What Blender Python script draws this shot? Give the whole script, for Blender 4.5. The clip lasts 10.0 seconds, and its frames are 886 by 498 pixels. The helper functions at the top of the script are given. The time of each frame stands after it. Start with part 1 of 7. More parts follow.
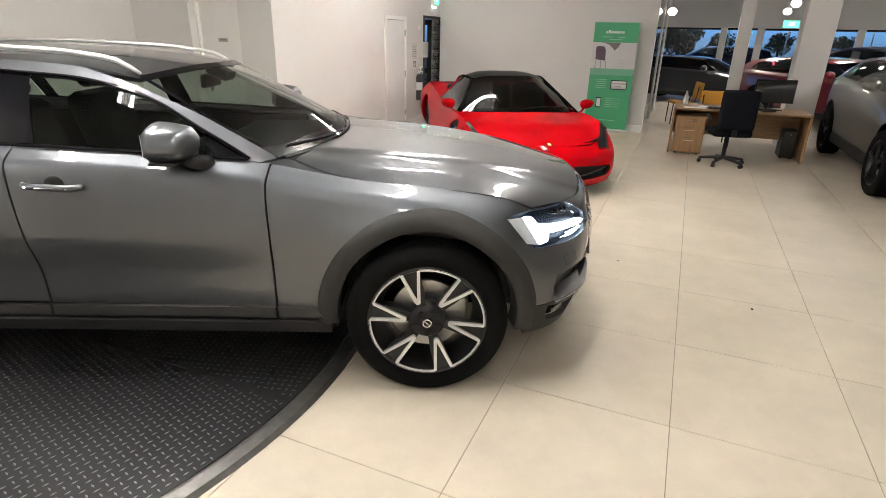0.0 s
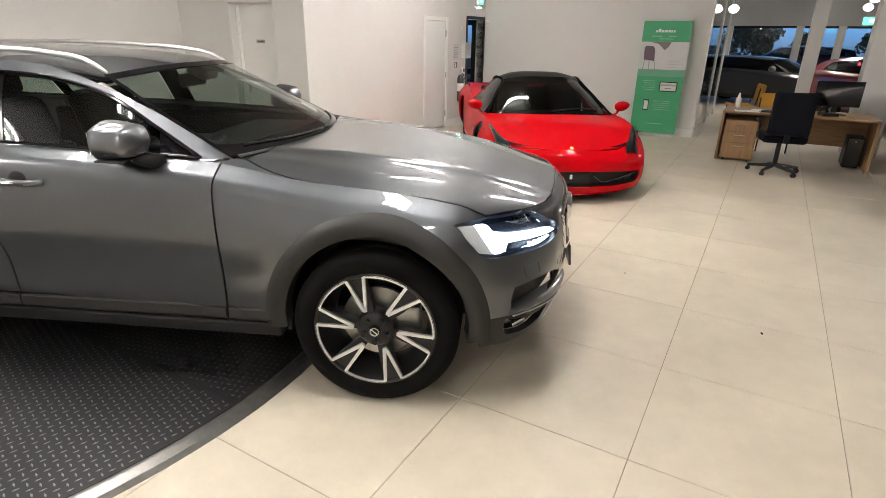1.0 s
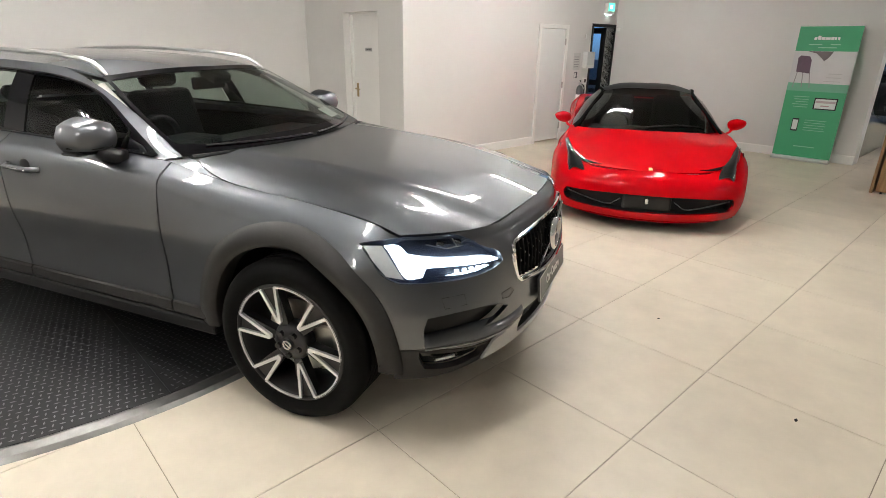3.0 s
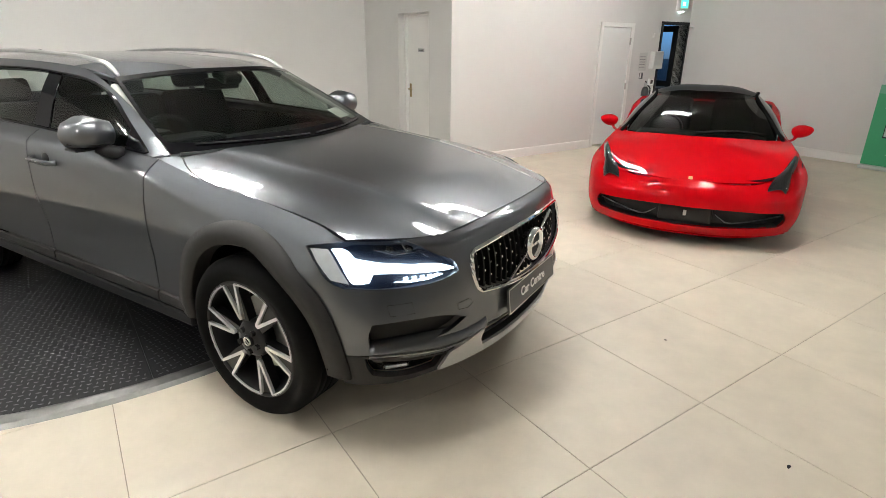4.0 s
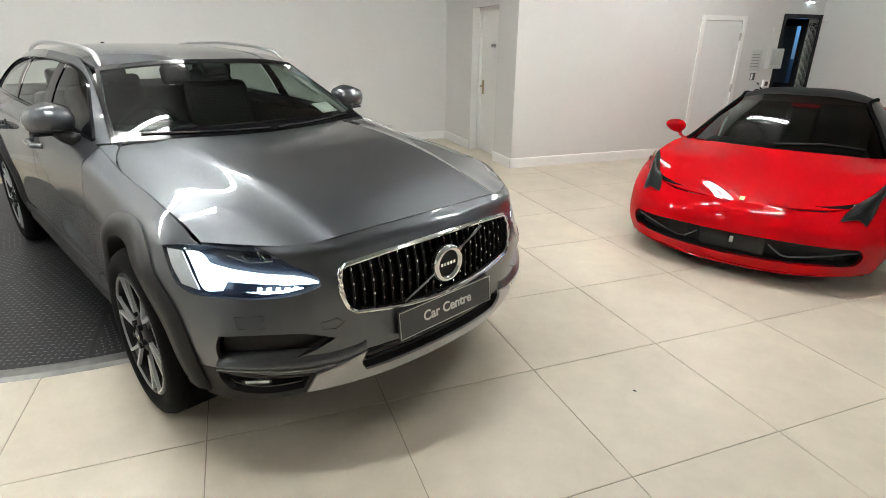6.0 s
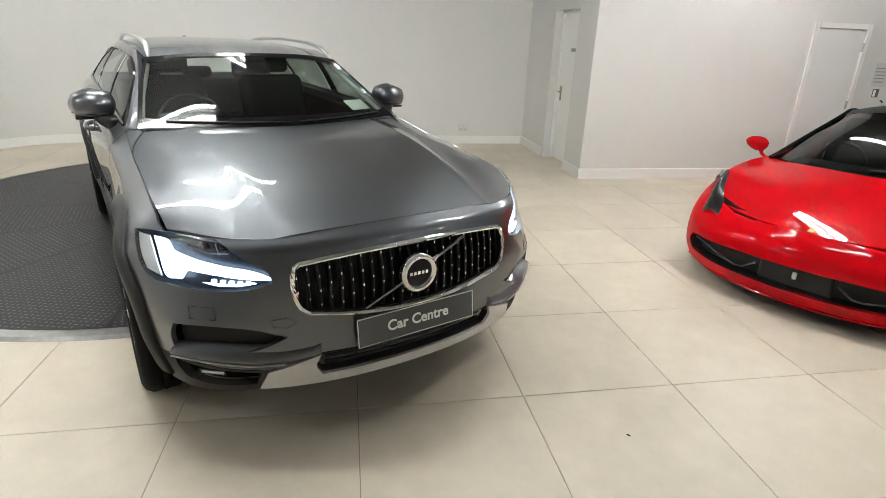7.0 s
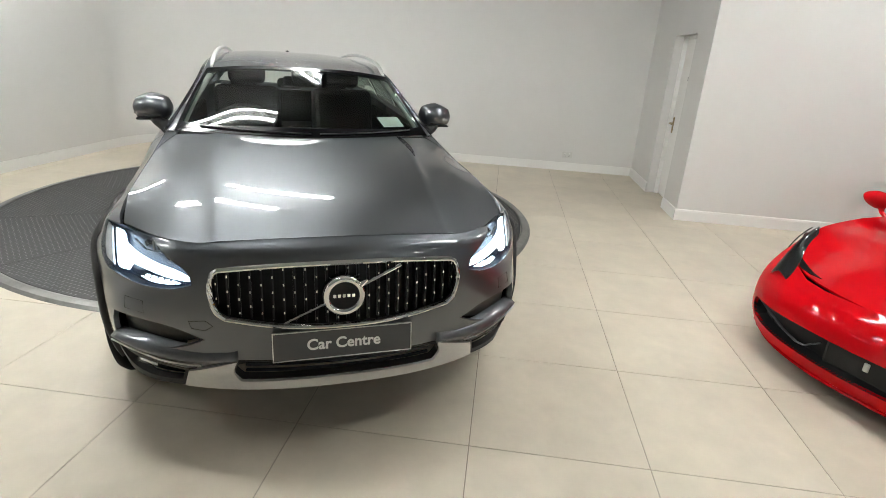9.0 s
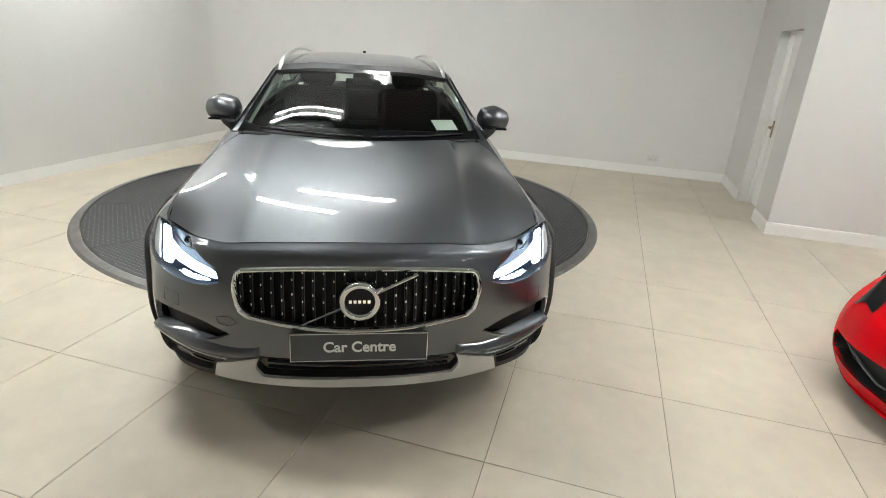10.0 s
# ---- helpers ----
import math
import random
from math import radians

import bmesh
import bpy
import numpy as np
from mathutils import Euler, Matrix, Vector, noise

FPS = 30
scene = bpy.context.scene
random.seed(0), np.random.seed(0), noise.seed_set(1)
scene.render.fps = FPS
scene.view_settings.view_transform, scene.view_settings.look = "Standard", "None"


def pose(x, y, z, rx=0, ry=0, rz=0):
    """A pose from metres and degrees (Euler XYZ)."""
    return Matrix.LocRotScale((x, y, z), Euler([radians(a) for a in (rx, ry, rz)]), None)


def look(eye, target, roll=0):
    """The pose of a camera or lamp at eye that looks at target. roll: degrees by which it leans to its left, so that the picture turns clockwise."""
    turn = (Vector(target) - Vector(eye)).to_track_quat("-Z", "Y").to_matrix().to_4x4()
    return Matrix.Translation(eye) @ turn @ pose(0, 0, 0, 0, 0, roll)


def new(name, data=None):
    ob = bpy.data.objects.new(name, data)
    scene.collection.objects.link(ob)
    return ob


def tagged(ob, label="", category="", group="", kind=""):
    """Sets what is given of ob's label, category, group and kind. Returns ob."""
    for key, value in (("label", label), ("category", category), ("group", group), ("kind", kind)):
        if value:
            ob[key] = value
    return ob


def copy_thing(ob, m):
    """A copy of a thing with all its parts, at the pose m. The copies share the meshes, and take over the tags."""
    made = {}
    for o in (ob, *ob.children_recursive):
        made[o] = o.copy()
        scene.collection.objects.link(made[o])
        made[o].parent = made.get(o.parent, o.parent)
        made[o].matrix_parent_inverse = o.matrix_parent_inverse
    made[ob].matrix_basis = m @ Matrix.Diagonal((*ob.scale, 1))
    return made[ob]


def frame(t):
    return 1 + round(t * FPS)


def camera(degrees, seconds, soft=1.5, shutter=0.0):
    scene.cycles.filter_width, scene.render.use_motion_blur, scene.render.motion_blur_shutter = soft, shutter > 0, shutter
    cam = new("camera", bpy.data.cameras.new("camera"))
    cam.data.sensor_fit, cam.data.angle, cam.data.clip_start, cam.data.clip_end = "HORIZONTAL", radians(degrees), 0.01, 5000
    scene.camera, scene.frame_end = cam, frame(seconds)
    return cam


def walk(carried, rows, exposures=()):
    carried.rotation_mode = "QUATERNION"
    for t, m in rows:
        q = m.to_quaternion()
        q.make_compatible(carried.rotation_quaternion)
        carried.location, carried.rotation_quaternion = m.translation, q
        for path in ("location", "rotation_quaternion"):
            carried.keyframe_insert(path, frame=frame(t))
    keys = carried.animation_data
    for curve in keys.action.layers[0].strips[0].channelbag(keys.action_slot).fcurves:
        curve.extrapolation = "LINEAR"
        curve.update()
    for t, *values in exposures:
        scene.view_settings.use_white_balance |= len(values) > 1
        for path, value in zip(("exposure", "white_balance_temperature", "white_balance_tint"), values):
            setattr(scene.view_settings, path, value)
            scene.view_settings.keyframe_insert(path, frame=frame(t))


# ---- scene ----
cam = camera(78.5, 10.0, soft=0.8)
PATH = [
    (0, (0.022, -3.069, 1.555), (0.058, -1.207, 0.825), 1.3),
    (0.5, (0.264, -3.006, 1.53), (0.211, -1.14, 0.813), 1.1),
    (1, (0.491, -2.934, 1.546), (0.304, -1.081, 0.817), 0.9),
    (1.5, (0.755, -2.821, 1.632), (0.403, -1.009, 0.862), 0.6),
    (2, (0.979, -2.759, 1.595), (0.482, -0.966, 0.86), 0.7),
    (2.5, (1.146, -2.635, 1.532), (0.551, -0.863, 0.82), 0.8),
    (4, (1.744, -2.218, 1.548), (0.77, -0.622, 0.838), 0.5),
    (4.5, (1.892, -2.05, 1.527), (0.841, -0.505, 0.817), 0.2),
    (5, (2.051, -1.85, 1.536), (0.916, -0.368, 0.818), 0.6),
    (5.5, (2.18, -1.658, 1.535), (0.977, -0.235, 0.809), 0.4),
    (7, (2.498, -0.994, 1.518), (0.956, 0.058, 0.799), 2.0),
    (7.5, (2.587, -0.818, 1.527), (0.994, 0.155, 0.812), 2.2),
    (8, (2.698, -0.602, 1.545), (1.001, 0.228, 0.887), 1.9),
    (8.5, (2.75, -0.44, 1.548), (0.998, 0.25, 0.875), 2.3),
    (9, (2.717, -0.252, 1.551), (0.935, 0.354, 0.874), 3.9),
    (9.5, (2.704, -0.109, 1.58), (0.865, 0.328, 0.927), 4.5),
    (10, (2.721, 0.017, 1.61), (0.874, 0.302, 0.898), 3.5),
]
walk(cam, [(t, look(eye, target, roll)) for t, eye, target, roll in PATH],
     exposures=[(0, 0.23, 6700, 11), (3, 0.17, 6550, 10), (5.5, 0.09, 6300, 6), (7.5, 0.05, 6240, 6), (10, 0.02, 6220, 5)])

# ---- light: dusk outside, tube lamps inside ----
world = bpy.data.worlds.new("dusk")
world.use_nodes = True
scene.world = world
sky = world.node_tree.nodes.new("ShaderNodeTexSky")
sky.sky_type = "NISHITA"
sky.sun_disc = False
sky.sun_elevation = radians(-1.5)
sky.ozone_density = 6.0
sky.sun_rotation = radians(205)
world.node_tree.links.new(sky.outputs[0], world.node_tree.nodes["Background"].inputs[0])
world.node_tree.nodes["Background"].inputs[1].default_value = 0.15
CEILING = 2.95
ROOM = pose(0, 0, 0, 0, 0, 65.8)      # the building's own axes: a along its walls, b across


# ---- materials ----
def mat(name, color, rough=0.5, metal=0.0, spread=0.06, grain=8.0, bump=0.0, bump_scale=60.0, coat=0.0, coat_rough=0.03, rough_spread=0.0, spec=0.5, stain=0.0, stain_scale=1.2, per_object=0.0, emit=None, power=0.0):
    """A painted, plastic, metal or mineral surface: base colour varied at two scales, roughness varied, fine relief."""
    m = bpy.data.materials.new(name)
    m.use_nodes = True
    nt = m.node_tree
    p = nt.nodes["Principled BSDF"]
    p.inputs["Roughness"].default_value = rough
    p.inputs["Metallic"].default_value = metal
    p.inputs["Specular IOR Level"].default_value = spec
    p.inputs["Coat Weight"].default_value = coat
    p.inputs["Coat Roughness"].default_value = coat_rough
    if emit:
        p.inputs["Emission Color"].default_value = (*emit, 1)
        p.inputs["Emission Strength"].default_value = power
    geo = nt.nodes.new("ShaderNodeNewGeometry")
    fine = nt.nodes.new("ShaderNodeTexNoise")
    fine.inputs["Scale"].default_value = grain
    fine.inputs["Detail"].default_value = 5
    nt.links.new(geo.outputs["Position"], fine.inputs["Vector"])
    value = nt.nodes.new("ShaderNodeMapRange")
    value.inputs["From Min"].default_value, value.inputs["From Max"].default_value = 0.15, 0.85
    value.inputs["To Min"].default_value, value.inputs["To Max"].default_value = 1 - spread, 1 + spread
    nt.links.new(fine.outputs["Fac"], value.inputs["Value"])
    shade = value.outputs["Result"]

    def times(sock, other):
        k = nt.nodes.new("ShaderNodeMath")
        k.operation = "MULTIPLY"
        nt.links.new(sock, k.inputs[0])
        nt.links.new(other, k.inputs[1])
        return k.outputs[0]

    if stain:
        wide = nt.nodes.new("ShaderNodeTexNoise")
        wide.inputs["Scale"].default_value = stain_scale
        wide.inputs["Detail"].default_value = 6
        wide.inputs["Roughness"].default_value = 0.65
        nt.links.new(geo.outputs["Position"], wide.inputs["Vector"])
        r = nt.nodes.new("ShaderNodeMapRange")
        r.inputs["From Min"].default_value, r.inputs["From Max"].default_value = 0.2, 0.85
        r.inputs["To Min"].default_value, r.inputs["To Max"].default_value = 1 + stain * 0.4, 1 - stain
        nt.links.new(wide.outputs["Fac"], r.inputs["Value"])
        shade = times(shade, r.outputs["Result"])
    if per_object:
        info = nt.nodes.new("ShaderNodeObjectInfo")
        r = nt.nodes.new("ShaderNodeMapRange")
        r.inputs["To Min"].default_value, r.inputs["To Max"].default_value = 1 - per_object, 1 + per_object
        nt.links.new(info.outputs["Random"], r.inputs["Value"])
        shade = times(shade, r.outputs["Result"])
    mix = nt.nodes.new("ShaderNodeVectorMath")
    mix.operation = "SCALE"
    mix.inputs[0].default_value = color
    nt.links.new(shade, mix.inputs["Scale"])
    nt.links.new(mix.outputs[0], p.inputs["Base Color"])
    if rough_spread:
        r = nt.nodes.new("ShaderNodeMapRange")
        r.inputs["From Min"].default_value, r.inputs["From Max"].default_value = 0.15, 0.85
        r.inputs["To Min"].default_value, r.inputs["To Max"].default_value = rough - rough_spread, rough + rough_spread
        nt.links.new(fine.outputs["Fac"], r.inputs["Value"])
        nt.links.new(r.outputs["Result"], p.inputs["Roughness"])
    if bump:
        relief = nt.nodes.new("ShaderNodeTexNoise")
        relief.inputs["Scale"].default_value = bump_scale
        relief.inputs["Detail"].default_value = 3
        nt.links.new(geo.outputs["Position"], relief.inputs["Vector"])
        b = nt.nodes.new("ShaderNodeBump")
        b.inputs["Strength"].default_value = bump
        b.inputs["Distance"].default_value = 0.002
        nt.links.new(relief.outputs["Fac"], b.inputs["Height"])
        nt.links.new(b.outputs[0], p.inputs["Normal"])
    return m


def glass(name, tint, ior=1.5, rough=0.0):
    """Thin glazing: tinted see-through with a Fresnel gloss."""
    m = bpy.data.materials.new(name)
    m.use_nodes = True
    nt = m.node_tree
    nt.nodes.remove(nt.nodes["Principled BSDF"])
    clear = nt.nodes.new("ShaderNodeBsdfTransparent")
    clear.inputs[0].default_value = (*tint, 1)
    gloss = nt.nodes.new("ShaderNodeBsdfGlossy")
    gloss.inputs["Roughness"].default_value = rough
    edge = nt.nodes.new("ShaderNodeLayerWeight")
    edge.inputs[0].default_value = 0.5
    power = nt.nodes.new("ShaderNodeMath")
    power.operation = "POWER"
    power.inputs[1].default_value = 5.0
    nt.links.new(edge.outputs["Facing"], power.inputs[0])
    span = nt.nodes.new("ShaderNodeMath")
    span.operation = "MULTIPLY_ADD"
    base = ((ior - 1) / (ior + 1)) ** 2 * 1.15
    span.inputs[1].default_value, span.inputs[2].default_value = 1 - base, base
    nt.links.new(power.outputs[0], span.inputs[0])
    mix = nt.nodes.new("ShaderNodeMixShader")
    nt.links.new(span.outputs[0], mix.inputs[0])
    nt.links.new(clear.outputs[0], mix.inputs[1])
    nt.links.new(gloss.outputs[0], mix.inputs[2])
    nt.links.new(mix.outputs[0], nt.nodes["Material Output"].inputs[0])
    return m


def wood(name, light, dark, axis, scale=1.0):
    """Wood-print board with the grain along one axis of the object."""
    m = mat(name, light, 0.45, spread=0.05, grain=40)
    nt = m.node_tree
    p = nt.nodes["Principled BSDF"]
    tc = nt.nodes.new("ShaderNodeTexCoord")
    mp = nt.nodes.new("ShaderNodeMapping")
    s = [38.0 * scale] * 3
    s[axis] = 2.2 * scale
    mp.inputs["Scale"].default_value = s
    nt.links.new(tc.outputs["Object"], mp.inputs["Vector"])
    n = nt.nodes.new("ShaderNodeTexNoise")
    n.inputs["Scale"].default_value = 1.0
    n.inputs["Detail"].default_value = 6
    n.inputs["Distortion"].default_value = 1.2
    nt.links.new(mp.outputs[0], n.inputs["Vector"])
    ramp = nt.nodes.new("ShaderNodeValToRGB")
    ramp.color_ramp.elements[0].position, ramp.color_ramp.elements[1].position = 0.34, 0.66
    ramp.color_ramp.elements[0].color, ramp.color_ramp.elements[1].color = (*dark, 1), (*light, 1)
    nt.links.new(n.outputs["Fac"], ramp.inputs[0])
    nt.links.new(ramp.outputs[0], p.inputs["Base Color"])
    return m


PAINT_WALL = mat("wall_paint", (0.69, 0.678, 0.661), 0.62, spread=0.015, grain=3, bump=0.25, bump_scale=240, stain=0.035, stain_scale=0.8)
PAINT_TRIM = mat("trim_gloss", (0.82, 0.81, 0.79), 0.32, spread=0.015, grain=5)
# ceiling is out of view; its grey holds down bounce light and reflections
CEIL_MAT = mat("dimmed_ceiling", (0.32, 0.32, 0.315), 0.8, spread=0.02, grain=2)
TILE_MAT = mat("porcelain_tile", (0.67, 0.597, 0.486), 0.44, spread=0.05, grain=9, bump=0.05, bump_scale=30, stain=0.19, stain_scale=1.7, per_object=0.03, rough_spread=0.06)
GROUT = mat("grout", (0.30, 0.255, 0.20), 0.9, spread=0.12, grain=30)
GREY = mat("grey_metallic_paint", (0.096, 0.103, 0.114), 0.42, metal=1.0, spread=0.05, grain=900, coat=1.0, coat_rough=0.01)
LAMP_WHITE = mat("lamp_reflector", (0.86, 0.88, 0.90), 0.22, metal=0.25, spread=0.10, grain=45)
CLAD = mat("grey_plastic", (0.027, 0.0262, 0.0258), 0.55, spec=0.2, spread=0.08, grain=120, bump=0.15, bump_scale=900)
BLACK = mat("black_plastic", (0.009, 0.009, 0.010), 0.45, spec=0.25, spread=0.1, grain=60, bump=0.1, bump_scale=500)
GLOSS_BLACK = mat("gloss_black", (0.006, 0.006, 0.007), 0.06, spread=0.05, coat=0.6)
TRIM_BLACK = mat("trim_black", (0.004, 0.004, 0.005), 0.07, spec=0.18, spread=0.05)
RUBBER = mat("rubber", (0.0035, 0.0035, 0.0035), 0.75, spec=0.09, spread=0.15, grain=25, bump=0.2, bump_scale=300)
CHROME = mat("chrome", (0.82, 0.83, 0.84), 0.07, metal=1.0, spread=0.02)
SATIN = mat("satin_silver", (0.62, 0.62, 0.61), 0.30, metal=0.9, spread=0.04, grain=60)
ALLOY = mat("machined_alloy", (0.68, 0.69, 0.71), 0.3, metal=0.6, spread=0.05, grain=90, coat=0.5)
DARK_ALLOY = mat("dark_alloy", (0.011, 0.011, 0.012), 0.35, spec=0.3, spread=0.05)
STEEL = mat("brake_steel", (0.45, 0.44, 0.42), 0.35, metal=1.0, spread=0.12, grain=40)
FABRIC = mat("dark_leather", (0.003, 0.003, 0.0034), 0.65, spec=0.10, spread=0.15, grain=30, bump=0.3, bump_scale=220)
LINING = mat("pale_lining", (0.50, 0.50, 0.47), 0.9, spread=0.05, grain=30)
DASH = mat("dashboard_vinyl", (0.008, 0.008, 0.009), 0.6, spec=0.15, spread=0.12, grain=40, bump=0.3, bump_scale=300)
GREY.node_tree.nodes["Principled BSDF"].inputs["Coat IOR"].default_value = 1.6
SCREEN_GLASS = glass("car_glass", (0.56, 0.63, 0.59))
SIDE_GLASS = glass("side_glass", (0.48, 0.55, 0.51))
DARK_GLASS = glass("privacy_glass", (0.22, 0.24, 0.24))
VOID = mat("arch_felt", (0.004, 0.004, 0.004), 0.95, spec=0.05, spread=0.2, grain=40)
HEADLINER = mat("dark_headlining", (0.06, 0.06, 0.06), 0.95, spread=0.06, grain=40)
LAMP_GLASS = glass("lamp_glass", (0.93, 0.95, 0.97))
WINDOW_GLASS = glass("window_glass", (0.9, 0.93, 0.93))
DRL = mat("lamp_white", (0.9, 0.95, 1.0), 0.4, emit=(0.70, 0.85, 1.0), power=6.0)
RED = mat("red_paint", (0.46, 0.002, 0.006), 0.5, spread=0.0, coat=0.42, coat_rough=0.01, spec=0.0)
TREAD = mat("black_tread_plate", (0.018, 0.018, 0.019), 0.36, spec=0.30, spread=0.12, grain=14, stain=0.10, stain_scale=1.2, rough_spread=0.03)
RING = mat("worn_steel_edge", (0.24, 0.235, 0.225), 0.38, metal=0.85, spread=0.15, grain=25, stain=0.35, stain_scale=5)
LOZENGE = mat("polished_tread", (0.20, 0.20, 0.205), 0.31, metal=0.85, spread=0.15, grain=20)
SKID = mat("skid_silver", (0.56, 0.56, 0.55), 0.34, metal=0.35, spread=0.04, grain=60)
CARD = mat("paper_white", (0.82, 0.82, 0.80), 0.6, spread=0.02)


# ---- building helpers ----
def smooth(ob, on=True):
    for f in ob.data.polygons:
        f.use_smooth = on


def link_mesh(name, me, material, parent=None, label="", matrix=None):
    if material and not me.materials:
        me.materials.append(material)
    ob = new(name, me)
    if parent:
        ob.parent = parent
    if matrix is not None:
        ob.matrix_basis = matrix
    if label:
        ob["label"] = label
    return ob


def part(name, bm, material, parent=None, label="", matrix=None, soft=False):
    """A bmesh as one mesh object, under a thing or a part."""
    me = bpy.data.meshes.new(name)
    bm.to_mesh(me)
    bm.free()
    ob = link_mesh(name, me, material, parent, label, matrix)
    if soft:
        smooth(ob)
    return ob


def thing(name, label, category, matrix=None, group="", kind=""):
    ob = new(name)
    ob.empty_display_size = 0.1
    if matrix is not None:
        ob.matrix_basis = matrix
    return tagged(ob, label, category, group, kind)


def add_box(bm, lo, hi, bevel=0.0, seg=2, m=None):
    made = bmesh.ops.create_cube(bm, size=1.0)
    vs = made["verts"]
    size = [hi[i] - lo[i] for i in range(3)]
    for v in vs:
        v.co = Vector([lo[i] + (v.co[i] + 0.5) * size[i] for i in range(3)])
    if bevel:
        es = list({e for v in vs for e in v.link_edges})
        r = bmesh.ops.bevel(bm, geom=es, offset=bevel, segments=seg, profile=0.5, affect="EDGES")
        vs = list({v for f in r["faces"] for v in f.verts} | {v for v in vs if v.is_valid})
    if m is not None:
        bmesh.ops.transform(bm, matrix=m, verts=[v for v in vs if v.is_valid])
    return bm


def box(lo, hi, bevel=0.0, seg=2, m=None):
    return add_box(bmesh.new(), lo, hi, bevel, seg, m)


def add_rod(bm, p, q, r, r2=None, seg=12):
    p, q = Vector(p), Vector(q)
    d = q - p
    made = bmesh.ops.create_cone(bm, cap_ends=True, segments=seg, radius1=r, radius2=r if r2 is None else r2, depth=d.length)
    m = Matrix.Translation((p + q) / 2) @ d.to_track_quat("Z", "Y").to_matrix().to_4x4()
    bmesh.ops.transform(bm, matrix=m, verts=made["verts"])
    return bm


def rod(p, q, r, r2=None, seg=12):
    return add_rod(bmesh.new(), p, q, r, r2, seg)


def spin(profile, seg=48, axis="Y"):
    """A closed or open profile of (radius, along) turned about an axis."""
    bm = bmesh.new()
    rings = []
    for i in range(seg):
        a = 2 * math.pi * i / seg
        ring = []
        for r, h in profile:
            c = (r * math.cos(a), h, r * math.sin(a)) if axis == "Y" else (r * math.cos(a), r * math.sin(a), h)
            ring.append(bm.verts.new(c))
        rings.append(ring)
    for i in range(seg):
        p, q = rings[i], rings[(i + 1) % seg]
        for j in range(len(profile) - 1):
            bm.faces.new((p[j], p[j + 1], q[j + 1], q[j]))
    bmesh.ops.recalc_face_normals(bm, faces=bm.faces)
    return bm


def tube(points, radius, seg=8, closed=False, flat=1.0, up=(0, 0, 1)):
    """A round or flattened bar swept along points."""
    bm = bmesh.new()
    P = [Vector(p) for p in points]
    n = len(P)
    rings = []
    for i in range(n):
        if closed:
            t = P[(i + 1) % n] - P[i - 1]
        else:
            t = P[min(i + 1, n - 1)] - P[max(i - 1, 0)]
        t.normalize()
        side = t.cross(Vector(up))
        if side.length < 1e-4:
            side = t.cross(Vector((1, 0, 0)))
        side.normalize()
        top = side.cross(t)
        rr = radius[i] if isinstance(radius, (list, tuple)) else radius
        rings.append([bm.verts.new(P[i] + side * (rr * math.cos(2 * math.pi * k / seg)) + top * (rr * flat * math.sin(2 * math.pi * k / seg))) for k in range(seg)])
    for i in range(n if closed else n - 1):
        p, q = rings[i], rings[(i + 1) % n]
        for k in range(seg):
            bm.faces.new((p[k], p[(k + 1) % seg], q[(k + 1) % seg], q[k]))
    if not closed:
        bm.faces.new(rings[0][::-1])
        bm.faces.new(rings[-1])
    bmesh.ops.recalc_face_normals(bm, faces=bm.faces)
    return bm


def basis(knots, t):
    """Weights of a smooth curve through its knots, for each t: a matrix of len(t) by len(knots)."""
    k = np.asarray(knots, float)
    t = np.asarray(t, float)
    n = len(k)
    h = np.diff(k)
    T = np.zeros((n, n))
    for i in range(n):
        if i == 0:
            T[0, 0], T[0, 1] = -1 / h[0], 1 / h[0]
        elif i == n - 1:
            T[i, i - 1], T[i, i] = -1 / h[-1], 1 / h[-1]
        else:
            a, b = h[i - 1], h[i]
            T[i, i + 1] += a / b / (a + b)
            T[i, i] += -a / b / (a + b) + b / a / (a + b)
            T[i, i - 1] += -b / a / (a + b)
    j = np.clip(np.searchsorted(k, t, side="right") - 1, 0, n - 2)
    hh = h[j]
    s = (t - k[j]) / hh
    W = np.zeros((len(t), n))
    r = np.arange(len(t))
    np.add.at(W, (r, j), 2 * s**3 - 3 * s**2 + 1)
    np.add.at(W, (r, j + 1), -2 * s**3 + 3 * s**2)
    W += ((s**3 - 2 * s**2 + s) * hh)[:, None] * T[j] + ((s**3 - s**2) * hh)[:, None] * T[j + 1]
    return W


def curve(points, n):
    """n points of a smooth curve through the given ones."""
    P = np.array([tuple(p) for p in points], float)
    if len(P) == 2:
        return [tuple(P[0] + (P[1] - P[0]) * i / (n - 1)) for i in range(n)]
    k = np.r_[0, np.cumsum(np.linalg.norm(np.diff(P, axis=0), axis=1))]
    return [tuple(p) for p in basis(k, np.linspace(0, k[-1], n)) @ P]


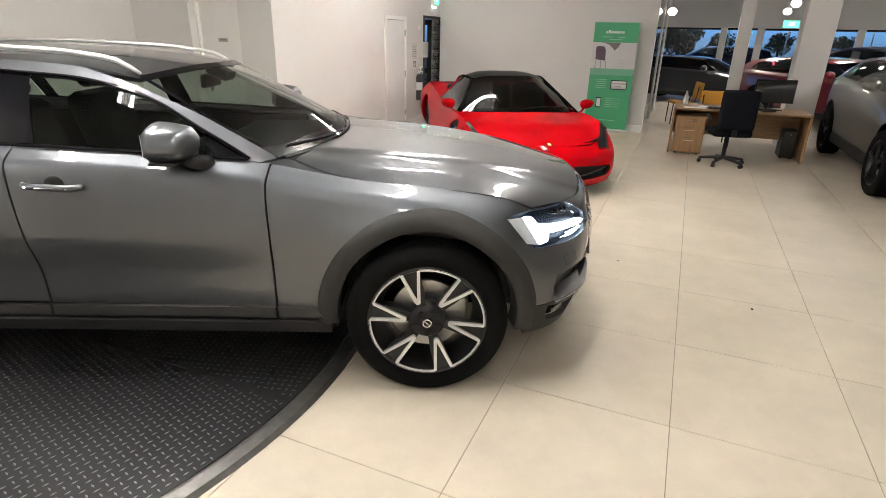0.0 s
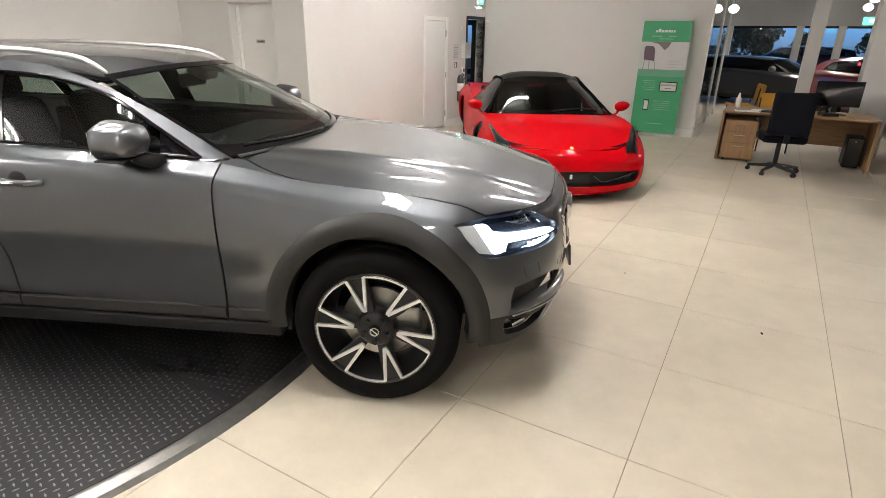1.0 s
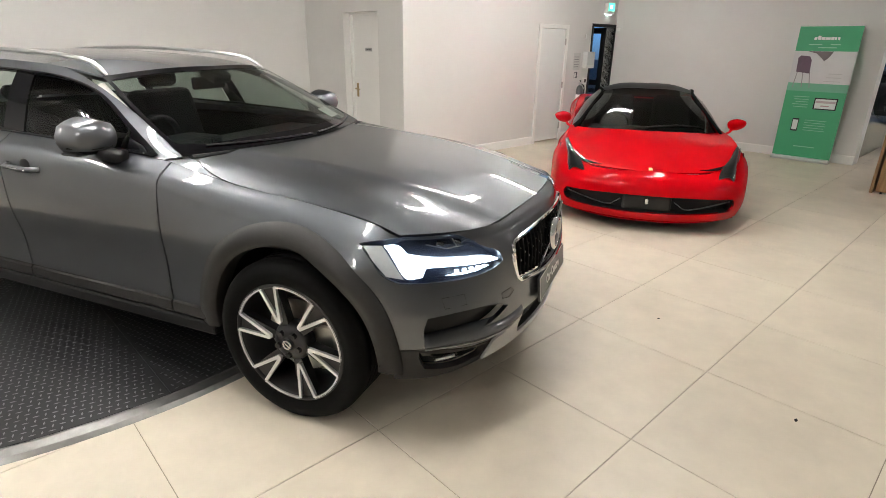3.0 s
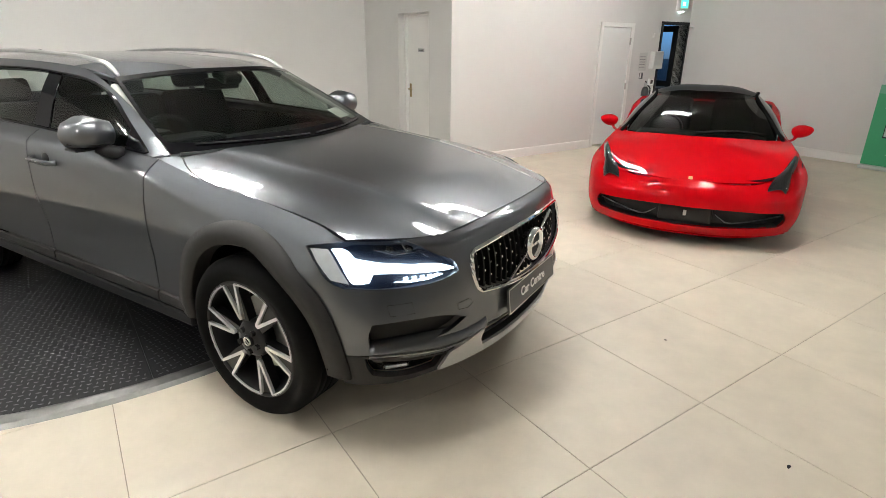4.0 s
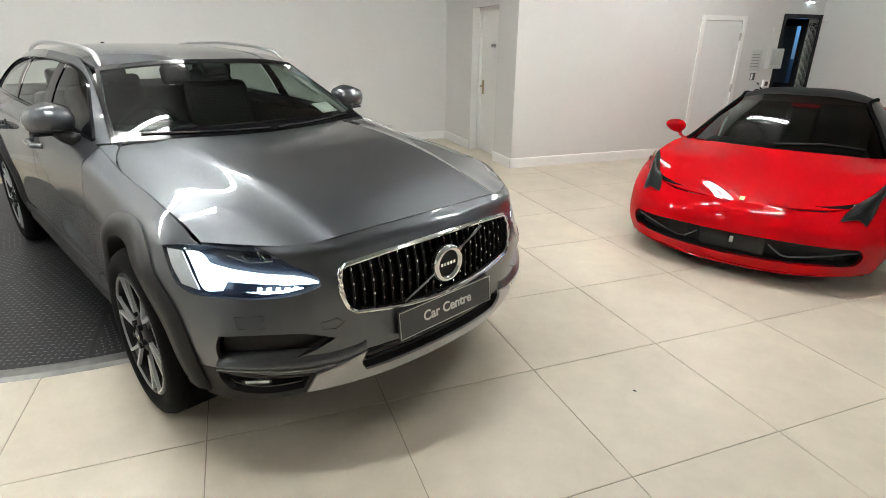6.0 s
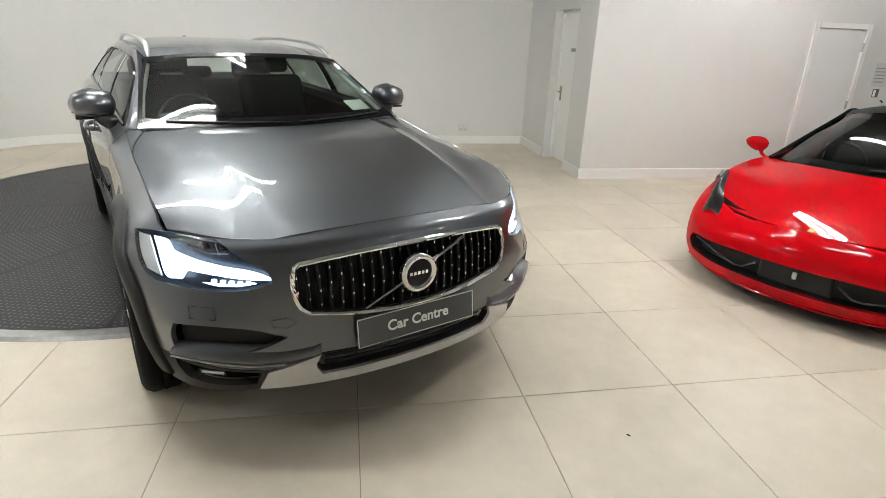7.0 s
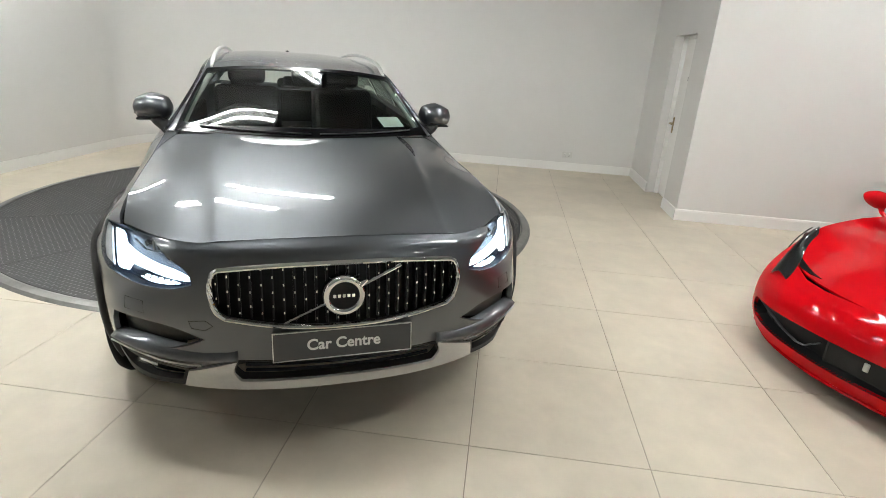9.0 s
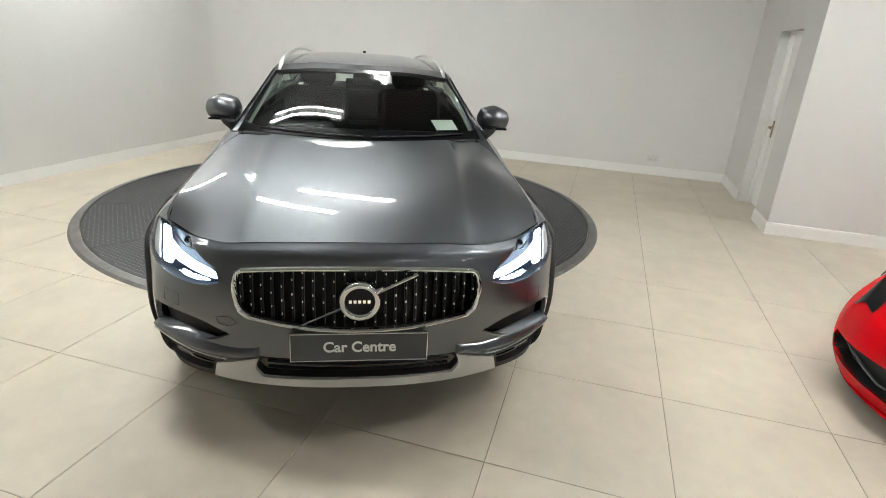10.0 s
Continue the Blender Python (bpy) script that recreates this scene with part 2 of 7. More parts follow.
class Surf:
    """A smooth skin through a net of rows of points, as a panel beater's bucks."""

    def __init__(self, rows, inside_point=(-1.6, 0, 0.6)):
        self.P = np.array(rows, float)
        mid = self.P[len(self.P) // 2]
        self.ka = np.r_[0, np.cumsum(np.linalg.norm(np.diff(mid, axis=0), axis=1))]
        d = np.linalg.norm(np.diff(self.P, axis=0), axis=2).mean(axis=1)
        self.kb = np.r_[0, np.cumsum(d)]
        self.A = np.linspace(0, self.ka[-1], 420)
        self.B = np.linspace(0, self.kb[-1], 90)
        self.sign = 1.0
        self.table = np.einsum("as,br,rsk->abk", basis(self.ka, self.A), basis(self.kb, self.B), self.P)
        mesh = np.stack(np.meshgrid(self.A[4:-4:20], self.B[4:-4:8], indexing="ij"), axis=-1).reshape(-1, 2)
        away = self.at(mesh) - np.array(inside_point)
        self.sign = 1.0 if (self.normal(mesh) * away).sum() > 0 else -1.0

    def at(self, ab):
        ab = np.atleast_2d(np.asarray(ab, float))
        return np.einsum("ns,nr,rsk->nk", basis(self.ka, ab[:, 0]), basis(self.kb, ab[:, 1]), self.P)

    def normal(self, ab):
        ab = np.atleast_2d(np.asarray(ab, float))
        e = 1e-3
        hi_a, lo_a = ab + (e, 0), ab - (e, 0)
        hi_b, lo_b = ab + (0, e), ab - (0, e)
        for q in (hi_a, lo_a, hi_b, lo_b):
            q[:, 0] = np.clip(q[:, 0], 0, self.ka[-1])
            q[:, 1] = np.clip(q[:, 1], 0, self.kb[-1])
        n = np.cross(self.at(hi_a) - self.at(lo_a), self.at(hi_b) - self.at(lo_b))
        return self.sign * n / np.maximum(np.linalg.norm(n, axis=1), 1e-12)[:, None]

    def find(self, pts, weights=(1, 1, 1)):
        """The skin's own coordinates of the places nearest to pts; a weight of 0 leaves that axis out."""
        w = np.array(weights, float)
        out = []
        for p in np.atleast_2d(np.asarray(pts, float)):
            d = (((self.table - p) * w) ** 2).sum(axis=2)
            i, j = np.unravel_index(np.argmin(d), d.shape)
            q = np.array([self.A[i], self.B[j]])
            for _ in range(4):
                e = 1e-3
                s = self.at([q, q + (e, 0), q + (0, e)])
                r = (s[0] - p) * w
                J = np.stack([(s[1] - s[0]) * w / e, (s[2] - s[0]) * w / e], axis=1)
                step = np.linalg.lstsq(J.T @ J + 1e-5 * np.eye(2), -J.T @ r, rcond=None)[0]
                q = q + np.clip(step, -0.03, 0.03)
                q = np.clip(q, 0, (self.ka[-1], self.kb[-1]))
            out.append(q)
        return np.array(out)


SIDE, FRONT, ALL, TOP = (1, 0.03, 1), (0.03, 1, 1), (1, 1, 1), (1, 1, 0.03)


def outline_of(surf, parts_of_outline, weights, gap):
    """Runs of points, each smooth in itself, to one closed loop in the skin's coordinates."""
    loop = []
    for run in parts_of_outline:
        n = max(2, int(sum((Vector(b) - Vector(a)).length for a, b in zip(run, run[1:])) / gap) + 1)
        loop += curve(run, n)[:-1] if len(run) > 1 else run
    return surf.find(loop, weights)


def inside(poly, pts):
    x, y = pts[:, 0], pts[:, 1]
    hit = np.zeros(len(pts), bool)
    q = np.roll(poly, 1, axis=0)
    for (x1, y1), (x2, y2) in zip(poly, q):
        if y1 != y2:
            hit ^= ((y1 > y) != (y2 > y)) & (x < (x2 - x1) * (y - y1) / (y2 - y1) + x1)
    return hit


def skin_mesh(name, surf, loop, holes=(), step=0.04, lift=0.0, flange=0.012, mirror=False, flip=False):
    """A panel cut from a skin along loops in its coordinates, with edges folded in."""
    from mathutils.geometry import delaunay_2d_cdt
    lo, hi = loop.min(axis=0), loop.max(axis=0)
    gx, gy = np.meshgrid(np.arange(lo[0] + step / 2, hi[0], step), np.arange(lo[1] + step / 2, hi[1], step))
    grid = np.c_[gx.ravel(), gy.ravel()]
    keep = inside(loop, grid)
    for h in holes:
        keep &= ~inside(h, grid)
    edge_pts = np.concatenate([loop, *holes])
    if len(grid):
        d = np.full(len(grid), 9.0)
        for p in edge_pts:
            d = np.minimum(d, ((grid - p) ** 2).sum(axis=1))
        keep &= d > (0.4 * step) ** 2
    grid = grid[keep]
    verts, edges, start = [], [], 0
    for l in (loop, *holes):
        n = len(l)
        edges += [(start + i, start + (i + 1) % n) for i in range(n)]
        start += n
    verts = np.concatenate([edge_pts, grid]) if len(grid) else edge_pts
    vo, _, fo, ov, _, _ = delaunay_2d_cdt([Vector(v) for v in verts], edges, [], 0, 1e-6)
    V = np.array([tuple(v) for v in vo])
    F = np.array([f for f in fo if len(f) == 3])
    mid = V[F].mean(axis=1)
    ok = inside(loop, mid)
    for h in holes:
        ok &= ~inside(h, mid)
    F = F[ok]
    P = surf.at(V)
    N = surf.normal(V)
    if flip:
        N = -N
    P = P + N * lift
    count = {}
    for f in F:
        for a, b in ((f[0], f[1]), (f[1], f[2]), (f[2], f[0])):
            k = (min(a, b), max(a, b))
            count[k] = count.get(k, 0) + 1
    rim = [k for k, c in count.items() if c == 1]
    out = [tuple(p) for p in P]
    norm = [tuple(n) for n in N]
    faces = []
    a, b, c = P[F[:, 0]], P[F[:, 1]], P[F[:, 2]]
    turn = (np.cross(b - a, c - a) * N[F[:, 0]]).sum(axis=1) < 0
    for f, t in zip(F, turn):
        faces.append((f[0], f[2], f[1]) if t else tuple(f))
    if flange:
        idx = {}
        for k in rim:
            for v in k:
                if v not in idx:
                    idx[v] = (len(out), len(out) + 1)
                    out += [tuple(P[v]), tuple(P[v] - N[v] * flange)]
                    norm += [(0, 0, 0), (0, 0, 0)]
        for p, q in rim:
            faces.append((idx[p][0], idx[q][0], idx[q][1], idx[p][1]))
    if mirror:
        out = [(x, -y, z) for x, y, z in out]
        norm = [(x, -y, z) for x, y, z in norm]
        faces = [f[::-1] for f in faces]
    me = bpy.data.meshes.new(name)
    me.from_pydata(out, [], [tuple(int(i) for i in f) for f in faces])
    me.polygons.foreach_set("use_smooth", [True] * len(me.polygons))
    me.normals_split_custom_set_from_vertices(norm)
    return me


def panel(name, surf, runs, material, parent, label="", weights=ALL, holes=(), step=0.04, lift=0.0, flange=0.012, both=True, gap=0.02, flip=False):
    """A panel with its outline given as runs of places near the skin, and its twin on the other side."""
    loop = outline_of(surf, runs, weights, gap)
    cut = [outline_of(surf, h, weights, gap) for h in holes]
    made = []
    for mirror in ((False, True) if both else (False,)):
        made.append(link_mesh(name, skin_mesh(name, surf, loop, cut, step, lift, flange, mirror, flip), material, parent, label))
    return made


# ---- the grey estate car ----
def wheel(parent_name, label, radius=0.364, rim=0.262, width=0.245, spokes=6):
    """A road wheel about the Y axis, its face at y = 0 towards -y: tyre, rim barrel, spokes, bolts, cap, brake."""
    hub = thing(parent_name, label, "")
    w = width
    prof = [(rim - 0.012, 0.012), (rim + 0.012, 0.002), (rim + 0.035, -0.008), (radius - 0.045, -0.012), (radius - 0.018, 0.0), (radius - 0.004, 0.022)]
    for k in range(5):
        y0 = 0.03 + k * (w - 0.06) / 5
        y1 = y0 + (w - 0.06) / 5
        prof += [(radius, y0 + 0.002), (radius, y1 - 0.007), (radius - 0.009, y1 - 0.006), (radius - 0.009, y1)]
    prof += [(radius - 0.004, w - 0.022), (radius - 0.03, w), (rim - 0.01, w - 0.02)]
    part("tyre", spin(prof, 72), RUBBER, hub, soft=True)
    part("rim", spin([(rim + 0.006, 0.004), (rim - 0.004, -0.004), (rim - 0.012, 0.006), (rim - 0.02, 0.03), (rim - 0.05, 0.11), (rim - 0.05, 0.17), (rim - 0.01, 0.22)], 72), DARK_ALLOY, hub, soft=True)
    part("brake_disc", spin([(0.06, 0.095), (0.165, 0.095), (0.165, 0.118), (0.06, 0.118)], 48), STEEL, hub)
    part("caliper", box((0.07, 0.075, -0.055), (0.185, 0.15, 0.085), 0.015), STEEL, hub)
    part("hub_disc", spin([(0.0, 0.005), (0.045, 0.005), (0.074, 0.012), (0.086, 0.03), (0.086, 0.075), (0.0, 0.075)], 48), DARK_ALLOY, hub, soft=True)
    step = 2 * math.pi / spokes

    def at(r, a, y):
        return Vector((r * math.cos(a), y, r * math.sin(a)))

    for i in range(spokes):
        a = 0.838 + i * step
        half = 0.155
        bm = bmesh.new()
        ring = []
        for r, hw, y in ((0.075, 0.26, 0.022), (0.15, 0.21, 0.016), (0.215, 0.175, 0.012), (0.255, 0.16, 0.010)):
            ring.append([bm.verts.new(at(r, a - hw, y)), bm.verts.new(at(r, a + hw, y)), bm.verts.new(at(r, a + hw * 0.85, y + 0.045)), bm.verts.new(at(r, a - hw * 0.85, y + 0.045))])
        for p, q in zip(ring, ring[1:]):
            for k in range(4):
                bm.faces.new((p[k], p[(k + 1) % 4], q[(k + 1) % 4], q[k]))
        bm.faces.new(ring[0][::-1])
        bm.faces.new(ring[-1])
        bmesh.ops.recalc_face_normals(bm, faces=bm.faces)
        part("spoke", bm, DARK_ALLOY, hub)
        # machined face: two arms that meet at a blunt tip, the tip turned a little to one side
        tip_a = a + 0.10
        tip, cross = at(0.094, tip_a, 0), at(1.0, tip_a + math.pi / 2, 0)
        notch = at(0.114, a + 0.092, 0)
        ends = []
        for sgn in (-1, 1):
            e = at(0.2555, a + sgn * half, 0)
            side = at(1.0, a + sgn * half + math.pi / 2, 0) * (0.0066 * sgn)
            ends.append((e + side, e - side))
        flat_pts = [tip - cross * 0.008, tip + at(0.012, tip_a, 0) - cross * 0.0135, ends[0][0], ends[0][1], notch, ends[1][1], ends[1][0], tip + at(0.012, tip_a, 0) + cross * 0.0135, tip + cross * 0.008]
        bm = bmesh.new()
        vs = [bm.verts.new((p.x, 0.006 - 0.008 * min(1, max(0, (p.length - 0.1) / 0.15)), p.z)) for p in flat_pts]
        vb = [bm.verts.new(v.co + Vector((0, 0.014, 0))) for v in vs]
        for quad in ((0, 1, 4, 8), (1, 2, 3, 4), (4, 5, 6, 7), (4, 7, 8)):
            bm.faces.new([vs[k] for k in quad])
        for k in range(9):
            bm.faces.new((vs[k], vb[k], vb[(k + 1) % 9], vs[(k + 1) % 9]))
        bmesh.ops.recalc_face_normals(bm, faces=bm.faces)
        part("spoke_face", bm, ALLOY, hub, "machined silver edge")
        arc = [at(0.2555, a + half + (step - 2 * half) * k / 12, -0.003) for k in range(13)]
        bm = bmesh.new()
        lay = []
        for p in arc:
            n = p.normalized() * 0.0048
            n.y = 0
            lay.append([bm.verts.new(p - n), bm.verts.new(p + n), bm.verts.new(p + n + Vector((0, 0.012, 0))), bm.verts.new(p - n + Vector((0, 0.012, 0)))])
        for p, q in zip(lay, lay[1:]):
            for k in range(4):
                bm.faces.new((p[k], p[(k + 1) % 4], q[(k + 1) % 4], q[k]))
        bmesh.ops.recalc_face_normals(bm, faces=bm.faces)
        part("rim_edge", bm, ALLOY, hub)
    for i in range(5):
        a = -math.pi / 2 + 2 * math.pi * i / 5
        part("wheel_bolt", rod(at(0.052, a, -0.008), at(0.052, a, 0.03), 0.0135, seg=6), BLACK, hub)
    part("centre_cap", spin([(0.0, -0.006), (0.024, -0.006), (0.029, -0.001), (0.029, 0.02)], 32), BLACK, hub)
    part("cap_ring", spin([(0.014, -0.0065), (0.016, -0.010), (0.020, -0.010), (0.022, -0.0065)], 32), CHROME, hub)
    part("cap_bar", box((-0.018, -0.0095, -0.003), (0.018, -0.0055, 0.003), 0.001, m=pose(0, 0, 0, 0, 40, 0)), CHROME, hub)
    return hub


# skin of the body below the windows: six rows from the sill to the belt line, the nose rounded in plan
XS = (-3.98, -3.5, -2.94, -2.2, -1.45, -0.71, -0.3, 0.05, 0.35)
ROW_Y = ((0.60, 0.80, 0.865, 0.875, 0.88, 0.88, 0.88, 0.88, 0.87),
         (0.70, 0.88, 0.92, 0.903, 0.897, 0.893, 0.905, 0.92, 0.915),
         (0.74, 0.895, 0.935, 0.906, 0.894, 0.890, 0.906, 0.93, 0.925),
         (0.75, 0.90, 0.94, 0.918, 0.905, 0.895, 0.910, 0.934, 0.920),
         (0.74, 0.872, 0.896, 0.886, 0.877, 0.866, 0.866, 0.876, 0.876),
         (0.69, 0.79, 0.81, 0.805, 0.797, 0.785, 0.80, 0.803, 0.806))
ROW_Z = ((0.42, 0.34, 0.30, 0.29, 0.29, 0.29, 0.28, 0.26, 0.25),
         (0.48, 0.44, 0.43, 0.42, 0.42, 0.42, 0.42, 0.42, 0.41),
         (0.62, 0.60, 0.59, 0.58, 0.58, 0.58, 0.58, 0.57, 0.56),
         (0.82, 0.80, 0.78, 0.77, 0.76, 0.76, 0.75, 0.745, 0.73),
         (1.06, 1.06, 1.053, 1.040, 1.020, 0.968, 0.905, 0.865, 0.832),
         (1.13, 1.125, 1.115, 1.10, 1.082, 1.040, 0.976, 0.945, 0.900))
NOSE = (((0.55, 0.79, 0.262), (0.72, 0.575, 0.275), (0.815, 0.30, 0.285), (0.845, 0, 0.29)),
        ((0.575, 0.825, 0.41), (0.765, 0.565, 0.39), (0.848, 0.30, 0.40), (0.874, 0, 0.41)),
        ((0.585, 0.83, 0.55), (0.785, 0.555, 0.55), (0.858, 0.28, 0.555), (0.882, 0, 0.56)),
        ((0.54, 0.80, 0.715), (0.775, 0.545, 0.715), (0.852, 0.28, 0.71), (0.878, 0, 0.71)),
        ((0.475, 0.805, 0.825), (0.735, 0.56, 0.825), (0.815, 0.28, 0.838), (0.842, 0, 0.843)),
        ((0.45, 0.793, 0.862), (0.705, 0.55, 0.862), (0.770, 0.28, 0.880), (0.792, 0, 0.889)))
TAIL = (-4.02, -4.06, -4.06, -4.05, -4.0, -3.93)


def body_row(k):
    side = [(x, y, z) for x, y, z in zip(XS, ROW_Y[k], ROW_Z[k])]
    half = [(TAIL[k], 0.0, ROW_Z[k][0]), (TAIL[k] + 0.02, 0.45, ROW_Z[k][0])] + side + list(NOSE[k])
    return [(x, y, z) for x, y, z in half] + [(x, -y, z) for x, y, z in half[-2::-1]]


def under_crease():
    """A row close below the shoulder crease, so that the crease stays tight."""
    low, high = body_row(3), body_row(4)
    out = []
    for p, q in zip(low, high):
        if q[0] > 0.4:
            out.append(tuple(p[i] + (q[i] - p[i]) * 0.72 for i in range(3)))
        else:
            s = 1 if q[1] >= 0 else -1
            tight = Vector((q[0], q[1] + s * 0.009 * (abs(q[1]) > 0.01), q[2] - 0.042))
            loose = Vector(p).lerp(Vector(q), 0.66)
            out.append(tuple(loose.lerp(tight, min(1.0, max(0.0, (-0.25 - q[0]) / 0.45)))))
    return out


BODY = Surf([body_row(k) for k in range(4)] + [under_crease()] + [body_row(4), body_row(5)])


def rim_at(p, weights, back=0.0):
    """The place on the body's upper edge nearest to p, moved back by a shut line."""
    a = BODY.find([p], weights)[0][0]
    q = BODY.at([(a, BODY.kb[-1])])[0]
    return (q[0] - back, q[1], q[2])
HOOD_HALF = [((-0.465, 0, 1.052), (-0.15, 0, 1.037), (0.20, 0, 1.003), (0.55, 0, 0.949), rim_at((0.79, 0, 0.89), FRONT, 0.004)),
             ((-0.495, 0.28, 1.055), (-0.16, 0.28, 1.038), (0.19, 0.28, 1.002), (0.53, 0.275, 0.946), rim_at((0.77, 0.27, 0.88), FRONT, 0.004)),
             ((-0.54, 0.510, 1.059), (-0.19, 0.500, 1.041), (0.16, 0.472, 1.003), (0.48, 0.442, 0.944), rim_at((0.73, 0.43, 0.87), FRONT, 0.004)),
             ((-0.61, 0.68, 1.050), (-0.26, 0.675, 1.010), (0.10, 0.67, 0.976), (0.40, 0.65, 0.922), rim_at((0.66, 0.60, 0.86), ALL, 0.004)),
             (rim_at((-0.70, 0.782, 1.043), SIDE), rim_at((-0.30, 0.8, 0.985), SIDE), rim_at((0.04, 0.8, 0.957), SIDE), rim_at((0.32, 0.803, 0.908), SIDE), rim_at((0.455, 0.79, 0.86), ALL, 0.003))]
HOOD_HALF[4] = tuple((x, abs(y) - 0.004, z) for x, y, z in HOOD_HALF[4])
HOOD_HALF = [tuple((x, abs(y), z) for x, y, z in r) for r in HOOD_HALF]


def toward(p, q, metres):
    p, q = Vector(p), Vector(q)
    return tuple(p + (q - p).normalized() * metres)


# rows close on both sides of the bonnet's crease keep its two faces smooth
CREASE = HOOD_HALF[2]
HOOD_HALF[2:3] = [tuple(toward(p, q, 0.022) for p, q in zip(CREASE, HOOD_HALF[1])), CREASE, tuple((x, y, z - 0.004) for x, y, z in (toward(p, q, 0.022) for p, q in zip(CREASE, HOOD_HALF[3])))]
HOOD = Surf([[(x, -y, z) for x, y, z in r] for r in HOOD_HALF[:0:-1]] + [list(r) for r in HOOD_HALF])
GLASS_ROWS = (((-0.475, 0, 1.058), (-0.515, 0.35, 1.058), (-0.655, 0.735, 1.050)),
              ((-0.80, 0, 1.243), (-0.845, 0.35, 1.235), (-0.965, 0.672, 1.208)),
              ((-1.125, 0, 1.402), (-1.165, 0.33, 1.396), (-1.27, 0.592, 1.366)))
SHIELD = Surf([[(x, -y, z) for x, y, z in r[:0:-1]] + list(r) for r in GLASS_ROWS])
ROOF_HALF = (((-1.125, 0, 1.404), (-1.45, 0, 1.442), (-1.9, 0, 1.468), (-2.6, 0, 1.475), (-3.3, 0, 1.43), (-3.85, 0, 1.36)),
             ((-1.165, 0.33, 1.398), (-1.47, 0.35, 1.436), (-1.9, 0.35, 1.460), (-2.6, 0.35, 1.468), (-3.3, 0.34, 1.425), (-3.84, 0.31, 1.355)),
             ((-1.27, 0.585, 1.367), (-1.53, 0.60, 1.405), (-1.9, 0.605, 1.428), (-2.6, 0.60, 1.435), (-3.3, 0.57, 1.395), (-3.80, 0.52, 1.325)))
ROOF = Surf([[(x, -y, z) for x, y, z in ROOF_HALF[2]], [(x, -y, z) for x, y, z in ROOF_HALF[1]], *ROOF_HALF])
PILLAR = Surf((((-3.85, 0.74, 1.13), (-3.3, 0.80, 1.12), (-2.6, 0.808, 1.108), (-1.9, 0.802, 1.092), (-1.45, 0.798, 1.08), (-1.08, 0.795, 1.064), (-0.71, 0.787, 1.043)),
               ((-3.83, 0.645, 1.24), (-3.3, 0.70, 1.27), (-2.6, 0.715, 1.285), (-1.9, 0.714, 1.275), (-1.48, 0.708, 1.255), (-1.02, 0.737, 1.15), (-0.68, 0.766, 1.048)),
               ((-3.80, 0.52, 1.325), (-3.3, 0.572, 1.394), (-2.6, 0.602, 1.434), (-1.9, 0.607, 1.427), (-1.50, 0.602, 1.40), (-0.965, 0.674, 1.208), (-0.655, 0.737, 1.050))))

AXLE = (0.0, 0.39)


def arc(cx, cz, r, a0, a1, y=0.93, n=9):
    return [(cx + r * math.cos(radians(a0 + (a1 - a0) * i / (n - 1))), y, cz + r * math.sin(radians(a0 + (a1 - a0) * i / (n - 1)))) for i in range(n)]


def arch_trim(parent, cx, side, r_in=0.402, r_out=0.49, a0=-10, a1=186, cz=0.385, lift=0.014):
    """Wheel-arch cladding: a ring of plastic laid on the skin, with an inner lip."""
    bm = bmesh.new()
    rows = []
    for i in range(57):
        a = radians(a0 + (a1 - a0) * i / 56)
        spots = [(cx + r * math.cos(a), 0.93, max(cz + r * math.sin(a), 0.300)) for r in (r_out, (r_in + r_out) / 2, r_in)]
        ab = BODY.find(spots, SIDE)
        ab[:, 0] = np.maximum(ab[:, 0], 0)
        P, N = BODY.at(ab), BODY.normal(ab)
        if P[0][1] < 0:
            P = P * (1, -1, 1)
            N = N * (1, -1, 1)
        N = np.where(N[:, 1:2] < 0, -N, N)
        pts = [P[0] - N[0] * 0.006, P[0] + N[0] * lift * 0.9, P[1] + N[1] * (lift + 0.006), P[2] + N[2] * lift, P[2] + N[2] * (lift - 0.012), P[2] - N[2] * 0.07]
        rows.append([bm.verts.new((p[0], p[1] * side, p[2])) for p in pts])
    for p, q in zip(rows, rows[1:]):
        for k in range(5):
            bm.faces.new((p[k], p[k + 1], q[k + 1], q[k]))
    bmesh.ops.recalc_face_normals(bm, faces=bm.faces)
    return part("wheel_arch_trim", bm, CLAD, parent, "dark grey plastic", soft=True)


LAMP_DARK = mat("lamp_inside", (0.005, 0.008, 0.016), 0.28, spec=0.35, spread=0.1)


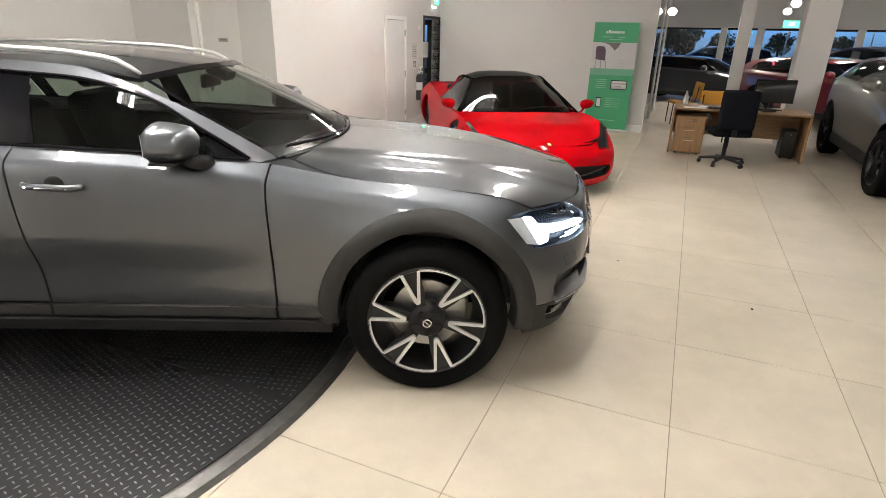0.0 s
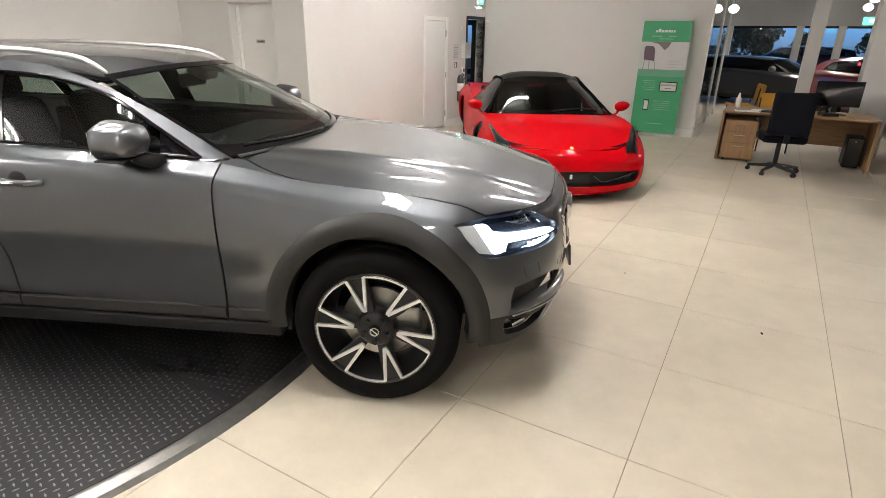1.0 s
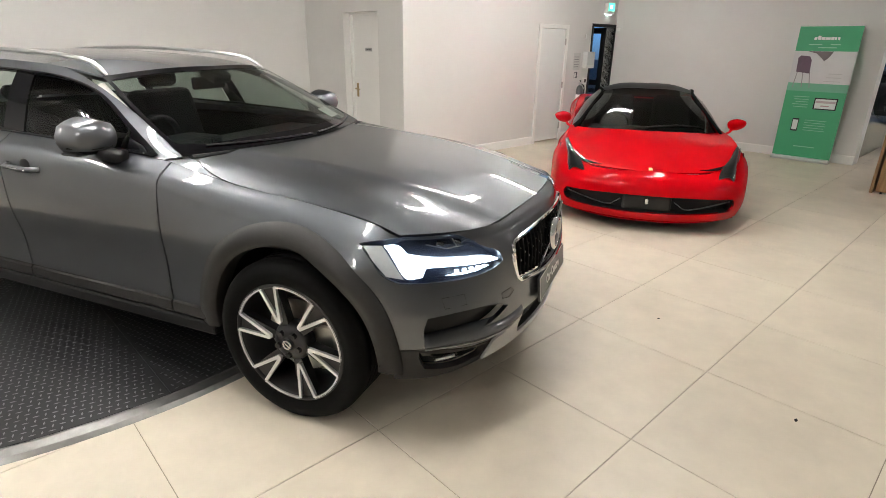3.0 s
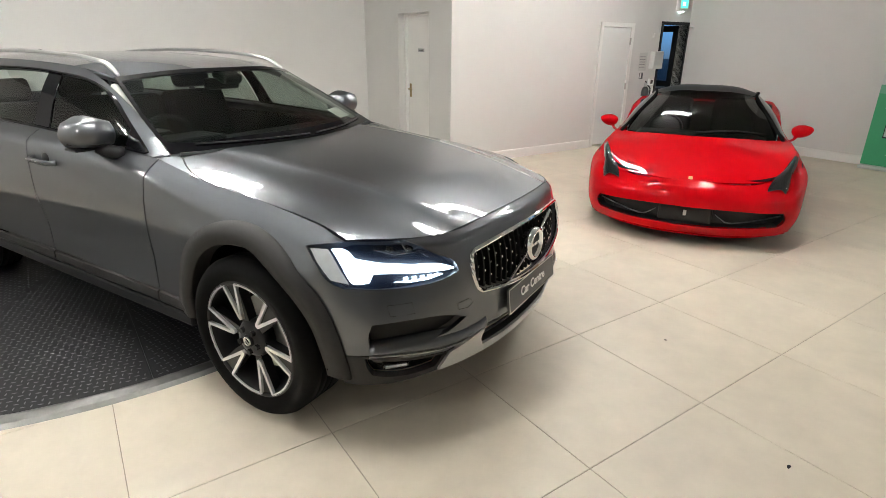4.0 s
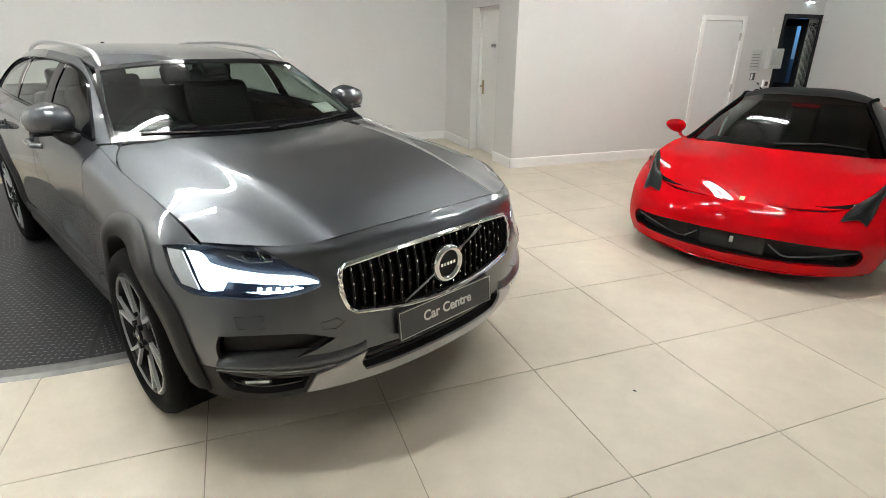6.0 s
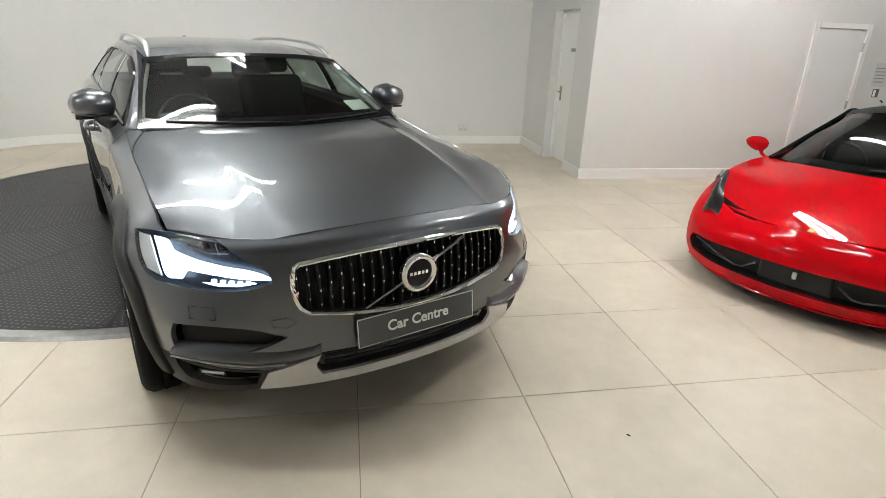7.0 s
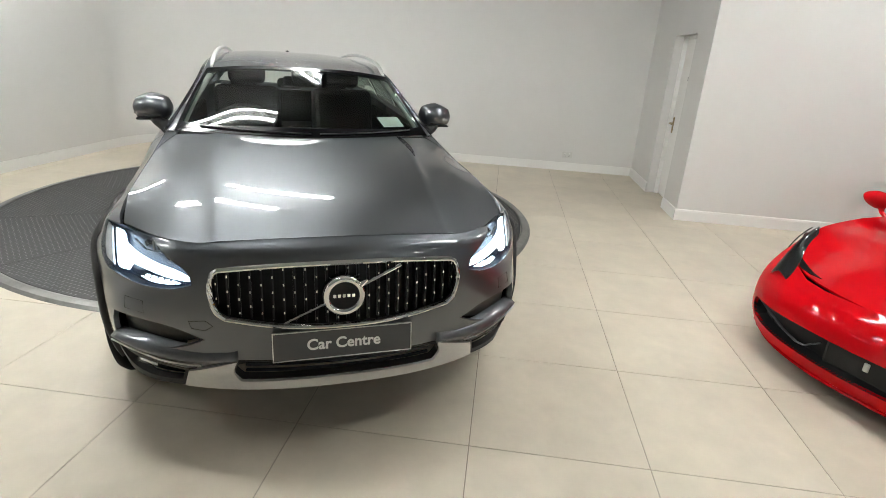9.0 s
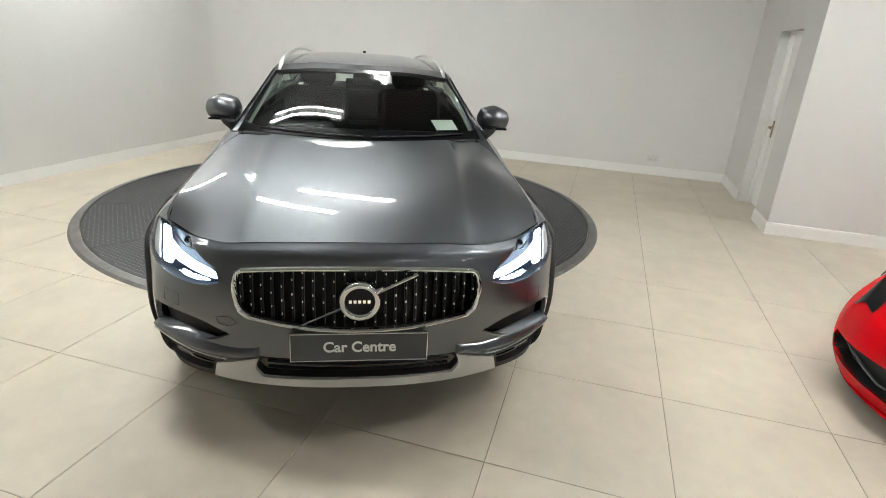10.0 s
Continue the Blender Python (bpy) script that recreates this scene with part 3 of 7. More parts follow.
def estate_car():
    car = thing("estate_car", "grey metallic estate car, headlights on, parked half on the turntable", "car")
    P = lambda *a, **k: panel(*a, parent=car, **k)
    # bonnet with rounded rear corners, cut on its own skin
    hood_edge = [(-0.585, 0.715, 1.06), (-0.50, 0.757, 1.02), (-0.38, 0.788, 0.995), (-0.2, 0.797, 0.972), (0.04, 0.80, 0.957), (0.25, 0.80, 0.925), (0.45, 0.788, 0.86)]
    rear = [(-0.585, 0.715, 1.06), (-0.553, 0.56, 1.05), (-0.49, 0.25, 1.05), (-0.468, 0, 1.05), (-0.49, -0.25, 1.05), (-0.553, -0.56, 1.05), (-0.585, -0.715, 1.06)]
    ends = [HOOD_HALF[k][4] for k in (6, 5, 3, 1, 0)]
    nose = ends + [(x, -y, z) for x, y, z in ends[-2::-1]]
    hood_edge[-1] = ends[0]
    P("bonnet", HOOD, [hood_edge, nose, [(x, -y, z) for x, y, z in hood_edge[::-1]], rear[::-1]], GREY, weights=TOP, both=False, step=0.03, flange=0.02)
    corner = [[(-0.70, 0.782, 1.043), (-0.5, 0.793, 1.01), (-0.30, 0.796, 0.985)], [(-0.30, 0.796, 0.985), (-0.38, 0.793, 0.995), (-0.50, 0.764, 1.02), (-0.592, 0.722, 1.06)], [(-0.592, 0.722, 1.06), (-0.63, 0.72, 1.05)], [(-0.63, 0.72, 1.05), (-0.70, 0.782, 1.043)]]
    P("cowl_corner", HOOD, corner, GREY, weights=TOP, step=0.02)
    # wings
    lamp_in = [(0.452, 0.797, 0.856), (0.39, 0.85, 0.857), (0.33, 0.892, 0.856)]
    wing = [[(-0.669, 0.78, 1.04), (-0.5, 0.79, 1.012), (-0.3, 0.80, 0.985), (0.05, 0.803, 0.957), (0.3, 0.806, 0.915), (0.452, 0.797, 0.858)], lamp_in,
            [(0.33, 0.892, 0.852), (0.295, 0.90, 0.80), (0.262, 0.91, 0.775)], arc(0, 0.385, 0.45, 60, 178), [(-0.45, 0.92, 0.40), (-0.58, 0.92, 0.405), (-0.667, 0.92, 0.41)], [(-0.667, 0.92, 0.41), (-0.671, 0.93, 0.7), (-0.677, 0.90, 0.95), (-0.669, 0.78, 1.04)]]
    P("front_wing", BODY, wing, GREY, step=0.03)
    # doors
    front_door = [[(-0.675, 0.92, 0.41), (-0.679, 0.93, 0.7), (-0.685, 0.90, 0.95), (-0.677, 0.787, 1.041)], [(-0.677, 0.787, 1.041), (-1.2, 0.795, 1.07), (-1.727, 0.80, 1.09)],
                  [(-1.727, 0.80, 1.09), (-1.717, 0.88, 0.95), (-1.697, 0.92, 0.75), (-1.665, 0.92, 0.55), (-1.658, 0.92, 0.425)], [(-1.658, 0.92, 0.425), (-1.2, 0.92, 0.42), (-0.675, 0.92, 0.41)]]
    doors = P("front_door", BODY, front_door, GREY, weights=SIDE)
    rear_door = [[(-1.666, 0.92, 0.425), (-1.673, 0.92, 0.55), (-1.705, 0.92, 0.75), (-1.725, 0.88, 0.95), (-1.735, 0.80, 1.09)], [(-1.735, 0.80, 1.09), (-2.3, 0.806, 1.10), (-2.72, 0.806, 1.11)],
                 [(-2.72, 0.806, 1.11), (-2.74, 0.9, 1.0), (-2.62, 0.93, 0.8), (-2.50, 0.93, 0.62), (-2.46, 0.92, 0.43)], [(-2.46, 0.92, 0.43), (-2.1, 0.92, 0.427), (-1.666, 0.92, 0.425)]]
    rear_doors = P("rear_door", BODY, rear_door, GREY, weights=SIDE)
    quarter = [[(-2.47, 0.92, 0.43), (-2.51, 0.93, 0.62), (-2.63, 0.93, 0.8), (-2.75, 0.9, 1.0), (-2.73, 0.806, 1.11)], [(-2.73, 0.806, 1.11), (-3.3, 0.8, 1.125), (-3.95, 0.70, 1.13)],
               [(-3.95, 0.70, 1.13), (-4.0, 0.73, 0.85), (-3.98, 0.70, 0.5)], [(-3.98, 0.70, 0.5), (-3.7, 0.86, 0.46), (-3.40, 0.9, 0.44)], arc(-2.941, 0.385, 0.45, 8, 172)[::-1]]
    P("rear_quarter", BODY, quarter, GREY, weights=SIDE)
    bm = bmesh.new()
    add_box(bm, (-4.05, -0.70, 0.42), (-3.9, 0.70, 1.12), 0.05)
    part("tailgate", bm, GREY, car)
    # nose: painted bumper, dark lower bumper
    def ft(pts, x=0.85):
        return [(x, y, z) for y, z in pts]

    grille = [ft([(0.448, 0.797), (0.2, 0.806), (0, 0.808), (-0.2, 0.806), (-0.448, 0.797)]), ft([(-0.448, 0.797), (-0.468, 0.787), (-0.474, 0.765), (-0.466, 0.66), (-0.452, 0.628), (-0.42, 0.605)]),
              ft([(-0.42, 0.605), (-0.25, 0.580), (0, 0.570), (0.25, 0.580), (0.42, 0.605)]), ft([(0.42, 0.605), (0.452, 0.628), (0.466, 0.66), (0.474, 0.765), (0.468, 0.787), (0.448, 0.797)])]
    lamp_low = [(0.33, 0.894, 0.856), (0.375, 0.885, 0.79), (0.43, 0.868, 0.715), (0.48, 0.845, 0.690)]
    lamp_base = [(0.48, 0.845, 0.690), (0.58, 0.76, 0.680), (0.68, 0.665, 0.684), (0.755, 0.57, 0.703), (0.783, 0.525, 0.722)]
    lamp_top = [(0.783, 0.525, 0.722), (0.772, 0.53, 0.752), (0.72, 0.595, 0.80), (0.655, 0.64, 0.838), (0.60, 0.665, 0.855)]
    lamp_hood = [(0.60, 0.665, 0.857), (0.53, 0.73, 0.858), (0.452, 0.797, 0.858)]
    neg = lambda run: [(x, -y, z) for x, y, z in run[::-1]]
    edge_r = [(0.262, 0.91, 0.775), (0.295, 0.90, 0.80), (0.33, 0.894, 0.853)]
    seam = [(0.445, 0.895, 0.418), (0.50, 0.86, 0.424), (0.585, 0.815, 0.425), (0.68, 0.69, 0.395), (0.76, 0.568, 0.374)]
    seam_mid = [(0.76, 0.568, 0.374), (0.80, 0.47, 0.405), (0.836, 0.385, 0.432)]
    seam_c = [(0.836, 0.385, 0.432), (0.865, 0.2, 0.432), (0.874, 0, 0.432), (0.865, -0.2, 0.432), (0.836, -0.385, 0.432)]
    top_run = [(0.60, 0.665, 0.858), (0.66, 0.60, 0.861), (0.71, 0.54, 0.863), (0.77, 0.28, 0.879), (0.792, 0, 0.888), (0.77, -0.28, 0.879), (0.71, -0.54, 0.863), (0.66, -0.60, 0.861), (0.60, -0.665, 0.858)]
    arch_f = arc(0, 0.385, 0.452, 4, 60)
    outer = [top_run, neg(lamp_top), neg(lamp_base), neg(lamp_low), [(x, -y, z) for x, y, z in edge_r[::-1]], [(x, -y, z) for x, y, z in arch_f[::-1]],
             [(x, -y, z) for x, y, z in seam], [(x, -y, z) for x, y, z in seam_mid], seam_c[::-1], seam_mid[::-1], seam[::-1], arch_f, edge_r, lamp_low, lamp_base, lamp_top]
    pocket = [[(0.575, 0.825, 0.455), (0.572, 0.832, 0.51), (0.588, 0.828, 0.560)], [(0.588, 0.828, 0.560), (0.68, 0.715, 0.564), (0.76, 0.585, 0.550), (0.80, 0.49, 0.514)], [(0.80, 0.49, 0.514), (0.76, 0.57, 0.475), (0.68, 0.70, 0.455), (0.575, 0.825, 0.455)]]
    pocket_l = pocket
    pocket_r = [[(x, -y, z) for x, y, z in run] for run in pocket]
    panel("front_bumper", BODY, outer, GREY, car, holes=[grille, pocket_l, pocket_r], both=False, step=0.025, flange=0.02)
    low_edge = [(0.45, 0.85, 0.262), (0.55, 0.79, 0.262), (0.72, 0.575, 0.275), (0.815, 0.30, 0.285), (0.845, 0, 0.29), (0.815, -0.30, 0.285), (0.72, -0.575, 0.275), (0.55, -0.79, 0.262), (0.45, -0.85, 0.262)]
    fog = [[(0.552, 0.832, 0.411), (0.66, 0.703, 0.385), (0.750, 0.580, 0.363)], [(0.750, 0.580, 0.363), (0.730, 0.60, 0.300)], [(0.730, 0.60, 0.300), (0.64, 0.71, 0.302), (0.562, 0.805, 0.316)], [(0.562, 0.805, 0.316), (0.552, 0.828, 0.36), (0.552, 0.832, 0.411)]]
    fog_r = [[(x, -y, z) for x, y, z in run] for run in fog]
    intake = [[(0.84, 0.372, 0.424), (0.865, 0.2, 0.424), (0.874, 0, 0.424), (0.865, -0.2, 0.424), (0.84, -0.372, 0.424)], [(0.84, -0.372, 0.424), (0.825, -0.40, 0.38), (0.82, -0.375, 0.340)],
              [(0.82, -0.375, 0.340), (0.85, -0.2, 0.345), (0.86, 0, 0.348), (0.85, 0.2, 0.345), (0.82, 0.375, 0.340)], [(0.82, 0.375, 0.340), (0.825, 0.40, 0.38), (0.84, 0.372, 0.424)]]
    side_low = [(0.455, 0.893, 0.414), (0.46, 0.88, 0.34), (0.45, 0.85, 0.262)]
    under = [[(x, y, z - 0.004) for x, y, z in run] for run in (seam, seam_mid, seam_c)]
    lower = [side_low, low_edge, [(x, -y, z) for x, y, z in side_low[::-1]], [(x, -y, z) for x, y, z in under[0]], [(x, -y, z) for x, y, z in under[1]], under[2][::-1], under[1][::-1], under[0][::-1]]
    panel("lower_bumper", BODY, lower, CLAD, car, "dark grey plastic", holes=[fog, fog_r, intake], both=False, step=0.025, flange=0.03)
    # behind the openings
    panel("grille_backing", BODY, grille, BLACK, car, weights=ALL, both=False, lift=-0.05, flange=0)
    panel("pocket_backing", BODY, pocket, BLACK, car, lift=-0.045, flange=0)
    panel("fog_backing", BODY, fog, GLOSS_BLACK, car, lift=-0.035, flange=0)
    panel("intake_backing", BODY, intake, BLACK, car, both=False, lift=-0.07, flange=0)
    for k in range(2):
        z = 0.365 + 0.03 * k
        ab = BODY.find([(0.85, -0.36 + 0.72 * i / 24, z) for i in range(25)], FRONT)
        part("intake_slat", tube([tuple(p) for p in BODY.at(ab) - (0.03, 0, 0)], 0.007, 6), BLACK, car)
    # silver skid plate
    plate = [[(0.764, 0.56, 0.372), (0.80, 0.47, 0.402), (0.838, 0.385, 0.43)], [(0.838, 0.385, 0.43), (0.825, 0.402, 0.38), (0.82, 0.378, 0.334)], [(0.82, 0.378, 0.334), (0.85, 0.2, 0.339), (0.86, 0, 0.342), (0.85, -0.2, 0.339), (0.82, -0.378, 0.334)],
             [(0.82, -0.378, 0.334), (0.825, -0.402, 0.38), (0.838, -0.385, 0.43)], [(0.838, -0.385, 0.43), (0.80, -0.47, 0.402), (0.764, -0.56, 0.372)], [(0.764, -0.56, 0.372), (0.735, -0.59, 0.282)],
             [(0.735, -0.59, 0.282), (0.78, -0.44, 0.287), (0.825, -0.25, 0.293), (0.845, 0, 0.297), (0.825, 0.25, 0.293), (0.78, 0.44, 0.287), (0.735, 0.59, 0.282)], [(0.735, 0.59, 0.282), (0.764, 0.56, 0.372)]]
    panel("skid_plate", BODY, plate, SKID, car, "satin silver skid plate", both=False, step=0.02, lift=0.012, flange=0.03)
    # flared blades under the pockets, with a bright lower edge
    for side in (1, -1):
        line = curve([(0.572, 0.828, 0.449), (0.66, 0.73, 0.438), (0.75, 0.60, 0.428), (0.80, 0.49, 0.43), (0.842, 0.385, 0.446)], 22)
        bm = bmesh.new()
        rows = []
        for i, (x, y, z) in enumerate(line):
            f = i / 21
            n = Vector((0.55 + 0.4 * f, 0.83 - 0.45 * f, 0)).normalized()
            c = Vector((x, y, z))
            h = 0.028 + 0.022 * math.sin(math.pi * min(1, f * 1.05)) 
            n = n * (1 - 0.75 * f ** 5)
            prof = [c - n * 0.02 + Vector((0, 0, h)), c + n * 0.012 + Vector((0, 0, h * 0.62)), c + n * 0.030 + Vector((0, 0, h * 0.1)), c + n * 0.026 + Vector((0, 0, -0.012)), c - n * 0.02 + Vector((0, 0, -0.02))]
            rows.append([bm.verts.new((p.x, p.y * side, p.z)) for p in prof])
        for p, q in zip(rows, rows[1:]):
            for k in range(4):
                bm.faces.new((p[k], p[k + 1], q[k + 1], q[k]))
        bm.faces.new(rows[0])
        bm.faces.new(rows[-1][::-1])
        bmesh.ops.recalc_face_normals(bm, faces=bm.faces)
        blade = part("bumper_blade", bm, GREY, car, soft=True)
        low = []
        for i, (x, y, z) in enumerate(line[:17]):
            f = i / 21
            n = Vector((0.55 + 0.4 * f, 0.83 - 0.45 * f, 0)).normalized()
            low.append((x + n.x * 0.028, (y + n.y * 0.028) * side, z - 0.014))
        part("bright_strip", tube(low, 0.0032, 6), SATIN, blade, "bright metal edge strip")
        fl = thing("fog_lamp", "", "")
        fl.parent = car
        spot = BODY.at(BODY.find([(0.62, side * 0.745, 0.345)], FRONT))[0]
        lie = Matrix.Translation(spot) @ pose(0, 0, 0, 0, 0, side * 40)
        part("fog_reflector", box((-0.034, -0.045, -0.012), (-0.026, 0.045, 0.004), 0.003, m=lie), CHROME, fl)
        part("fog_lens", box((-0.025, -0.055, -0.018), (-0.022, 0.055, 0.012), 0.001, m=lie), LAMP_GLASS, fl)
    # tow-eye and washer covers: thin lines let into the bumper
    def cover(points):
        ab = BODY.find(points, ALL)
        pts = [tuple(p) for p in BODY.at(ab) + BODY.normal(ab) * 0.0005]
        return tube(pts, 0.0014, 4, closed=True)

    for side in (1, -1):
        q = [(0.62, side * 0.775, 0.628), (0.68, side * 0.70, 0.628), (0.685, side * 0.695, 0.585), (0.63, side * 0.77, 0.585)]
        part("washer_cover_seam", cover(q), BLACK, car)
    part("tow_cover_seam", cover([(0.79, -0.545, 0.585), (0.805, -0.485, 0.592), (0.812, -0.46, 0.572), (0.805, -0.49, 0.552), (0.79, -0.535, 0.558)]), BLACK, car)
    # grille: chrome frame, slats with bright studs, diagonal bar and ring badge
    loop = outline_of(BODY, grille, ALL, 0.02)
    N = BODY.normal(loop)
    pts = BODY.at(loop)
    sign = np.where(N[:, 0:1] < 0, -1, 1)
    gr = thing("grille", "", "")
    gr.parent = car
    part("grille_frame", tube([tuple(p) for p in pts + N * sign * 0.004], 0.0095, 8, closed=True, flat=1.0), CHROME, gr, "chrome grille surround")
    poly = np.array([(p[1], p[2]) for p in pts])
    for i in range(24):
        y = -0.445 + 0.89 * i / 23
        zs = np.linspace(0.56, 0.81, 60)
        good = zs[inside(poly * 0.985 + np.array([0, 0.0102]), np.c_[np.full(60, y), zs])]
        if len(good) < 4:
            continue
        ab = BODY.find([(0.86, y, z) for z in np.linspace(good[0], good[-1], 7)], FRONT)
        c = BODY.at(ab)
        bm = bmesh.new()
        rows = []
        for p in c:
            x = p[0] - 0.024
            rows.append([bm.verts.new((x - 0.03, p[1] - 0.0045, p[2])), bm.verts.new((x, p[1] - 0.0052, p[2])), bm.verts.new((x + 0.004, p[1], p[2])), bm.verts.new((x, p[1] + 0.0052, p[2])), bm.verts.new((x - 0.03, p[1] + 0.0045, p[2]))])
        for p, q in zip(rows, rows[1:]):
            for k in range(4):
                bm.faces.new((p[k], p[k + 1], q[k + 1], q[k]))
        bmesh.ops.recalc_face_normals(bm, faces=bm.faces)
        slat = part("grille_slat", bm, BLACK, gr)
        for k, z in enumerate(np.arange(0.592 + (0.0 if i % 2 else 0.027), 0.80, 0.054)):
            if z < good[0] + 0.006 or z > good[-1] - 0.006:
                continue
            p = BODY.at(BODY.find([(0.86, y, z)], FRONT))[0]
            bm = box((p[0] - 0.024, p[1] - 0.0022, p[2] - 0.0045), (p[0] - 0.0178, p[1] + 0.0022, p[2] + 0.0045))
            part("stud", bm, CHROME, slat, "small bright stud")
    bar = [(0.872 - 0.15 * abs(y) ** 2, y, 0.688 + y * 0.49) for y in (-0.215, -0.1, 0, 0.1, 0.215)]
    part("diagonal_bar", tube(bar, 0.0065, 6), CHROME, gr)
    part("badge_ring", spin([(0.052, 0.0), (0.0525, -0.007), (0.0555, -0.014), (0.060, -0.018), (0.0655, -0.0195), (0.071, -0.018), (0.0755, -0.014), (0.0785, -0.007), (0.079, 0.0), (0.079, 0.03), (0.05, 0.03)], 56), CHROME, gr, matrix=Matrix.Translation((0.879, 0, 0.690)) @ pose(0, 0, 0, 0, 0, 90) @ pose(0, 0, 0, 0, 0, 0), soft=True)
    part("badge_disc", spin([(0.0, 0.0), (0.053, 0.0), (0.053, 0.02), (0.0, 0.02)], 48), BLACK, gr, matrix=Matrix.Translation((0.885, 0, 0.690)) @ pose(0, 0, 0, 0, 0, 90))
    bm = bmesh.new()
    for k in range(5):
        add_box(bm, (0.8845, -0.041 + 0.0172 * k, 0.683), (0.8885, -0.041 + 0.0172 * k + 0.0115, 0.697), 0.001)
    part("badge_marks", bm, CHROME, gr, "row of small bright marks")
    part("badge_arrow", rod((0.886, 0.058, 0.728), (0.886, 0.085, 0.748), 0.012, 0.003, 8), CHROME, gr)
    # headlamps
    for side in (1, -1):
        runs = [[(x, y * side, z) for x, y, z in run] for run in (lamp_low, lamp_base, lamp_top, lamp_hood, lamp_in)]
        lamp = thing("headlamp", "lit headlamp with a white T-shaped light bar", "")
        lamp.parent = car
        loop = outline_of(BODY, runs, ALL, 0.015)
        flip = BODY.normal(loop[:1])[0][1] * side < 0
        link_mesh("lamp_lens", skin_mesh("lamp_lens", BODY, loop, (), 0.03, 0.0, 0.004, False, flip), LAMP_GLASS, lamp)
        link_mesh("lamp_housing", skin_mesh("lamp_housing", BODY, loop, (), 0.03, -0.06, 0.0, False, flip), LAMP_DARK, lamp)
        P3, N3 = BODY.at(loop), BODY.normal(loop) * (-1 if flip else 1)
        bm = bmesh.new()
        ra = [bm.verts.new(p) for p in P3 - N3 * 0.004]
        rb = [bm.verts.new(p) for p in P3 - N3 * 0.062]
        for i in range(len(ra)):
            bm.faces.new((ra[i], ra[(i + 1) % len(ra)], rb[(i + 1) % len(ra)], rb[i]))
        part("lamp_rim", bm, LAMP_DARK, lamp)
        # T-shaped running light: a stem along the outer edge and a bar to the inner tip
        def on(pts):
            return [(x, y * side, z) for x, y, z in pts]
        bar_top = on([(0.420, 0.845, 0.846), (0.455, 0.818, 0.842), (0.492, 0.797, 0.795), (0.56, 0.745, 0.777), (0.65, 0.67, 0.765), (0.75, 0.56, 0.749), (0.777, 0.53, 0.734)])
        bar_low = on([(0.777, 0.53, 0.727), (0.74, 0.585, 0.727), (0.62, 0.71, 0.734), (0.556, 0.768, 0.738), (0.545, 0.780, 0.706)])
        stem = on([(0.545, 0.780, 0.704), (0.500, 0.820, 0.704), (0.464, 0.837, 0.768), (0.422, 0.846, 0.840)])
        tl = outline_of(BODY, [bar_top[:3], bar_top[2:], [bar_top[-1], bar_low[0]], bar_low[:4], bar_low[3:], [bar_low[-1], stem[0]], stem, [stem[-1], bar_top[0]]], ALL, 0.012)
        link_mesh("running_light", skin_mesh("running_light", BODY, tl, (), 0.02, -0.022, 0.012, False, flip), DRL, lamp, "glowing white light bar")
        for k in range(5):
            x, y, z = BODY.at(BODY.find([(0.66 + 0.017 * k, side * (0.685 - 0.024 * k), 0.713)], FRONT))[0]
            part("lamp_cell", box((-0.005, -0.008, -0.0045), (0.005, 0.008, 0.0045), 0.001, m=Matrix.Translation((x - 0.026, y, z)) @ pose(0, 0, 0, 0, 0, side * 35)), DRL, lamp)
        # pale reflector outside the stem, light guide under the cells, bright cross pieces above the bar
        refl = on([(0.343, 0.889, 0.848), (0.378, 0.882, 0.79), (0.430, 0.864, 0.720), (0.488, 0.829, 0.704), (0.454, 0.843, 0.768), (0.410, 0.853, 0.842)])
        rl = outline_of(BODY, [[refl[k], refl[(k + 1) % 6]] for k in range(6)], ALL, 0.012)
        link_mesh("side_reflector", skin_mesh("side_reflector", BODY, rl, (), 0.02, -0.012, 0.006, False, flip), LAMP_WHITE, lamp, "pale side reflector")
        guide = on([(0.615, 0.722, 0.703), (0.66, 0.682, 0.697), (0.71, 0.628, 0.701), (0.752, 0.578, 0.714), (0.745, 0.590, 0.719), (0.70, 0.645, 0.708), (0.65, 0.695, 0.706)])
        gl = outline_of(BODY, [[guide[k], guide[(k + 1) % 7]] for k in range(7)], ALL, 0.012)
        link_mesh("light_guide", skin_mesh("light_guide", BODY, gl, (), 0.02, -0.020, 0.008, False, flip), DRL, lamp, "thin glowing light guide")
        for y0, z0, y1, z1 in ((0.735, 0.822, 0.69, 0.800), (0.69, 0.800, 0.63, 0.806), (0.66, 0.836, 0.655, 0.800), (0.615, 0.800, 0.60, 0.785)):
            ends3 = BODY.at(BODY.find([(0.6, side * y0, z0), (0.65, side * y1, z1)], FRONT)) - np.array((0.034, 0, 0))
            part("lamp_brace", tube([tuple(p) for p in ends3], 0.0042, 5, flat=0.6), CHROME, lamp)
        for y, z, r in ((0.685, 0.815, 0.013), (0.635, 0.815, 0.013)):
            x, yy, zz = BODY.at(BODY.find([(0.6, side * y, z)], FRONT))[0]
            part("projector", spin([(0.0, 0.0), (r * 0.7, 0.004), (r, 0.014), (r, 0.03)], 20), GLOSS_BLACK, lamp, matrix=Matrix.Translation((x - 0.04, yy, zz)) @ pose(0, 0, 0, 0, 0, 90), soft=True)
    # plate with the dealer's words
    tilt = pose(0.884, 0, 0.497, 0, -6, 0)
    np_ = thing("dealer_plate", "dark grey show plate with white lettering", "", tilt)
    np_.parent = car
    part("plate_board", box((-0.006, -0.262, -0.057), (0.006, 0.262, 0.057), 0.003), mat("plate_grey", (0.058, 0.060, 0.064), 0.35, spread=0.04, grain=40), np_)
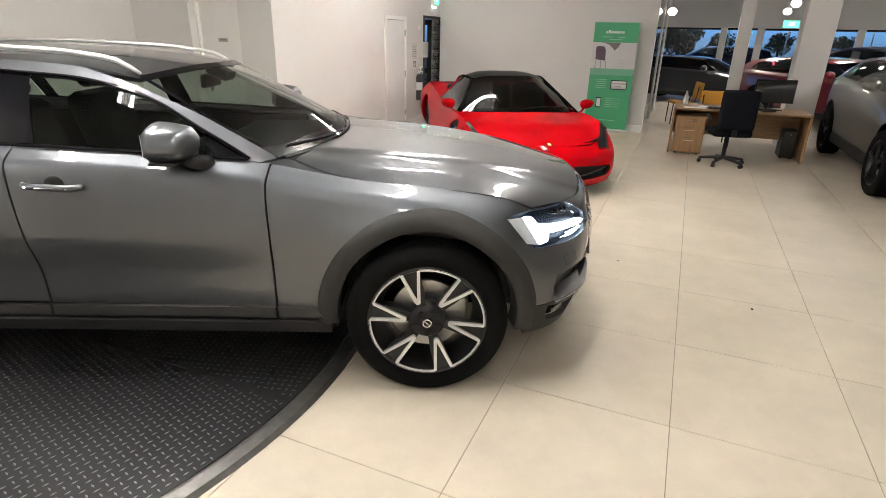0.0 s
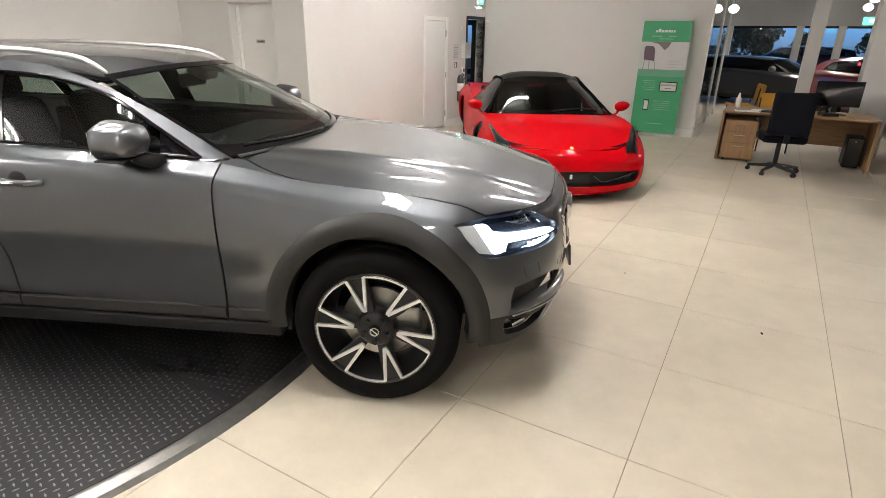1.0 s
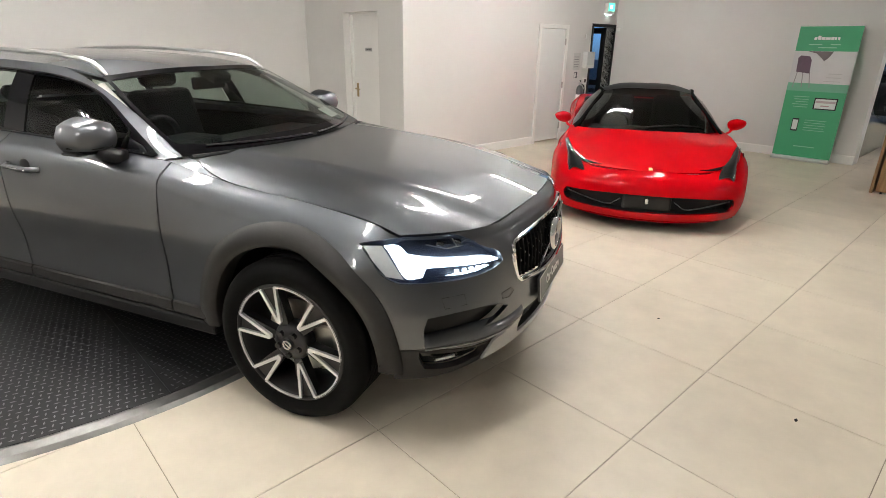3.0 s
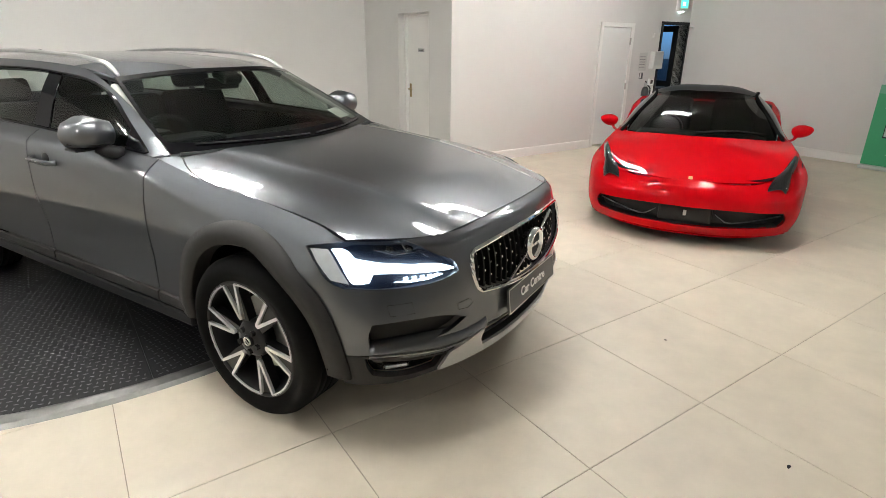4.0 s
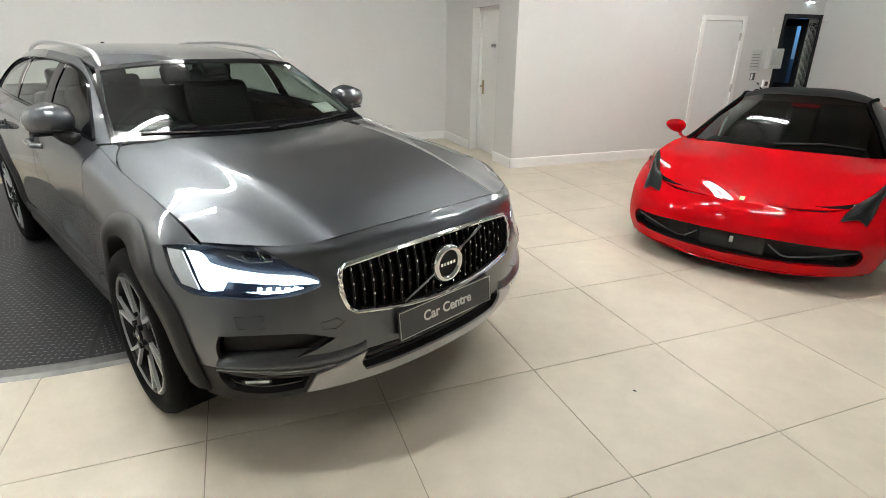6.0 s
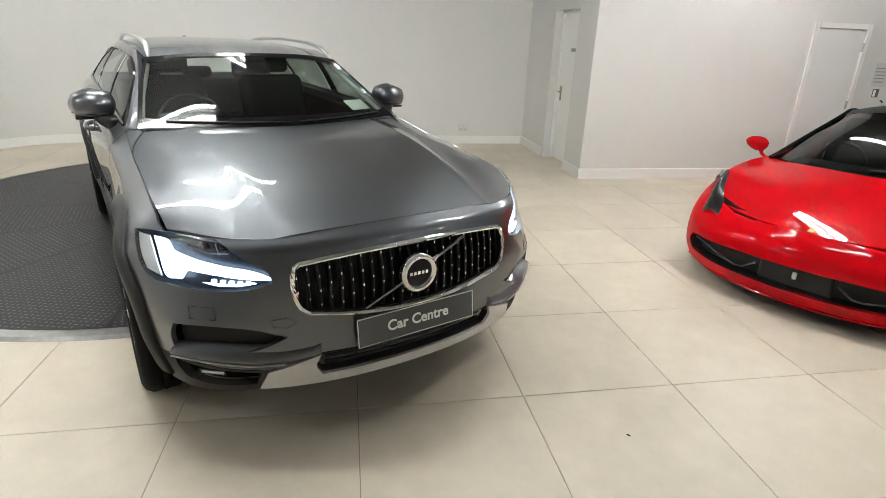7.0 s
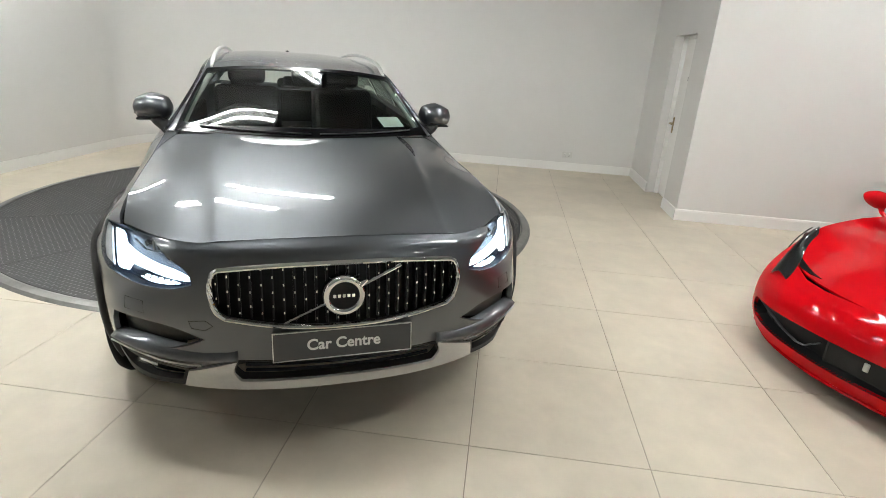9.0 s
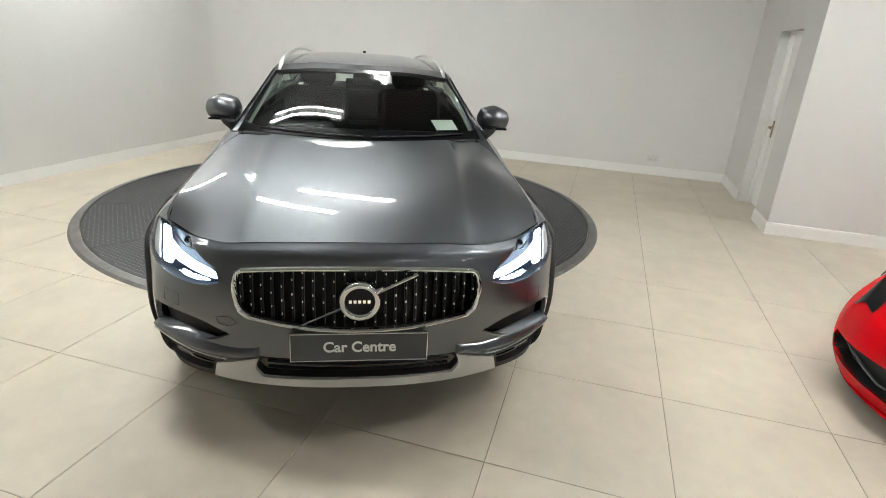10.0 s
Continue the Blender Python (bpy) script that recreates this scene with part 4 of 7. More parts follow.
    bm = bmesh.new()
    for lo, hi in (((0.006, -0.262, 0.0535), (0.0075, 0.262, 0.057)), ((0.006, -0.262, -0.057), (0.0075, 0.262, -0.0535)), ((0.006, -0.262, -0.0535), (0.0075, -0.2585, 0.0535)), ((0.006, 0.2585, -0.0535), (0.0075, 0.262, 0.0535))):
        add_box(bm, lo, hi)
    part("plate_border", bm, SATIN, np_)
    text = bpy.data.curves.new("lettering", "FONT")
    text.body = "Car Centre"
    text.size, text.extrude, text.align_x, text.align_y, text.offset = 0.059, 0.0006, "CENTER", "CENTER", 0.0015
    text.materials.append(CARD)
    tob = new("lettering", text)
    tob.parent = np_
    tob.matrix_basis = Matrix.Translation((0.0068, 0.0, 0.0)) @ pose(0, 0, 0, 90, 0, 90)
    # sill mouldings
    for side in (1, -1):
        for x0, x1 in ((-0.47, -0.665), (-0.677, -1.657), (-1.667, -2.455)):
            bm = bmesh.new()
            rows = []
            for i in range(9):
                x = x0 + (x1 - x0) * i / 8
                pts = []
                for z, off in ((0.418, 0.0), (0.412, 0.012), (0.37, 0.018), (0.355, 0.010), (0.352, -0.02)):
                    p = BODY.at(BODY.find([(x, 0.92, z)], SIDE))[0]
                    pts.append((p[0], (abs(p[1]) + off) * side, p[2]))
                rows.append([bm.verts.new(p) for p in pts])
            for p, q in zip(rows, rows[1:]):
                for k in range(4):
                    bm.faces.new((p[k], p[k + 1], q[k + 1], q[k]))
            bm.faces.new(rows[0])
            bm.faces.new(rows[-1][::-1])
            bmesh.ops.recalc_face_normals(bm, faces=bm.faces)
            part("door_moulding", bm, CLAD, car, "dark grey plastic")
        part("sill", box((-2.47, 0.80 if side > 0 else -0.905, 0.285), (-0.43, 0.905 if side > 0 else -0.80, 0.352), 0.012), BLACK, car)
        for cx in (0, -2.941):
            arch_trim(car, cx, side)
            # liner inside the arch
            bm = bmesh.new()
            rows = []
            for i in range(25):
                a = radians(-6 + 192 * i / 24)
                rows.append([bm.verts.new((cx + 0.415 * math.cos(a), side * y, max(0.30, 0.385 + 0.415 * math.sin(a)))) for y in (0.90, 0.55)])
            for p, q in zip(rows, rows[1:]):
                bm.faces.new((p[0], p[1], q[1], q[0]))
            part("arch_liner", bm, VOID, car, soft=True)
    part("underbody", box((-3.85, -0.80, 0.25), (-0.42, 0.80, 0.36), 0.02), BLACK, car)
    part("front_crossmember", box((-0.42, -0.55, 0.25), (0.60, 0.55, 0.75), 0.05), BLACK, car)
    part("rear_crossmember", box((-3.9, -0.55, 0.30), (-2.4, 0.55, 0.85), 0.05), BLACK, car)
    # windscreen with black border
    whole = [[(-0.655, 0.732, 1.05), (-0.515, 0.35, 1.058), (-0.475, 0, 1.058), (-0.515, -0.35, 1.058), (-0.655, -0.732, 1.05)], [(-0.655, -0.732, 1.05), (-0.965, -0.670, 1.208), (-1.27, -0.590, 1.366)],
             [(-1.27, -0.590, 1.366), (-1.165, -0.33, 1.396), (-1.125, 0, 1.402), (-1.165, 0.33, 1.396), (-1.27, 0.590, 1.366)], [(-1.27, 0.590, 1.366), (-0.965, 0.670, 1.208), (-0.655, 0.732, 1.05)]]
    clear = [[(-0.735, 0.695, 1.09), (-0.70, 0.65, 1.085), (-0.585, 0.35, 1.092), (-0.54, 0, 1.092), (-0.585, -0.35, 1.092), (-0.70, -0.65, 1.085), (-0.735, -0.695, 1.09)], [(-0.735, -0.695, 1.09), (-0.96, -0.652, 1.21), (-1.225, -0.580, 1.345)],
             [(-1.225, -0.580, 1.345), (-1.13, -0.33, 1.378), (-1.09, 0, 1.384), (-1.13, 0.33, 1.378), (-1.225, 0.580, 1.345)], [(-1.225, 0.580, 1.345), (-0.96, 0.652, 1.21), (-0.735, 0.695, 1.09)]]
    up = SHIELD.normal(SHIELD.find([(-0.8, 0, 1.24)]))[0][2] < 0
    panel("windscreen", SHIELD, whole, SCREEN_GLASS, car, "tinted windscreen", both=False, step=0.06, flange=0, flip=up)
    panel("screen_border", SHIELD, whole, TRIM_BLACK, car, "black border band", holes=[clear], both=False, step=0.05, lift=0.002, flange=0, flip=up)
    # roof, rails, pillars, side glass
    top = [[(-1.27, 0.583, 1.367), (-1.165, 0.33, 1.398), (-1.128, 0, 1.404), (-1.165, -0.33, 1.398), (-1.27, -0.583, 1.367)], [(-1.27, -0.583, 1.367), (-1.53, -0.598, 1.405), (-1.9, -0.603, 1.43), (-2.6, -0.598, 1.435), (-3.3, -0.568, 1.395), (-3.8, -0.518, 1.325)],
           [(-3.8, -0.518, 1.325), (-3.85, 0, 1.36), (-3.8, 0.518, 1.325)], [(-3.8, 0.518, 1.325), (-3.3, 0.568, 1.395), (-2.6, 0.598, 1.435), (-1.9, 0.603, 1.43), (-1.53, 0.598, 1.405), (-1.27, 0.583, 1.367)]]
    up = ROOF.normal(ROOF.find([(-2, 0, 1.46)]))[0][2] < 0
    panel("roof", ROOF, top, GREY, car, weights=TOP, both=False, step=0.06, flip=up)
    panel("headlining", ROOF, top, HEADLINER, car, weights=TOP, both=False, step=0.12, lift=-0.03, flange=0, flip=up)
    win = [[(-0.765, 0.78, 1.055), (-0.99, 0.735, 1.172), (-1.23, 0.68, 1.293), (-1.46, 0.64, 1.352), (-1.75, 0.63, 1.378), (-2.5, 0.63, 1.388), (-3.0, 0.62, 1.365), (-3.45, 0.6, 1.305)], [(-3.45, 0.6, 1.305), (-3.62, 0.66, 1.2), (-3.60, 0.72, 1.135)],
           [(-3.60, 0.76, 1.135), (-3.0, 0.8, 1.125), (-2.5, 0.8, 1.115), (-1.7, 0.8, 1.098), (-1.1, 0.79, 1.073), (-0.755, 0.785, 1.052)]]
    full = [[(-0.655, 0.737, 1.050), (-0.965, 0.674, 1.208), (-1.27, 0.61, 1.345), (-1.50, 0.602, 1.40), (-1.9, 0.607, 1.427), (-2.6, 0.602, 1.434), (-3.3, 0.572, 1.394), (-3.80, 0.52, 1.325)], [(-3.80, 0.52, 1.325), (-3.83, 0.67, 1.24), (-3.85, 0.74, 1.13)],
            [(-3.85, 0.74, 1.13), (-3.3, 0.80, 1.12), (-2.6, 0.808, 1.108), (-1.9, 0.802, 1.092), (-1.45, 0.798, 1.08), (-1.08, 0.795, 1.064), (-0.71, 0.787, 1.043)], [(-0.71, 0.787, 1.043), (-0.655, 0.737, 1.050)]]
    outw = PILLAR.normal(PILLAR.find([(-2, 0.7, 1.3)]))[0][1] < 0
    loop_f, loop_w = outline_of(PILLAR, full, ALL, 0.02), outline_of(PILLAR, win, SIDE, 0.02)
    for m in (False, True):
        link_mesh("window_surround", skin_mesh("window_surround", PILLAR, loop_f, [loop_w], 0.04, 0.0, 0.03, m, outw), GREY, car)
        side = -1 if m else 1

    def slice_x(x0, x1):
        """The window band between two leaning lines."""
        low = lambda x: 1.128 + (x + 3.3) * -0.0275 if x < -1.1 else 1.073 - (x + 1.1) * 0.06
        topz = lambda x: float(np.interp(x, [-3.62, -3.45, -3.0, -2.5, -1.75, -1.46, -1.22, -0.98, -0.755], [1.2, 1.305, 1.365, 1.388, 1.378, 1.350, 1.288, 1.167, 1.055]))
        xs = np.linspace(x0[1], x1[1], 9)
        lows = np.linspace(x0[0], x1[0], 9)
        return [[(x, 0.64, topz(x)) for x in xs], [(x1[1], 0.65, topz(x1[1])), (x1[0], 0.79, low(x1[0]))], [(x, 0.79, low(x)) for x in lows[::-1]], [(x0[0], 0.79, low(x0[0])), (x0[1], 0.65, topz(x0[1]))]]

    for name, x0, x1, material, label, lift in (("mirror_sail", (-0.76, -0.77), (-0.94, -0.96), TRIM_BLACK, "gloss black corner cover", -0.004), ("front_door_glass", (-0.94, -0.96), (-1.645, -1.70), SIDE_GLASS, "tinted door glass", -0.008), ("centre_pillar", (-1.645, -1.70), (-1.80, -1.84), TRIM_BLACK, "gloss black pillar", -0.003),
                                               ("rear_door_glass", (-1.80, -1.84), (-2.55, -2.62), SIDE_GLASS, "tinted door glass", -0.008), ("rear_pillar", (-2.55, -2.62), (-2.64, -2.72), TRIM_BLACK, "gloss black pillar", -0.003), ("quarter_glass", (-2.64, -2.72), (-3.55, -3.42), SIDE_GLASS, "tinted quarter glass", -0.008)):
        panel(name, PILLAR, slice_x(x0, x1), material, car, label, weights=SIDE, lift=lift, flange=0, step=0.06, flip=outw)
    for side in (1, -1):
        frame_line = [tuple(p * (1, side, 1)) for p in PILLAR.at(loop_w) + PILLAR.normal(loop_w) * (-0.002 if outw else 0.002)]
        part("window_seal", tube(frame_line, 0.0115, 6, closed=True, flat=0.6), TRIM_BLACK, car, "gloss black window trim")
        rail = curve([(-1.27, 0.565, 1.375), (-1.36, 0.557, 1.425), (-1.52, 0.553, 1.452), (-1.9, 0.555, 1.475), (-2.6, 0.55, 1.482), (-3.2, 0.53, 1.445), (-3.5, 0.51, 1.40)], 40)
        part("roof_rail", tube([(x, y * side, z) for x, y, z in rail], [0.008] + [0.015] * 38 + [0.008], 8, flat=0.8), SATIN, car, "satin silver roof rail", soft=True)
        # door mirror
        base = Vector((-0.80, 0.80 * side, 1.06))
        mir = thing("door_mirror", "", "")
        mir.parent = car
        bm = bmesh.new()
        bmesh.ops.create_cube(bm, size=1.0)
        bmesh.ops.subdivide_edges(bm, edges=bm.edges[:], cuts=7, use_grid_fill=True)
        for v in bm.verts:
            d = v.co * 2
            k = max(abs(d.x), abs(d.y), abs(d.z))
            s = d.normalized() * k
            c = d.lerp(s, 0.74)
            front = (1 - c.y) / 2
            y = c.y
            taper = 1.0 - 0.16 * max(0, y) ** 2
            back = 0.35 if c.x < 0 else 1.0
            v.co = Vector((c.x * 0.145 * back * taper, y * 0.112, c.z * 0.077 * taper + 0.012 * (1 - abs(y))))
        for v in bm.verts:
            v.co = Vector((v.co.x - 1.065, (v.co.y + 0.895) * side, v.co.z + 1.132))
        bmesh.ops.recalc_face_normals(bm, faces=bm.faces)
        part("mirror_shell", bm, GREY, mir, soft=True)
        part("mirror_base", tube([(-0.93, 0.80 * side, 1.035), (-0.94, 0.825 * side, 1.042), (-0.97, 0.86 * side, 1.058), (-0.99, 0.88 * side, 1.075)], [0.036, 0.035, 0.032, 0.03], 10), BLACK, mir, "black mirror foot", soft=True)
        part("mirror_under", box((-1.09, min(0.81 * side, 0.985 * side), 1.062), (-0.985, max(0.81 * side, 0.985 * side), 1.075), 0.006), BLACK, mir)
        part("mirror_lamp", tube(curve([(-0.950, 0.84 * side, 1.092), (-0.942, 0.89 * side, 1.092), (-0.965, 0.955 * side, 1.094), (-1.03, 0.994 * side, 1.098)], 12), 0.004, 6), BLACK, mir)
        part("mirror_glass", box((-1.113, min(0.825 * side, 0.965 * side), 1.088), (-1.109, max(0.825 * side, 0.965 * side), 1.178), 0.002), CHROME, mir)
    # handles on each door
    for dset, x in ((doors, -1.535), (rear_doors, -2.50)):
        for ob, side in zip(dset, (1, -1)):
            p = BODY.at(BODY.find([(x, 0.9, 0.955)], SIDE))[0]
            y = abs(p[1])
            cup = bmesh.new()
            bmesh.ops.create_uvsphere(cup, u_segments=20, v_segments=10, radius=1.0)
            for v in cup.verts:
                v.co = Vector((x + v.co.x * 0.048, side * (y - 0.006 + v.co.y * 0.010), 0.950 + v.co.z * 0.043))
            part("handle_cup", cup, BLACK, ob, soft=True)
            part("door_handle", tube(curve([(x - 0.12, side * (y + 0.004), 0.958), (x - 0.09, side * (y + 0.035), 0.957), (x, side * (y + 0.042), 0.955), (x + 0.09, side * (y + 0.035), 0.951), (x + 0.12, side * (y + 0.004), 0.950)], 16), 0.0145, 8, flat=1.0), GREY, ob, soft=True)
            part("handle_strip", tube(curve([(x - 0.085, side * (y + 0.051), 0.957), (x, side * (y + 0.056), 0.955), (x + 0.085, side * (y + 0.051), 0.951)], 8), 0.004, 6), CHROME, ob)
    # wipers, cowl, aerial
    part("cowl", tube(curve([(-0.655, -0.69, 1.045), (-0.555, -0.40, 1.048), (-0.51, 0, 1.05), (-0.555, 0.40, 1.048), (-0.655, 0.69, 1.045)], 30), 0.03, 8, flat=0.4), BLACK, car)
    for y0, y1 in ((0.05, 0.62), (-0.60, 0.0)):
        pts = []
        for i in range(9):
            y = y0 + (y1 - y0) * i / 8
            p = SHIELD.at(SHIELD.find([(-0.50, y, 1.066 + 0.012 * (i / 8 if y0 > 0 else 1 - i / 8))], (0.05, 1, 1)))[0]
            pts.append((p[0] + 0.004, p[1], p[2] + 0.006))
        part("wiper", tube(pts, 0.0045, 6), BLACK, car)
    part("aerial_fin", spin([(0.0, 0.055), (0.014, 0.05), (0.022, 0.0)], 12, "Z"), BLACK, car, matrix=Matrix.Translation((-3.35, 0, 1.425)))
    # inside
    for x, y in ((-1.62, 0.37), (-1.62, -0.37)):
        seat = thing("front_seat", "dark leather seat", "")
        seat.parent = car
        part("seat_cushion", box((x - 0.25, y - 0.26, 0.52), (x + 0.26, y + 0.26, 0.70), 0.06, 3), FABRIC, seat)
        part("seat_back", box((-0.065, -0.25, -0.02), (0.065, 0.25, 0.60), 0.06, 3, m=pose(x - 0.26, y, 0.64, 0, -16, 0)), FABRIC, seat)
        part("headrest", box((-0.05, -0.14, 0.61), (0.05, 0.14, 0.80), 0.045, 3, m=pose(x - 0.26, y, 0.64, 0, -13, 0)), FABRIC, seat)
    bench = thing("rear_seat", "dark leather bench seat", "")
    bench.parent = car
    part("bench_cushion", box((-2.75, -0.66, 0.55), (-2.25, 0.66, 0.75), 0.06, 3), FABRIC, bench)
    part("bench_back", box((-0.07, -0.66, 0), (0.07, 0.66, 0.47), 0.06, 3, m=pose(-2.78, 0, 0.68, 0, -20, 0)), FABRIC, bench)
    for y in (-0.42, 0.0, 0.42):
        part("rear_headrest", box((-0.045, -0.12, 0.48), (0.045, 0.12, 0.64 if y else 0.58), 0.04, 3, m=pose(-2.78, y, 0.68, 0, -18, 0)), FABRIC, bench)
    part("dashboard", box((-1.20, -0.70, 0.72), (-0.60, 0.70, 1.015), 0.07, 4), DASH, car)
    part("instrument_cowl", box((-1.17, -0.58, 0.98), (-0.92, -0.20, 1.06), 0.03, 3), DASH, car)
    part("steering_wheel", tube([(0.175 * math.cos(radians(a)), 0.175 * math.sin(radians(a)), 0) for a in range(0, 360, 12)], 0.017, 8, closed=True), FABRIC, car, matrix=pose(-1.27, -0.38, 0.99, 0, -68, 0), soft=True)
    part("steering_hub", box((-0.07, -0.06, -0.02), (0.07, 0.06, 0.03), 0.02, m=pose(-1.27, -0.38, 0.99, 0, -68, 0)), FABRIC, car)
    part("door_lining", box((-2.7, 0.74, 0.45), (-0.85, 0.78, 1.04), 0.02), FABRIC, car)
    part("door_lining", box((-2.7, -0.78, 0.45), (-0.85, -0.74, 1.04), 0.02), FABRIC, car)
    part("cabin_floor", box((-3.8, -0.76, 0.40), (-0.75, 0.76, 0.46), 0.02), FABRIC, car)
    part("rear_mirror", box((-0.012, -0.12, -0.035), (0.012, 0.12, 0.035), 0.012, m=pose(-1.19, 0, 1.31, 0, 0, 0)), BLACK, car)
    part("sensor_pod", box((-0.06, -0.07, -0.03), (0.06, 0.07, 0.03), 0.02, m=pose(-1.13, 0, 1.355, 0, 24, 0)), BLACK, car)
    part("load_cover", box((-3.75, -0.64, 1.02), (-2.95, 0.64, 1.04), 0.008), FABRIC, car)
    for side in (1, -1):
        part("pillar_lining", tube([(-0.755, 0.706 * side, 1.06), (-1.0, 0.660 * side, 1.178), (-1.30, 0.580 * side, 1.322)], 0.020, 8, flat=0.7), LINING, car, soft=True)
    # price card behind the screen
    c = SHIELD.at(SHIELD.find([(-0.72, 0.51, 1.13)]))[0]
    card = part("windscreen_card", box((-0.05, -0.075, -0.0008), (0.05, 0.075, 0.0008), m=Matrix.Translation((c[0] - 0.012, c[1], c[2] - 0.012)) @ pose(0, 0, 0, 0, 29, 20)), CARD, car, "white price card")
    # wheels
    wl = wheel("wheel", "six-spoke machined alloy wheel")
    wl.parent = car
    wl.matrix_basis = pose(0, -0.935, 0.364)
    for x, y, rz, spin_by in ((-2.941, -0.935, 0, 25), (0, 0.935, 180, 40), (-2.941, 0.935, 180, 10)):
        copy_thing(wl, pose(x, y, 0.364, 0, 0, rz) @ pose(0, 0, 0, 0, spin_by, 0))
    return car


estate_car()


# ---- the building, in its own axes: local x = a, local y = b ----
def structure(name, bm, material, label, category="", soft=False):
    ob = part(name, bm, material, matrix=ROOM, soft=soft)
    return tagged(ob, label, category or name.split("_")[0], kind="structure")


WALL_A, WALL_B = -4.56, 5.77     # left wall and back wall
BLOCK_A, BLOCK_B = 2.84, 3.41    # corner of the boxed-in rooms
FAR_A = 7.80                     # wall behind the red car
HALL_A, HALL_B = 18.0, -9.5      # window wall, wall behind the camera


def corner_profile(inset, n=48, r=1.1):
    """The line of the left and back wall with their rounded corner, moved into the room by inset."""
    a0, b0 = WALL_A + inset, WALL_B - inset
    pts = [(a0, HALL_B)] + [(a0, HALL_B + k * 1.4) for k in range(1, 10)]
    pts = [p for p in pts if p[1] < b0 - r - 0.05]
    rr = r - inset
    for i in range(n + 1):
        t = math.pi - (math.pi / 2) * i / n
        pts.append((a0 + rr + rr * math.cos(t), b0 - rr + rr * math.sin(t)))
    pts.append((BLOCK_A, b0))
    return pts


def ribbon(inner, outer, z0, z1):
    bm = bmesh.new()
    rows = [[bm.verts.new((*p, z0)), bm.verts.new((*p, z1)), bm.verts.new((*q, z1)), bm.verts.new((*q, z0))] for p, q in zip(inner, outer)]
    for p, q in zip(rows, rows[1:]):
        for k in range(4):
            bm.faces.new((p[k], p[(k + 1) % 4], q[(k + 1) % 4], q[k]))
    bm.faces.new(rows[0])
    bm.faces.new(rows[-1][::-1])
    bmesh.ops.recalc_face_normals(bm, faces=bm.faces)
    return bm


def pierced(u0, u1, v0, v1, openings, along="a"):
    """A wall from u0 to u1, v0 to v1 thick, with openings (u from, u to, height) that go through it: one connected mesh."""
    us = sorted({u0, u1, *(o[0] for o in openings), *(o[1] for o in openings)})
    zs = sorted({0.0, CEILING, *(o[2] for o in openings)})
    solid = {}
    for i in range(len(us) - 1):
        for k in range(len(zs) - 1):
            mu, mz = (us[i] + us[i + 1]) / 2, (zs[k] + zs[k + 1]) / 2
            solid[i, k] = not any(o[0] < mu < o[1] and mz < o[2] for o in openings)
    bm = bmesh.new()
    seen = {}

    def vert(i, k, v):
        if (i, k, v) not in seen:
            seen[i, k, v] = bm.verts.new((us[i], v, zs[k]) if along == "a" else (v, us[i], zs[k]))
        return seen[i, k, v]

    for (i, k), full in solid.items():
        if not full:
            continue
        ring = ((i, k), (i + 1, k), (i + 1, k + 1), (i, k + 1))
        for v in (v0, v1):
            bm.faces.new([vert(*q, v) for q in ring])
        for n, (p, q) in zip(((i, k - 1), (i + 1, k), (i, k + 1), (i - 1, k)), zip(ring, ring[1:] + ring[:1])):
            if not solid.get(n, False):
                bm.faces.new((vert(*p, v0), vert(*q, v0), vert(*q, v1), vert(*p, v1)))
    bmesh.ops.recalc_face_normals(bm, faces=bm.faces)
    return bm


def skirting(name, runs):
    """Skirting board with a rounded top along lines (a, b, normal a, normal b)."""
    bm = bmesh.new()
    for (a0, b0), (a1, b1), (na, nb) in runs:
        rows = []
        for a, b in ((a0, b0), (a1, b1)):
            rows.append([bm.verts.new((a + na * d, b + nb * d, z)) for d, z in ((0, 0), (0.016, 0), (0.016, 0.10), (0.012, 0.117), (0, 0.125))])
        for k in range(4):
            bm.faces.new((rows[0][k], rows[0][k + 1], rows[1][k + 1], rows[1][k]))
    bmesh.ops.recalc_face_normals(bm, faces=bm.faces)
    return structure(name, bm, PAINT_TRIM, "white painted skirting board along the wall", "skirting")


